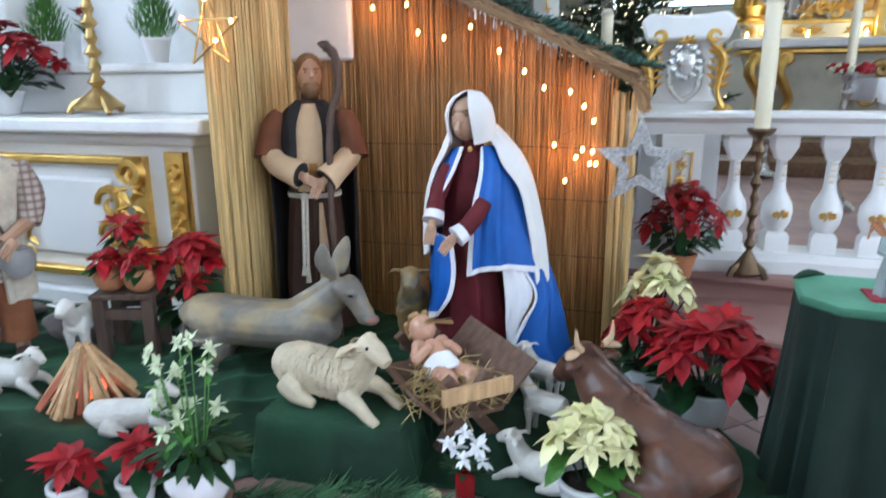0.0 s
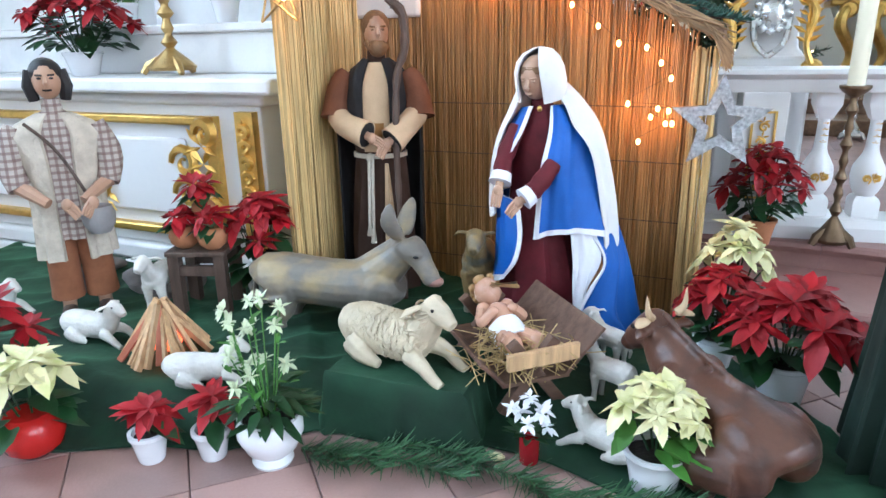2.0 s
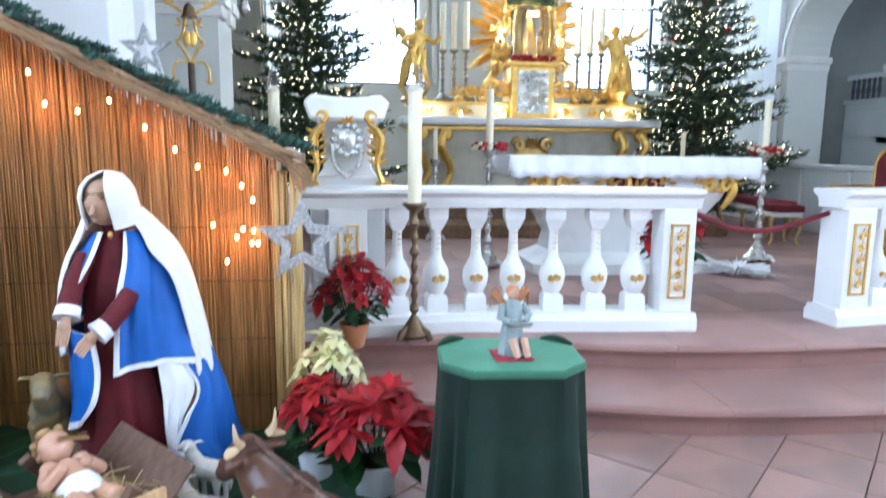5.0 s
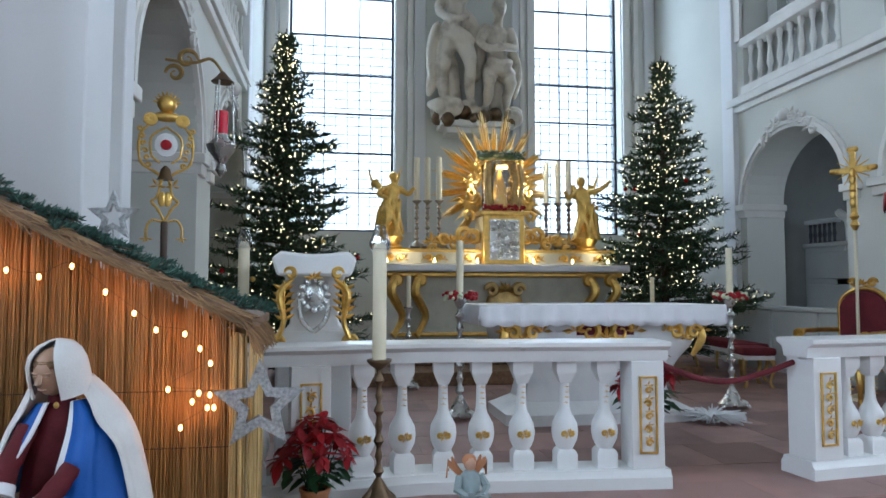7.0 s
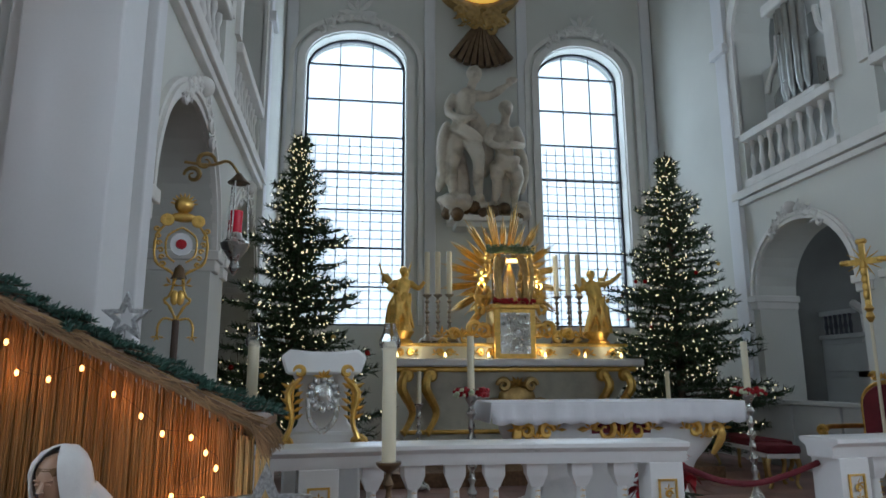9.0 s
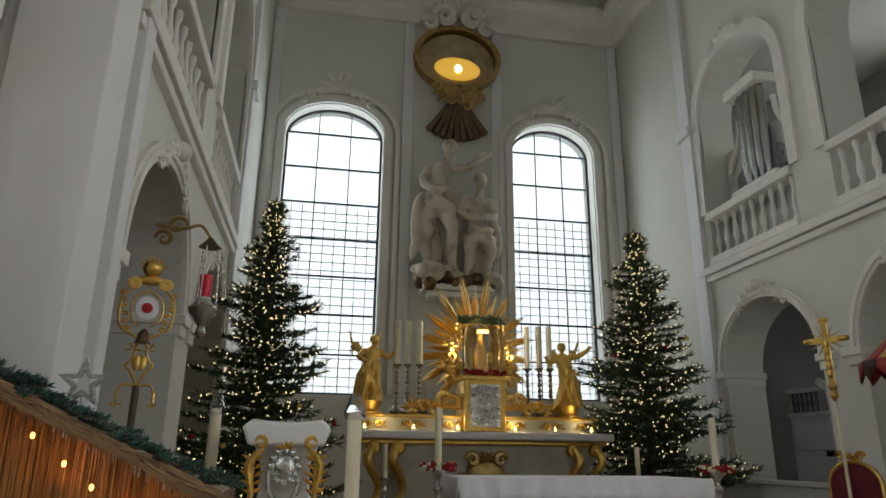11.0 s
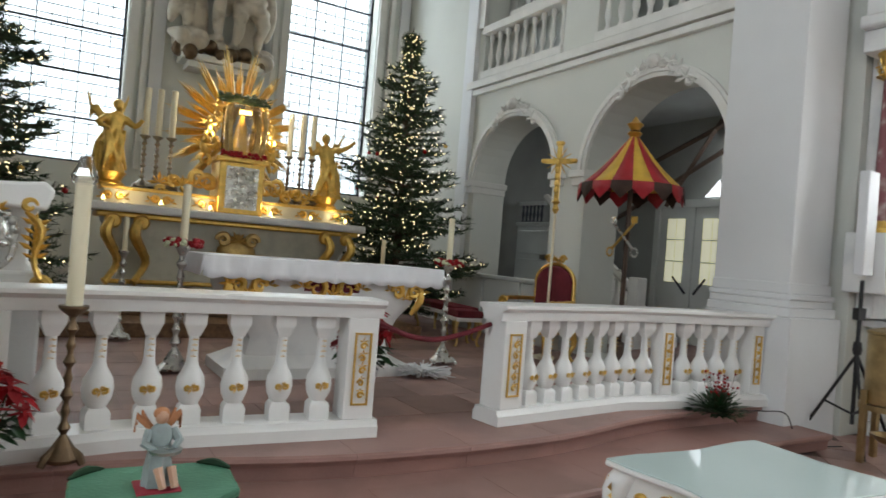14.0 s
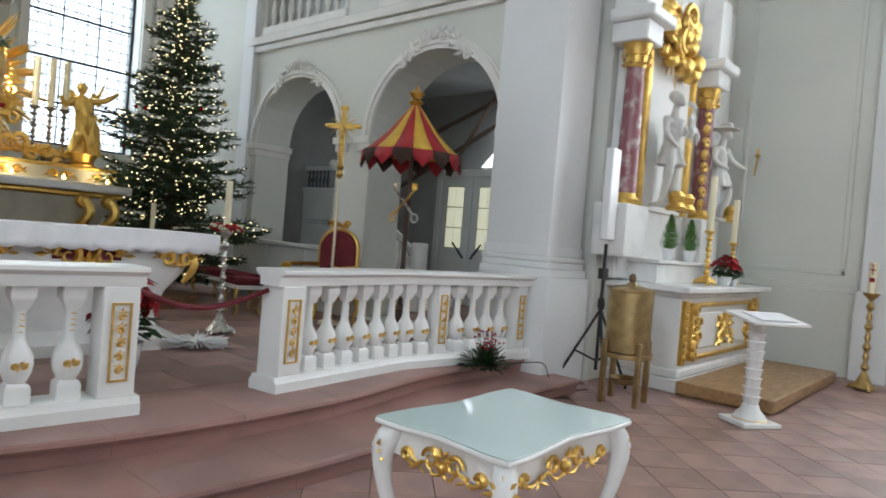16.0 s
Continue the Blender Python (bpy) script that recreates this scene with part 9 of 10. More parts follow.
robe(bm, [(0, 0, 0.44, 0.165, 0.13), (0, 0, 0.55, 0.165, 0.125), (0, 0, 0.8, 0.16, 0.115), (0, 0, 1.0, 0.17, 0.105), (0, 0, 1.06, 0.11, 0.08), (0, 0, 1.1, 0.05, 0.05), (0, -0.01, 1.16, 0.042, 0.045)], 9, 0.1, mi=2, seed=3)
cloak(bm, [(0, 0, 0.33, 0.185, 0.16), (0, 0, 0.6, 0.175, 0.145), (0, 0, 0.85, 0.185, 0.135), (0, 0, 0.98, 0.225, 0.125), (0, 0, 1.04, 0.18, 0.11), (0, 0, 1.09, 0.08, 0.07)], -70, 250, 0.028, 1, 56, 11, 0.09, seed=2)
for s in (-1, 1):
    tube(bm, spline([(s * 0.17, 0, 1.02), (s * 0.23, -0.02, 0.86), (s * 0.2, -0.08, 0.72)], 8), [0.062, 0.065, 0.066, 0.066, 0.064, 0.062, 0.06, 0.058], 10, mi=2)
    tube(bm, spline([(s * 0.2, -0.08, 0.73), (s * 0.14, -0.17, 0.7), (s * 0.08, -0.22, 0.66)], 6), [0.04, 0.036, 0.034, 0.03, 0.028, 0.026], 8, mi=3)
    doll_hand(bm, (s * 0.06 + 0.06, -0.24, 0.65), Vector((-s * 0.5, -0.3, -0.6)), 3, 1.1)
doll_head(bm, (0, -0.02, 1.25), 1.0, 3, 4)
for s in (-1, 1):
    tube(bm, [(s * 0.065, 0.0, 1.3), (s * 0.08, -0.005, 1.22), (s * 0.07, 0.0, 1.15)], [0.03, 0.035, 0.025], 8, mi=4)
tube(bm, spline([(-0.13, -0.1, 1.05), (0.0, -0.15, 0.9), (0.12, -0.18, 0.62)], 12), 0.009, 5, mi=5)
lathe(bm, [(0.05, 0.48), (0.075, 0.52), (0.085, 0.58), (0.07, 0.62), (0.06, 0.61)], 12, (0.13, -0.19, 0), mi=6)
fig = part("crib_doll", bm, [mat("rust_trousers", (0.30, 0.115, 0.05), 0.9, scale=12, vary=0.15, bump=0.25), FLEECE, PLAID, FACE, DARKHAIR, WOOD_DARK, mat("grey_felt_bag", (0.3, 0.29, 0.29), 0.9, scale=12)])
tagged(fig, "shepherd crib doll in a fleece vest and rust trousers", "doll", "crib figures")
fig.matrix_world = pose(-3.02, 2.26, on_cloth(-2.99, 2.26) - 0.015, 0, 0, 50) @ Matrix.Diagonal((0.93, 0.93, 0.93, 1))

# ---- carved animals ----
DONKEY = mat("painted_grey_donkey", (0.17, 0.155, 0.13), 0.42, scale=4.5, vary=0.22, bump=0.12, fine=35, second=(0.33, 0.255, 0.13), mix_lo=0.46, mix_hi=0.66)
WOOL = mat("cream_carved_wool", (0.66, 0.57, 0.40), 0.55, scale=8, vary=0.15, bump=0.6, fine=26)
LAMBW = mat("white_lamb_paint", (0.72, 0.70, 0.64), 0.45, scale=8, vary=0.12, bump=0.4, fine=40)
OX = mat("painted_brown_ox", (0.105, 0.046, 0.027), 0.4, scale=4.0, vary=0.25, bump=0.2, fine=40, second=(0.045, 0.025, 0.019), mix_lo=0.45, mix_hi=0.6)

bm = bmesh.new()     # donkey, facing +x
tube(bm, spline([(-0.46, 0, 0.37), (-0.41, 0, 0.40), (-0.2, 0, 0.385), (0.02, 0, 0.375), (0.16, 0, 0.41), (0.25, 0, 0.44)], 14), [0.09, 0.14, 0.158, 0.16, 0.156, 0.152, 0.152, 0.155, 0.16, 0.163, 0.16, 0.15, 0.13, 0.09], 18, flat=1.1)
tube(bm, spline([(0.13, 0, 0.46), (0.24, -0.01, 0.59), (0.31, -0.03, 0.69)], 7), [0.135, 0.122, 0.108, 0.096, 0.088, 0.08, 0.072], 14)
tube(bm, spline([(0.29, -0.03, 0.72), (0.37, -0.06, 0.62), (0.44, -0.09, 0.49)], 9), [0.066, 0.078, 0.08, 0.074, 0.064, 0.055, 0.05, 0.05, 0.04], 14)
blob(bm, (0.44, -0.09, 0.485), (0.05, 0.048, 0.042))
for s in (-1, 1):
    tube(bm, spline([(0.28, -0.03 + s * 0.04, 0.75), (0.265 + 0.025 * s, -0.03 + s * 0.07, 0.87), (0.285 + 0.035 * s, -0.03 + s * 0.08, 1.0)], 8), [0.03, 0.04, 0.047, 0.048, 0.044, 0.036, 0.024, 0.008], 10, flat=0.55)
    blob(bm, (0.37, -0.06 + s * 0.05, 0.66), (0.03, 0.025, 0.022))
    blob(bm, (0.14, s * 0.1, 0.38), (0.09, 0.075, 0.14), (0, 18, 0))
    blob(bm, (-0.34, s * 0.09, 0.38), (0.12, 0.085, 0.14), (0, -12, 0))
    for x, f in ((-0.36, -1), (0.15, 1)):
        tube(bm, spline([(x, s * 0.1, 0.32), (x - 0.03 * f, s * 0.1, 0.2), (x + 0.015 * f, s * 0.1, 0.1), (x + 0.005, s * 0.1, 0.0)], 9), [0.09, 0.075, 0.058, 0.045, 0.038, 0.034, 0.032, 0.036, 0.046], 12)
tube(bm, spline([(-0.5, 0, 0.44), (-0.555, 0, 0.32), (-0.54, 0, 0.12)], 6), [0.022, 0.018, 0.018, 0.022, 0.03, 0.01], 6)
ridge = spline([(0.03, 0, 0.54), (0.15, -0.005, 0.645), (0.27, -0.025, 0.755)], 22)
for k in range(22):
    p = ridge[k]
    blob(bm, p, (0.022, 0.02, 0.034), (0, 40, 0), u=6, v=5)
donkey = fused("crib_donkey", bm, DONKEY, "grey painted carved donkey standing in the crib", "figurine", 0.009, pose(-1.59, 2.55, on_cloth(-1.6, 2.5) - 0.03, 0, 0, 10) @ Matrix.Diagonal((0.92, 0.88, 0.67, 1)), smooth=2, group="crib animals")


for s in (-1, 1):
    bm = bmesh.new()
    blob(bm, (0.375, -0.062 + s * 0.073, 0.655), (0.015, 0.007, 0.01), u=8, v=6)
    part("eye", bm, BLACKC, donkey, "dark painted eye")
bm = bmesh.new()
blob(bm, (0.456, -0.094, 0.478), (0.044, 0.045, 0.034))
part("muzzle", bm, mat("pinkish_muzzle", (0.36, 0.20, 0.16), 0.4, scale=14, vary=0.15), donkey, "pinkish painted muzzle")


def lying_sheep(scale, m, material, label, seed=0, name="crib_sheep", voxel=0.009, curls=True):
    rnd = random.Random(seed)
    bm = bmesh.new()      # facing +x
    tube(bm, spline([(-0.3, 0, 0.1), (-0.26, 0, 0.13), (-0.1, 0, 0.135), (0.06, 0, 0.13), (0.17, 0, 0.15)], 12), [0.06, 0.1, 0.118, 0.122, 0.122, 0.12, 0.118, 0.115, 0.11, 0.105, 0.09, 0.06], 16)
    tube(bm, spline([(0.12, 0, 0.16), (0.19, 0, 0.25), (0.21, 0, 0.33)], 6), [0.095, 0.088, 0.08, 0.074, 0.07, 0.062], 12)
    tube(bm, [(0.2, 0, 0.345), (0.28, -0.01, 0.315), (0.35, -0.02, 0.275)], [0.062, 0.052, 0.03], 12)
    for s in (-1, 1):
        tube(bm, [(0.19, s * 0.05, 0.35), (0.16, s * 0.11, 0.335), (0.145, s * 0.14, 0.31)], [0.02, 0.028, 0.008], 8, flat=0.5)
        tube(bm, spline([(0.14, s * 0.08, 0.1), (0.22, s * 0.1, 0.08), (0.3, s * 0.1, 0.02), (0.34, s * 0.1, 0.0)], 6), [0.05, 0.045, 0.036, 0.03, 0.026, 0.026], 8)
        tube(bm, spline([(-0.2, s * 0.1, 0.09), (-0.1, s * 0.13, 0.05), (-0.02, s * 0.12, 0.02)], 6), [0.07, 0.065, 0.055, 0.04, 0.03, 0.024], 8)
    fleece = bmesh.new() if curls else None
    if curls:
        for k in range(620):
            t, a = rnd.uniform(-0.28, 0.17), rnd.uniform(-0.5, math.pi + 0.5)
            r = 0.119 * (1 - 0.35 * max(0, (-t - 0.2) / 0.1) ** 2) - 0.012 * max(0, (t - 0.05) / 0.12)
            c = Vector((t, r * math.cos(a), 0.135 + r * math.sin(a)))
            tn = Vector((0.25, -math.sin(a), math.cos(a))) * 0.03
            bend = Vector((0.012 * math.sin(k), 0, 0))
            tube(fleece, [c - tn, c - tn * 0.4 + bend, c + tn * 0.4 - bend, c + tn], [0.003, 0.008, 0.008, 0.003], 5)
        for k in range(150):
            t, a = rnd.random(), rnd.uniform(0, 2 * math.pi)
            ctr, r = Vector((0.13, 0, 0.18)).lerp(Vector((0.21, 0, 0.33)), t), 0.093 - 0.025 * t
            c = ctr + Vector((math.cos(a) * 0.85, math.sin(a), -math.cos(a) * 0.4)) * r
            tn = Vector((-math.sin(a) * 0.8, math.cos(a), 0.3)) * 0.024
            tube(fleece, [c - tn, c + Vector((0, 0, 0.004)), c + tn], [0.003, 0.007, 0.003], 5)
    ob = fused(name, bm, material, label, "figurine", voxel, m @ Matrix.Diagonal((scale, scale, scale, 1)), smooth=3, group="crib animals")
    if fleece is not None:
        part("fleece", fleece, material, ob, "carved wavy fleece")
    bm = bmesh.new()
    for s in (-1, 1):
        blob(bm, (0.262, s * 0.048 - 0.008, 0.345), 0.009, u=6, v=5)
    part("eyes", bm, BLACKC, ob, "dark painted eyes")
    return ob


lying_sheep(0.80, pose(-1.15, 2.15, 0.237, 0, 0, -14), WOOL, "cream carved sheep lying on the green block", 1, voxel=0.006)
lying_sheep(0.52, pose(-2.62, 1.98, on_cloth(-2.62, 1.98), 0, 0, 5), LAMBW, "white carved lamb lying on the green cloth", 2, "crib_lamb", 0.01, False)
lying_sheep(0.5, pose(-1.86, 1.86, on_cloth(-1.86, 1.86) - 0.005, 0, 0, 25), LAMBW, "white carved lamb lying on the green cloth", 3, "crib_lamb", 0.01, False)
lying_sheep(0.48, pose(-0.33, 2.14, on_cloth(-0.33, 2.14), 0, 0, 170), LAMBW, "white carved lamb lying beside the potted plant", 4, "crib_lamb", 0.01, False)
lying_sheep(0.5, pose(-3.35, 2.0, on_cloth(-3.35, 2.0), 0, 0, 10), LAMBW, "white carved lamb lying on the green cloth", 5, "crib_lamb", 0.01, False)


def standing_lamb(scale, m, material, label, voxel=0.008):
    bm = bmesh.new()      # facing +x
    tube(bm, spline([(-0.16, 0, 0.25), (-0.08, 0, 0.26), (0.06, 0, 0.26), (0.14, 0, 0.28)], 8), [0.05, 0.075, 0.082, 0.082, 0.08, 0.08, 0.075, 0.05], 12)
    tube(bm, [(0.1, 0, 0.29), (0.16, 0, 0.36), (0.18, 0, 0.41)], [0.062, 0.05, 0.046], 10)
    tube(bm, [(0.17, 0, 0.42), (0.22, 0, 0.405), (0.275, 0, 0.37)], [0.046, 0.042, 0.026], 10)
    for s in (-1, 1):
        tube(bm, [(0.16, s * 0.035, 0.43), (0.14, s * 0.085, 0.425), (0.13, s * 0.11, 0.40)], [0.016, 0.02, 0.006], 6, flat=0.5)
        for x in (-0.11, 0.1):
            tube(bm, [(x, s * 0.045, 0.22), (x - 0.005, s * 0.048, 0.1), (x, s * 0.05, 0.0)], [0.04, 0.02, 0.021], 8)
    tube(bm, [(-0.17, 0, 0.28), (-0.21, 0, 0.2), (-0.2, 0, 0.14)], [0.02, 0.018, 0.01], 6)
    return fused("crib_lamb", bm, material, label, "figurine", voxel, m @ Matrix.Diagonal((scale, scale, scale, 1)), smooth=2, group="crib animals")


standing_lamb(0.74, pose(-2.6, 2.36, on_cloth(-2.6, 2.36) - 0.01, 0, 0, -70), LAMBW, "white carved lamb standing on the green cloth")
standing_lamb(0.54, pose(-0.42, 2.72, on_cloth(-0.42, 2.72), 0, 0, 150), LAMBW, "white carved lamb standing near the manger")
standing_lamb(0.58, pose(-0.36, 2.42, on_cloth(-0.37, 2.38) - 0.01, 0, 0, 160), LAMBW, "white carved lamb standing near the ox")
standing_lamb(1.05, pose(-1.16, 3.1, on_cloth(-1.16, 3.1), 0, 0, -75), mat("dark_ram_paint", (0.26, 0.18, 0.07), 0.6, scale=9, vary=0.3, bump=0.8, fine=40, second=(0.16, 0.15, 0.11)), "brownish carved ram standing by the reed wall", 0.009)

bm = bmesh.new()     # ox lying, facing +x in its own frame
tube(bm, spline([(-0.34, 0, 0.15), (-0.28, 0, 0.19), (-0.1, 0, 0.22), (0.1, 0, 0.24), (0.26, 0, 0.3)], 14), [0.1, 0.165, 0.19, 0.195, 0.195, 0.19, 0.186, 0.182, 0.178, 0.172, 0.165, 0.155, 0.14, 0.11], 18)
tube(bm, spline([(0.18, 0, 0.3), (0.3, 0, 0.38), (0.4, 0.0, 0.45)], 6), [0.15, 0.14, 0.13, 0.115, 0.1, 0.085], 14)
tube(bm, spline([(0.38, 0, 0.5), (0.46, 0.015, 0.45), (0.54, 0.03, 0.37)], 8), [0.088, 0.095, 0.092, 0.084, 0.076, 0.068, 0.064, 0.05], 14)
blob(bm, (0.55, 0.03, 0.36), (0.05, 0.055, 0.045))
for s in (-1, 1):
    tube(bm, [(0.38, s * 0.08, 0.5), (0.36, s * 0.14, 0.5), (0.35, s * 0.18, 0.48)], [0.03, 0.04, 0.012], 8, flat=0.6)
    tube(bm, spline([(0.18, s * 0.13, 0.18), (0.3, s * 0.16, 0.1), (0.4, s * 0.14, 0.04), (0.3, s * 0.12, 0.03)], 8), [0.075, 0.07, 0.06, 0.05, 0.045, 0.045, 0.045, 0.05], 10)
    tube(bm, spline([(-0.25, s * 0.14, 0.16), (-0.1, s * 0.22, 0.14), (-0.06, s * 0.2, 0.05), (-0.2, s * 0.2, 0.03), (0.0, s * 0.22, 0.025)], 10), [0.13, 0.125, 0.115, 0.1, 0.08, 0.065, 0.055, 0.045, 0.04, 0.04], 10)
for k in range(14):
    p = Vector((0.36, 0, 0.56)).lerp(Vector((-0.1, 0, 0.415)), k / 13)
    blob(bm, p + Vector((0, 0, -0.018 * math.sin(math.pi * k / 13))), (0.03, 0.018, 0.022), u=6, v=5)
for s in (-1, 1):
    blob(bm, (-0.24, s * 0.13, 0.2), (0.15, 0.1, 0.17), (0, 25, 0))
    blob(bm, (0.16, s * 0.11, 0.27), (0.09, 0.09, 0.15), (0, 15, 0))
    blob(bm, (0.465, s * 0.05, 0.5), (0.035, 0.03, 0.025))
tube(bm, spline([(0.34, 0, 0.36), (0.3, 0, 0.22), (0.26, 0, 0.12)], 6), [0.03, 0.05, 0.055, 0.055, 0.05, 0.04], 8)
OXM = pose(0.03, 2.22, 0.035, 0, 0, 138)
ox = fused("crib_ox", bm, OX, "brown painted carved ox lying beside the manger", "figurine", 0.012, OXM @ Matrix.Diagonal((0.78, 0.78, 0.78, 1)), smooth=4, group="crib animals")
for s in (-1, 1):
    bm = bmesh.new()
    tube(bm, spline([(0.37, s * 0.075, 0.56), (0.36, s * 0.11, 0.6), (0.365, s * 0.12, 0.68)], 8), [0.02, 0.02, 0.018, 0.016, 0.013, 0.01, 0.006, 0.002], 8)
    part("horn", bm, CREAM, ox, "pale curved horn")
    bm = bmesh.new()
    tube(bm, spline([(0.39, s * 0.09, 0.545), (0.37, s * 0.13, 0.55), (0.355, s * 0.175, 0.535)], 7), [0.016, 0.026, 0.032, 0.033, 0.028, 0.02, 0.006], 10, flat=0.5)
    part("ear", bm, CREAM, ox, "pale ear")
    bm = bmesh.new()
    blob(bm, (0.47, 0.015 + s * 0.082, 0.485), (0.016, 0.008, 0.012), u=8, v=6)
    part("eye", bm, BLACKC, ox, "dark painted eye")

# ---- manger with the child doll ----
mg = empty("manger", "dark wooden manger on crossed legs", "manger", at=(-0.80, 2.42, on_cloth(-0.8, 2.42)), rz=42)
mg.matrix_world = mg.matrix_world @ Matrix.Diagonal((1.25, 1.1, 1.2, 1))
MW = mat("manger_wood", (0.17, 0.095, 0.06), 0.6, scale=5, stretch=(1, 6, 6), vary=0.25, bump=0.25, fine=30)
for s in (-1, 1):
    part("side_board", bx(-0.006, -0.27, 0.0, 0.006, 0.25, 0.19 if s > 0 else 0.12, pose(s * 0.10, 0, 0.10, 0, s * 42, 0)), MW, mg, bevel=0.003)
for y in (-0.24, 0.22):
    for s in (-1, 1):
        part("leg", bx(-0.018, -0.018, -0.17, 0.018, 0.018, 0.12, pose(0, y, 0.13, 0, s * 36, 0)), MW, mg, bevel=0.003)
part("floor_board", bx(-0.11, -0.27, 0.095, 0.11, 0.25, 0.107), MW, mg)
part("front_slat", bx(-0.12, -0.295, 0.16, 0.12, -0.275, 0.215, pose(0, 0, 0, 0, 0, 3)), WOOD_LIGHT, mg, "pale split slat", bevel=0.004)
STRAW = mat("straw", (0.55, 0.40, 0.17), 0.7, scale=12, vary=0.2, bump=0.1, island=0.4)
bm = bmesh.new()
rnd = random.Random(31)
for k in range(230):
    c = Vector((rnd.gauss(0, 0.065), rnd.uniform(-0.27, 0.0), 0.13 + rnd.uniform(0, 0.05)))
    d = Vector((rnd.gauss(0, 0.6), rnd.gauss(0, 1), rnd.gauss(0, 0.25))).normalized() * rnd.uniform(0.05, 0.11)
    tube(bm, [c - d, c + Vector((0, 0, 0.012)), c + d], [0.0018, 0.0022, 0.0015], 4, caps=False)
sw = tagged(part("straw", bm, STRAW), "loose golden straw in the manger", "straw", kind="stuff")
sw.matrix_world = mg.matrix_world.copy()
bm = bmesh.new()
tube(bm, spline([(0, -0.08, 0.0), (0, 0.0, 0.012), (0, 0.1, 0.03)], 8), [0.05, 0.056, 0.058, 0.056, 0.055, 0.056, 0.05, 0.03], 14)
blob(bm, (0, 0.17, 0.055), (0.054, 0.06, 0.058))
for s in (-1, 1):
    tube(bm, spline([(s * 0.05, 0.09, 0.035), (s * 0.085, 0.03, 0.03), (s * 0.045, 0.03, 0.07)], 7), [0.026, 0.026, 0.025, 0.024, 0.02, 0.017, 0.02], 8)
    tube(bm, spline([(s * 0.03, -0.08, 0.02), (s * 0.045, -0.15, 0.06), (s * 0.028, -0.21, 0.02)], 7), [0.036, 0.036, 0.034, 0.032, 0.026, 0.022, 0.02], 8)
    blob(bm, (s * 0.028, -0.23, 0.025), (0.017, 0.02, 0.03))
BABY = pose(-0.80, 2.42, on_cloth(-0.8, 2.42) + 0.205, 14, 0, 44) @ Matrix.Diagonal((1.08, 1.12, 1.08, 1))
for k in range(60):
    a, b = rnd.uniform(0, math.pi), rnd.uniform(0, 2 * math.pi)
    p = Vector((math.sin(a) * math.cos(b), math.cos(a) * 0.8 + 0.25, math.sin(a) * math.sin(b)))
    if p.y > 0.55 or (p.y > -0.1 and p.z < -0.1):
        blob(bm, (0.052 * p.x, 0.175 + 0.052 * p.y, 0.055 + 0.052 * p.z), 0.018, u=6, v=5, mi=1)
cm = pose(0, 0.0, 0.008, 90, 0, 0)
mark = len(bm.verts)
cloak(bm, [(0, 0, 0.0, 0.068, 0.062), (0, 0, 0.05, 0.068, 0.064), (0, 0, 0.1, 0.066, 0.064)], -180, 179, 0.008, 2, 30, 7, 0.03)
bm.verts.ensure_lookup_table()
for v in list(bm.verts)[mark:]:
    v.co = cm @ v.co
for s in (-1, 1):
    blob(bm, (s * 0.05, 0.09, 0.035), 0.03)
    blob(bm, (s * 0.085, 0.03, 0.03), 0.022)
    blob(bm, (s * 0.038, 0.032, 0.072), (0.019, 0.019, 0.014))
    blob(bm, (s * 0.032, -0.08, 0.02), 0.042)
    blob(bm, (s * 0.045, -0.15, 0.058), 0.033)
blob(bm, (0, 0.13, 0.112), (0.009, 0.008, 0.008), mi=0, u=6, v=5)
cd = part("child_doll", bm, [mat("glossy_painted_skin", (0.62, 0.36, 0.24), 0.25, scale=14, vary=0.08, bump=0.02), mat("blond_hair", (0.42, 0.25, 0.10), 0.45, scale=20, vary=0.2, bump=0.2), LINEN])
tagged(cd, "small glossy painted child doll lying in straw", "doll", "crib figures")
cd.matrix_world = BABY

# ---- stick fire, stool, pots ----
fi = empty("stick_fire", "cone of split pine sticks with a red glow inside", "campfire", at=(-2.18, 1.96, on_cloth(-2.18, 1.96)))
rnd = random.Random(17)
STICK_R = mat("reddened_stick", (0.52, 0.17, 0.09), 0.6, scale=8, vary=0.2, bump=0.2)
for k in range(30):
    a = 2 * math.pi * k / 30 + rnd.uniform(-0.05, 0.05)
    r0 = rnd.uniform(0.13, 0.19)
    b, t = Vector((r0 * math.cos(a), r0 * math.sin(a), 0.0)), Vector((0.012 * math.cos(a) + rnd.gauss(0, 0.006), 0.012 * math.sin(a) + rnd.gauss(0, 0.006), rnd.uniform(0.19, 0.25)))
    d = t - b
    m = Matrix.Translation(b) @ d.to_track_quat("Z", "Y").to_matrix().to_4x4() @ pose(0, 0, 0, 0, 0, rnd.uniform(0, 90))
    w = rnd.uniform(0.009, 0.016)
    part("stick", bx(-w, -w * 0.6, 0, w, w * 0.6, d.length, m), STICK_R if k % 6 == 1 else WOOD_LIGHT, fi, smooth=False)
bm = bmesh.new()
blob(bm, (0, 0, 0.06), (0.07, 0.07, 0.05))
part("ember_glow", bm, mat("ember", (1.0, 0.12, 0.03), 0.5, emit=3.0, bump=0), fi, "red glowing core")
stl = empty("stool", "dark wooden stool with square legs", "stool", at=(-2.42, 2.5, on_cloth(-2.42, 2.5) - 0.01), rz=20)
stl.scale = (1.0, 1.0, 0.85)
part("seat", bx(-0.15, -0.13, 0.36, 0.15, 0.13, 0.39), WOOD_DARK, stl, bevel=0.006)
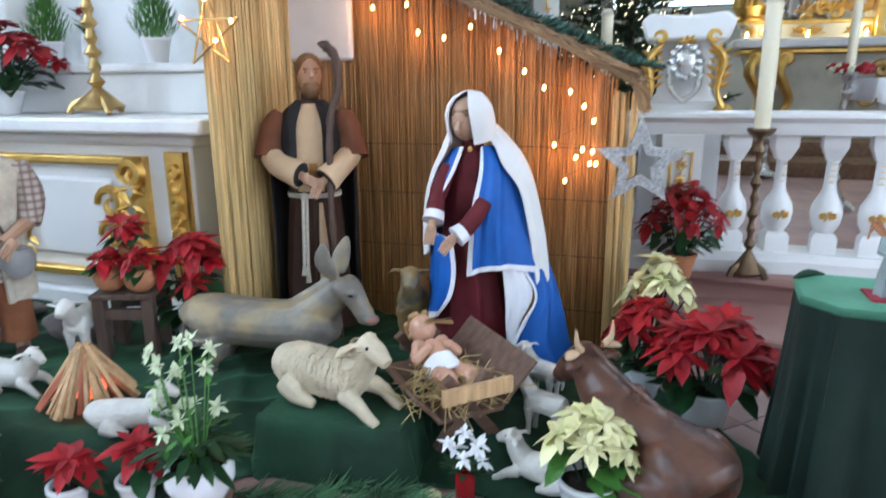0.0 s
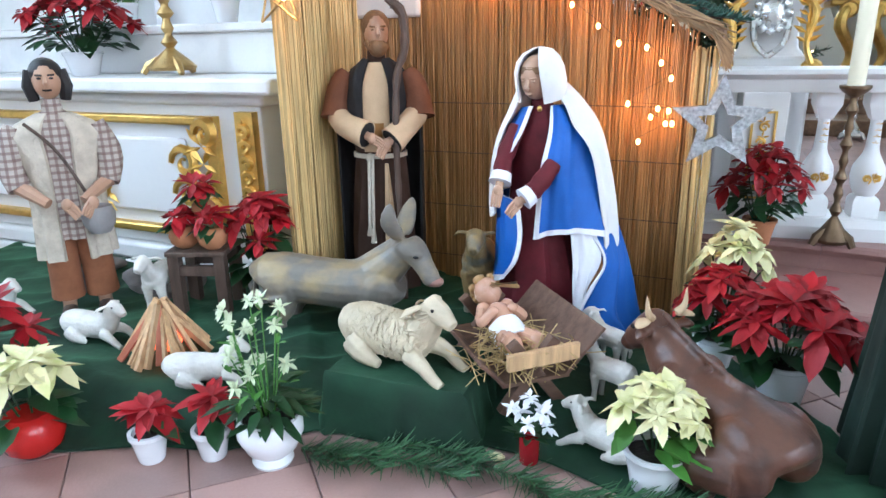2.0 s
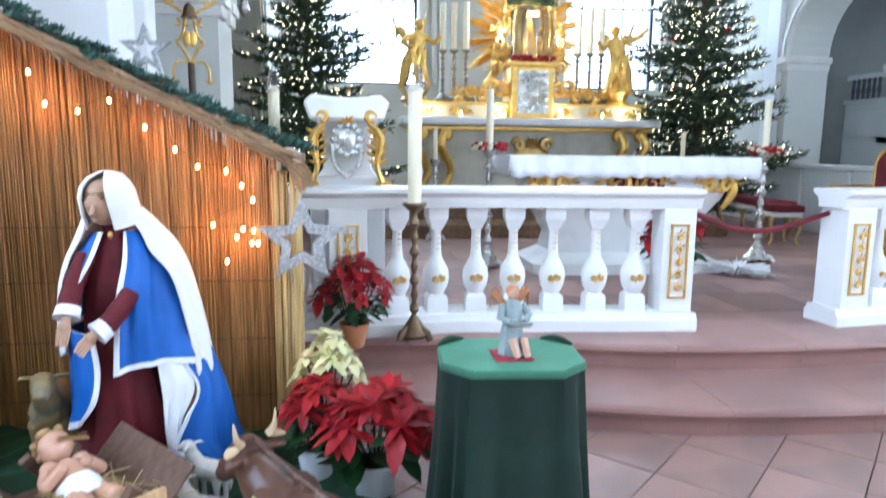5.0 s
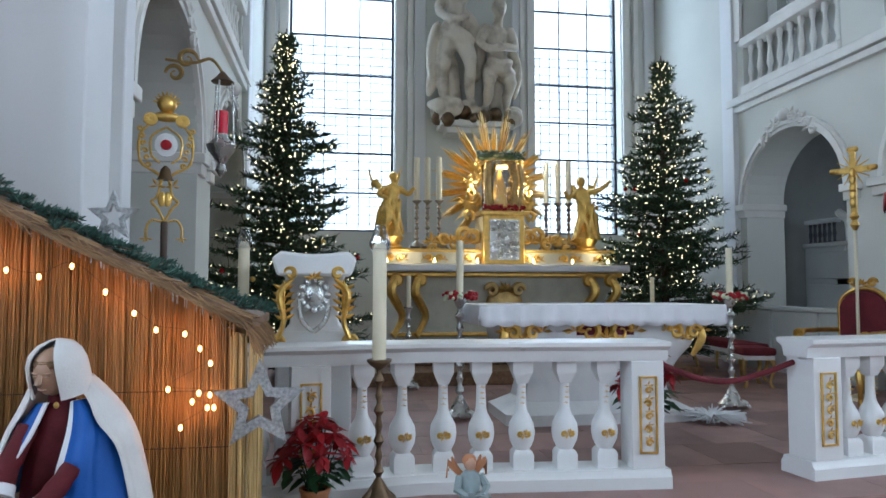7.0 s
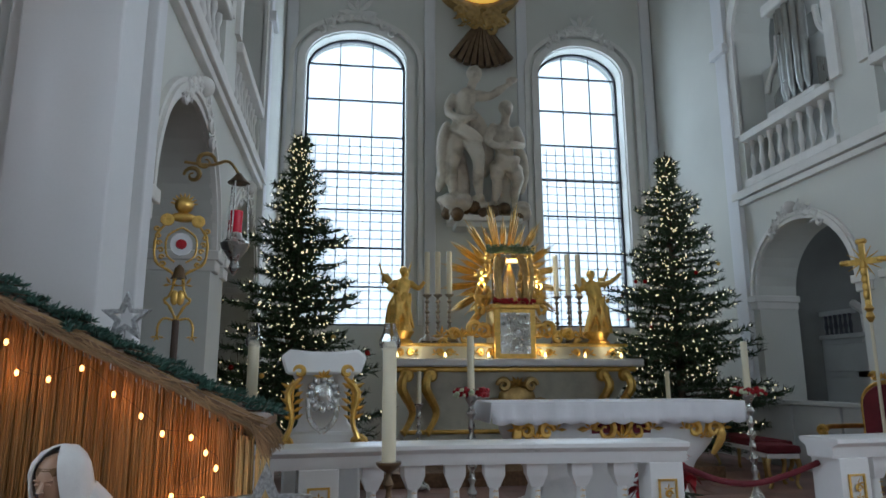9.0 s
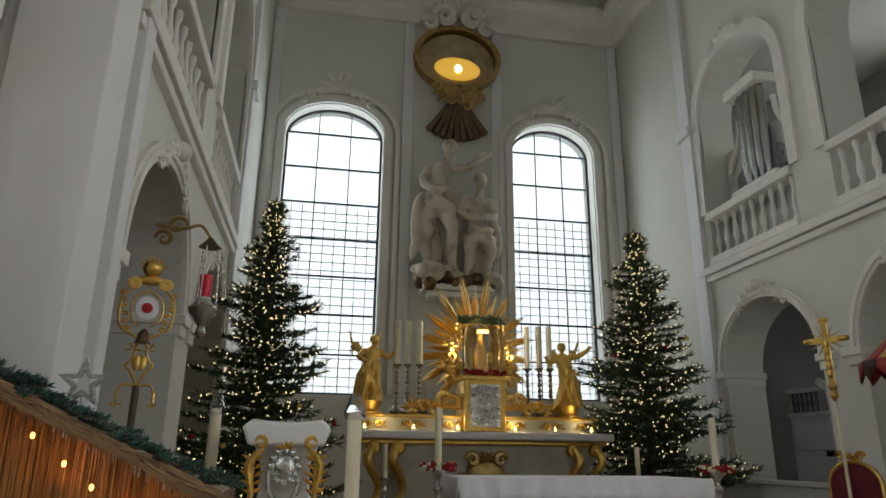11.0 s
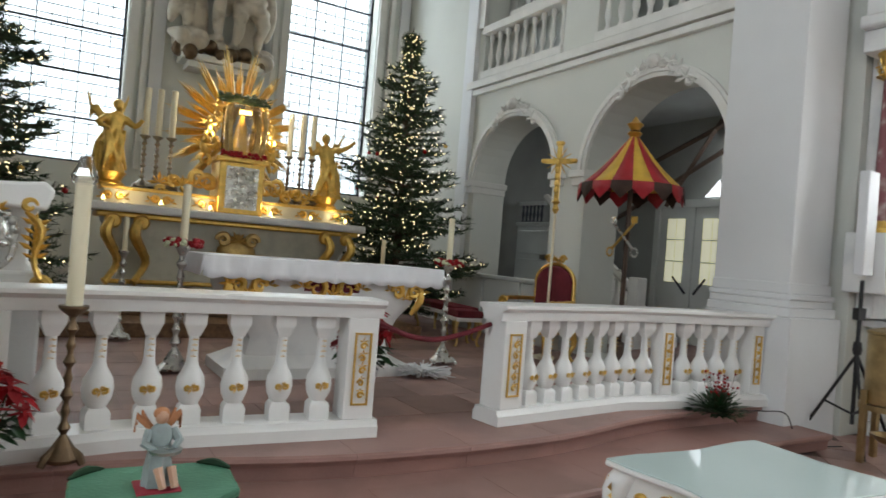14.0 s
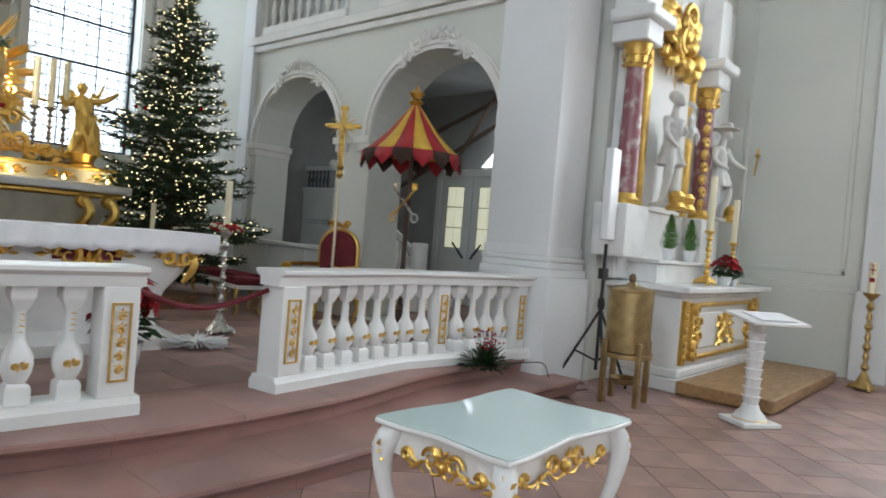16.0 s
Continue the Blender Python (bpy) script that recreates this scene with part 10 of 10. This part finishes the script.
for x in (-0.115, 0.115):
    for y in (-0.095, 0.095):
        part("leg", bx(x - 0.028, y - 0.028, 0.0, x + 0.028, y + 0.028, 0.36), WOOD_DARK, stl, bevel=0.004)
for y in (-0.1, 0.1):
    part("rail", bx(-0.12, y - 0.014, 0.24, 0.12, y + 0.014, 0.3), WOOD_DARK, stl)
SZ = on_cloth(-2.42, 2.5) + 0.322
def round_pot(r):
    bm = bmesh.new()
    lathe(bm, [(r * 0.45, 0), (r * 0.85, r * 0.35), (r, r * 0.85), (r * 0.92, r * 1.25), (r * 0.7, r * 1.5), (r * 0.62, r * 1.48)], 20)
    return bm
for k, (x, y, z, r) in enumerate(((-2.48, 2.44, 0, 0.075), (-2.33, 2.47, 0, 0.075), (-2.42, 2.53, 0.13, 0.06))):
    ob = poinsettia((x, y, SZ + z), 0.065, 3, 0.11, BRACT_RED, "small red poinsettia in a round clay pot", 0.05, 0.1, TERRA, seed=40 + k, height=0.09, pot_label="round terracotta pot", group="clay pots on the stool")
    for c in ob.children:
        if c.name.startswith("pot"):
            me = bpy.data.meshes.new("pot")
            b2 = round_pot(r)
            b2.to_mesh(me)
            b2.free()
            me.materials.append(TERRA)
            me.shade_smooth()
            c.data = me

# rocks and bark behind the shepherd
ROCK = mat("grey_bark_rock", (0.20, 0.18, 0.165), 0.9, scale=7, vary=0.3, bump=0.8, fine=30)
for k, (x, y, r) in enumerate(((-2.95, 2.62, 0.13), (-2.75, 2.68, 0.11), (-2.72, 2.45, 0.08), (-3.3, 2.5, 0.12), (-3.4, 2.7, 0.1))):
    bm = bmesh.new()
    bmesh.ops.create_icosphere(bm, subdivisions=3, radius=r)
    for v in bm.verts:
        v.co *= 1 + 0.5 * noise.noise(v.co * 9 + Vector((k * 3, 0, 0)))
        v.co.z *= 0.6
    rk = tagged(part("stone", bm, ROCK), "grey weathered stone on the green cloth", "stone", "stones by the shepherd")
    rk.location = (x, y, on_cloth(x, y) + r * 0.25)

# ---- potted plants round the crib ----
poinsettia((-1.86, 1.53, 0), 0.05, 2, 0.125, BRACT_RED, "small red poinsettia in a white pot on the floor", 0.065, 0.12, seed=51, height=0.11, group="small red poinsettias")
poinsettia((-1.66, 1.63, 0), 0.05, 2, 0.125, BRACT_RED, "small red poinsettia in a white pot on the floor", 0.065, 0.12, seed=52, height=0.12, group="small red poinsettias")
poinsettia((-0.15, 2.03, 0), 0.14, 7, 0.12, BRACT_CREAM, "cream poinsettia with fresh leaves in a white pot", 0.10, 0.16, leaf_mat=LEAF_LIGHT, seed=53, height=0.2)
poinsettia((-2.3, 1.4, 0.0), 0.13, 5, 0.15, BRACT_CREAM, "cream poinsettia in a round red pot", 0.1, 0.13, mat("red_glazed_pot", (0.5, 0.015, 0.012), 0.2, scale=6, vary=0.1, bump=0), seed=54, height=0.24, pot_label="glossy red pot")
red_ball = [o for o in scene.objects if o.get("label") == "cream poinsettia in a round red pot"][0]
for c in red_ball.children:
    if c.name.startswith("pot"):
        b2 = round_pot(0.115)
        m_red = c.data.materials[0]
        me = bpy.data.meshes.new("pot")
        b2.to_mesh(me)
        b2.free()
        me.materials.append(m_red)
        me.shade_smooth()
        c.data = me
poinsettia((-2.62, 1.5, 0.1), 0.14, 4, 0.15, BRACT_RED, "red poinsettia at the edge of the cloth", 0.08, 0.13, seed=55, height=0.3)
poinsettia((0.26, 2.78, 0.0), 0.25, 15, 0.145, BRACT_RED, "large red poinsettia in a white pot", 0.11, 0.2, seed=56, height=0.28)
poinsettia((0.0, 2.98, 0.0), 0.16, 10, 0.12, BRACT_RED, "red poinsettia in a white pot", 0.09, 0.18, seed=57, height=0.3)
poinsettia((0.04, 3.2, 0.0), 0.16, 10, 0.115, BRACT_CREAM, "cream poinsettia behind the red ones", 0.09, 0.18, seed=58, height=0.42)
poinsettia((0.17, 4.02, 0.32), 0.2, 14, 0.12, BRACT_RED, "red poinsettia in a clay pot on the platform", 0.085, 0.15, TERRA, seed=59, height=0.36, pot_label="terracotta pot")
poinsettia((-2.2, 2.66, on_cloth(-2.2, 2.66)), 0.17, 12, 0.135, BRACT_RED, "tall red poinsettia in a white pot", 0.09, 0.16, seed=60, height=0.38)
poinsettia((2.95, 5.5, 0.32), 0.22, 10, 0.17, BRACT_RED, "red poinsettia on the platform behind the rail", 0.12, 0.22, seed=61, height=0.5)
# on the left side altar
poinsettia((-3.75, 3.08, 1.28), 0.3, 18, 0.14, BRACT_RED, "large red and cream poinsettia on the side altar", 0.11, 0.14, seed=62, height=0.34)
cypress((-2.92, 3.45, 1.57), 0.36, 0.14, 7)
cypress((-3.8, 3.5, 1.57), 0.36, 0.14, 8)
candlestick("altar_candlestick", "heavy ornate gilded candlestick on the side altar", (-3.08, 3.12, 1.28), 0.78, OLDGOLD, 0.6, 0.04, 0.14, 0.08, group="left side altar candlesticks")
vs = empty("flower_vase", "slim glass vase with a single red flower", "vase", at=(-3.4, 3.4, 1.57))
bm = bmesh.new()
lathe(bm, [(0.03, 0), (0.03, 0.18), (0.026, 0.18), (0.026, 0.01)], 14)
part("glass", bm, CERAMIC, vs)
bm = bmesh.new()
tube(bm, [(0, 0, 0.05), (0.01, 0, 0.3)], 0.004, 5)
for k in range(8):
    leaf(bm, (0.005, 0, 0.16 + 0.015 * k), (0.005 + 0.09 * math.cos(k * 2.4), 0.09 * math.sin(k * 2.4), 0.2 + 0.02 * k), 0.016, 0)
part("stem", bm, LEAF, vs)
bm = bmesh.new()
for k in range(7):
    star_plant(bm, (0.01 + 0.02 * math.cos(k), 0.02 * math.sin(k), 0.32), 0.05, 1, random.Random(k), 0)
part("blossom", bm, BRACT_RED, vs, "red blossom")

# white hellebores in a footed bowl
hb = empty("hellebore_bowl", "white hellebores in a white footed ceramic bowl", "potted plant", at=(-1.44, 1.69, 0))
bm = bmesh.new()
lathe(bm, [(0.07, 0.0), (0.075, 0.012), (0.055, 0.03), (0.09, 0.06), (0.118, 0.12), (0.118, 0.155), (0.105, 0.18), (0.112, 0.195), (0.1, 0.192), (0.095, 0.17)], 28)
part("bowl", bm, CERAMIC, hb, "white footed bowl")
part("soil", soil_mesh(0.095, 0.172), SOIL, hb)
rnd = random.Random(71)
stm, lv, fl = bmesh.new(), bmesh.new(), bmesh.new()
for k in range(17):
    a, rr = rnd.uniform(0, 2 * math.pi), rnd.uniform(0.04, 0.19)
    top = Vector((rr * math.cos(a), rr * math.sin(a) * 0.7, 0.2 + rnd.uniform(0.16, 0.46) * (1.15 - rr * 1.6)))
    tube(stm, spline([(top.x * 0.2, top.y * 0.2, 0.17), (top.x * 0.5, top.y * 0.5, 0.3), top], 5), 0.003, 4, caps=False)
    ax = Vector((top.x * 2, top.y * 2 - 0.5, 0.4)).normalized()
    star_plant(fl, top, rnd.uniform(0.032, 0.044), 1, rnd, 0, up=ax, pts=5, droop=-0.3)
    for j in range(2):
        p = top - Vector((0, 0, rnd.uniform(0.03, 0.1)))
        b = rnd.uniform(0, 6.28)
        leaf(lv, p, p + Vector((math.cos(b) * 0.05, math.sin(b) * 0.05, 0.02)), 0.012, 0)
for k in range(60):
    a, rr = rnd.uniform(0, 2 * math.pi), rnd.uniform(0.02, 0.08)
    p = Vector((rr * math.cos(a), rr * math.sin(a), 0.18 + rnd.uniform(0.0, 0.12)))
    ln = rnd.uniform(0.09, 0.17)
    leaf(lv, p, p + Vector((math.cos(a) * ln, math.sin(a) * ln, rnd.uniform(-0.05, 0.05))), 0.02, 1)
part("stems", stm, LEAF_LIGHT, hb)
part("leaves", lv, [LEAF_LIGHT, LEAF], hb, "dark divided leaves")
part("blossoms", fl, PETAL, hb, "white-green blossoms")

# small glass with white flowers
gl = empty("flower_glass", "small red glass with white flowers", "vase", at=(-0.57, 2.0, 0.02))
bm = bmesh.new()
lathe(bm, [(0.034, 0), (0.036, 0.01), (0.038, 0.11), (0.034, 0.11)], 16)
part("glass", bm, mat("red_glass_gel", (0.28, 0.01, 0.015), 0.12, scale=8, vary=0.15, bump=0), gl, "dark red glass")
lv, fl = bmesh.new(), bmesh.new()
for k in range(7):
    a = k * 2.4
    c = Vector((0.06 * math.cos(a), 0.05 * math.sin(a), 0.15 + 0.012 * k))
    star_plant(fl, c, 0.045, 1, rnd, 0, up=Vector((c.x * 4, c.y * 4 - 0.6, 0.8)).normalized(), pts=4, droop=-0.2)
    for j in range(3):
        b = a + j
        leaf(lv, (0, 0, 0.1), (0.1 * math.cos(b), 0.08 * math.sin(b), 0.11 + 0.02 * j), 0.016, 0)
part("leaves", lv, LEAF, gl)
part("blossoms", fl, CERAMIC, gl, "white blossoms")
bud = bmesh.new()
blob(bud, (0, 0, 0.02), (0.03, 0.018, 0.018), (0, 20, 30))
leaf(bud, (-0.02, 0, 0.02), (-0.06, 0.01, 0.01), 0.015, 0)
bo = tagged(part("fallen_bud", bud, [BRACT_CREAM]), "fallen dried flower bud on the floor", "flower")
bo.location = (-0.68, 1.98, 0.0)

# evergreen arrangement with red berries at the rail
ea = empty("evergreen_arrangement", "low evergreen arrangement with red berries", "flower arrangement", at=(5.95, 4.02, 0.32))
rnd = random.Random(81)
lv, br = bmesh.new(), bmesh.new()
for k in range(620):
    a, e = rnd.uniform(0, 2 * math.pi), rnd.uniform(0.0, 1.4)
    d = Vector((math.cos(a) * math.cos(e), math.sin(a) * math.cos(e), math.sin(e) * 0.7))
    p = d * rnd.uniform(0.02, 0.26)
    leaf(lv, p, p + d * rnd.uniform(0.06, 0.14) + Vector((0, 0, rnd.uniform(-0.03, 0.02))), rnd.uniform(0.008, 0.02), 0)
for k in range(46):
    a = rnd.uniform(0, 2 * math.pi)
    r = rnd.uniform(0.0, 0.18)
    p = Vector((r * math.cos(a), r * math.sin(a), 0.16 + rnd.uniform(0.0, 0.26)))
    blob(br, p, 0.012, u=6, v=5)
    tube(br, [p, Vector((p.x * 0.4, p.y * 0.4, 0.05))], 0.002, 3, mi=1, caps=False)
part("greenery", lv, LEAF, ea, "dark evergreen leaves")
part("berries", br, [BRACT_RED, WOOD_DARK], ea, "red berries on twigs")
# white twig bundle beside the altar table
wt = bmesh.new()
for k in range(150):
    a, e = rnd.uniform(0, 2 * math.pi), rnd.uniform(0.02, 0.6)
    d = Vector((math.cos(a) * math.cos(e), math.sin(a) * math.cos(e), math.sin(e) * 0.6))
    tube(wt, [d * 0.02, d * 0.15 + Vector((0, 0, 0.03)), d * rnd.uniform(0.2, 0.36)], [0.012, 0.01, 0.006], 5)
wo = tagged(part("white_twig_nest", wt, CERAMIC), "low nest of white painted twigs on the floor", "decoration")
wo.location = (3.9, 6.1, 0.33)

# ---- paving: slabs laid diagonally ----
T, G = 0.41, 0.0045
TILE = bpy.data.meshes.new("slab")
_b = bmesh.new()
h = T / 2 - G / 2
rings(_b, [[Vector((sx * (h - i), sy * (h - i), z)) for sx, sy in ((-1, -1), (1, -1), (1, 1), (-1, 1))] for z, i in ((-0.024, 0.0), (-0.003, 0.0), (0.0, 0.003))])
_b.to_mesh(TILE)
_b.free()
TILE.materials.append(SANDSTONE)
ROT = pose(0, 0, 0, 0, 0, 45)
far_v, far_f = [], []
count = 0
cells = []
for i in range(-60, 61):
    for j in range(-60, 61):
        p = ROT @ Vector((T * (i + 0.5) + 0.297, T * (j + 0.5) + 0.1, 0))
        if -6.0 < p.x < 12.2 and -14.5 < p.y < 3.9 and not (p.y > 3.55 and -1 < p.x < 7):
            near = -2.6 < p.x < 9.5 and 0.9 < p.y < 3.7 and (p.x > 0.2 or p.y < 2.4) and p.y > 0.9 + max(0.0, p.x - 5) * 0.1
            cells.append((0 if near else 1, p))
cells.sort(key=lambda c: (c[0], (c[1] - Vector((2.0, 1.5, 0))).length))
rnd = random.Random(99)
for k, (far, p) in enumerate(cells):
    dz = rnd.uniform(-0.0012, 0.0012)
    if k < 290 and not far:
        ob = new("slab", TILE)
        ob.parent = floor
        ob.matrix_basis = Matrix.Translation((p.x, p.y, dz)) @ ROT
    else:
        i = len(far_v)
        for z, o in ((-0.024, 0.0), (0.0, 0.0)):
            for sx, sy in ((-1, -1), (1, -1), (1, 1), (-1, 1)):
                far_v.append(tuple(Matrix.Translation((p.x, p.y, dz)) @ ROT @ Vector((sx * h, sy * h, z))))
        far_f += [(i + 4, i + 5, i + 6, i + 7)] + [(i + a, i + (a + 1) % 4, i + 4 + (a + 1) % 4, i + 4 + a) for a in range(4)]
SAND_FAR = mat("red_sandstone_far", (0.36, 0.225, 0.195), 0.55, scale=2.2, vary=0.16, bump=0.12, fine=90, second=(0.29, 0.19, 0.17), island=0.35)
mesh_part("slabs", (far_v, far_f), SAND_FAR, floor, "diagonal red sandstone slabs", "stuff")
pl_v, pl_f = [], []
S2 = 0.62
for i in range(-1, 14):
    for j in range(0, 16):
        x0, y0 = LEFT_X + S2 * i + (0.3 if j % 2 else 0), 4.66 + S2 * j
        x1, y1 = min(x0 + S2 - 0.008, RIGHT_X), min(y0 + S2 - 0.008, BACK_Y)
        x0 = max(x0, LEFT_X)
        if x1 - x0 < 0.05 or y1 - y0 < 0.05:
            continue
        k = len(pl_v)
        pl_v += [(x, y, z) for z in (0.3165, 0.3205) for x, y in ((x0, y0), (x1, y0), (x1, y1), (x0, y1))]
        pl_f += [(k + 4, k + 5, k + 6, k + 7)] + [(k + a, k + (a + 1) % 4, k + 4 + (a + 1) % 4, k + 4 + a) for a in range(4)]
me = bpy.data.meshes.new("platform_slabs")
me.from_pydata(pl_v, [], pl_f)
me.materials.append(SAND_FAR)
tagged(new("pavement_platform", me), "red sandstone slabs of the sanctuary platform", "pavement", kind="structure")
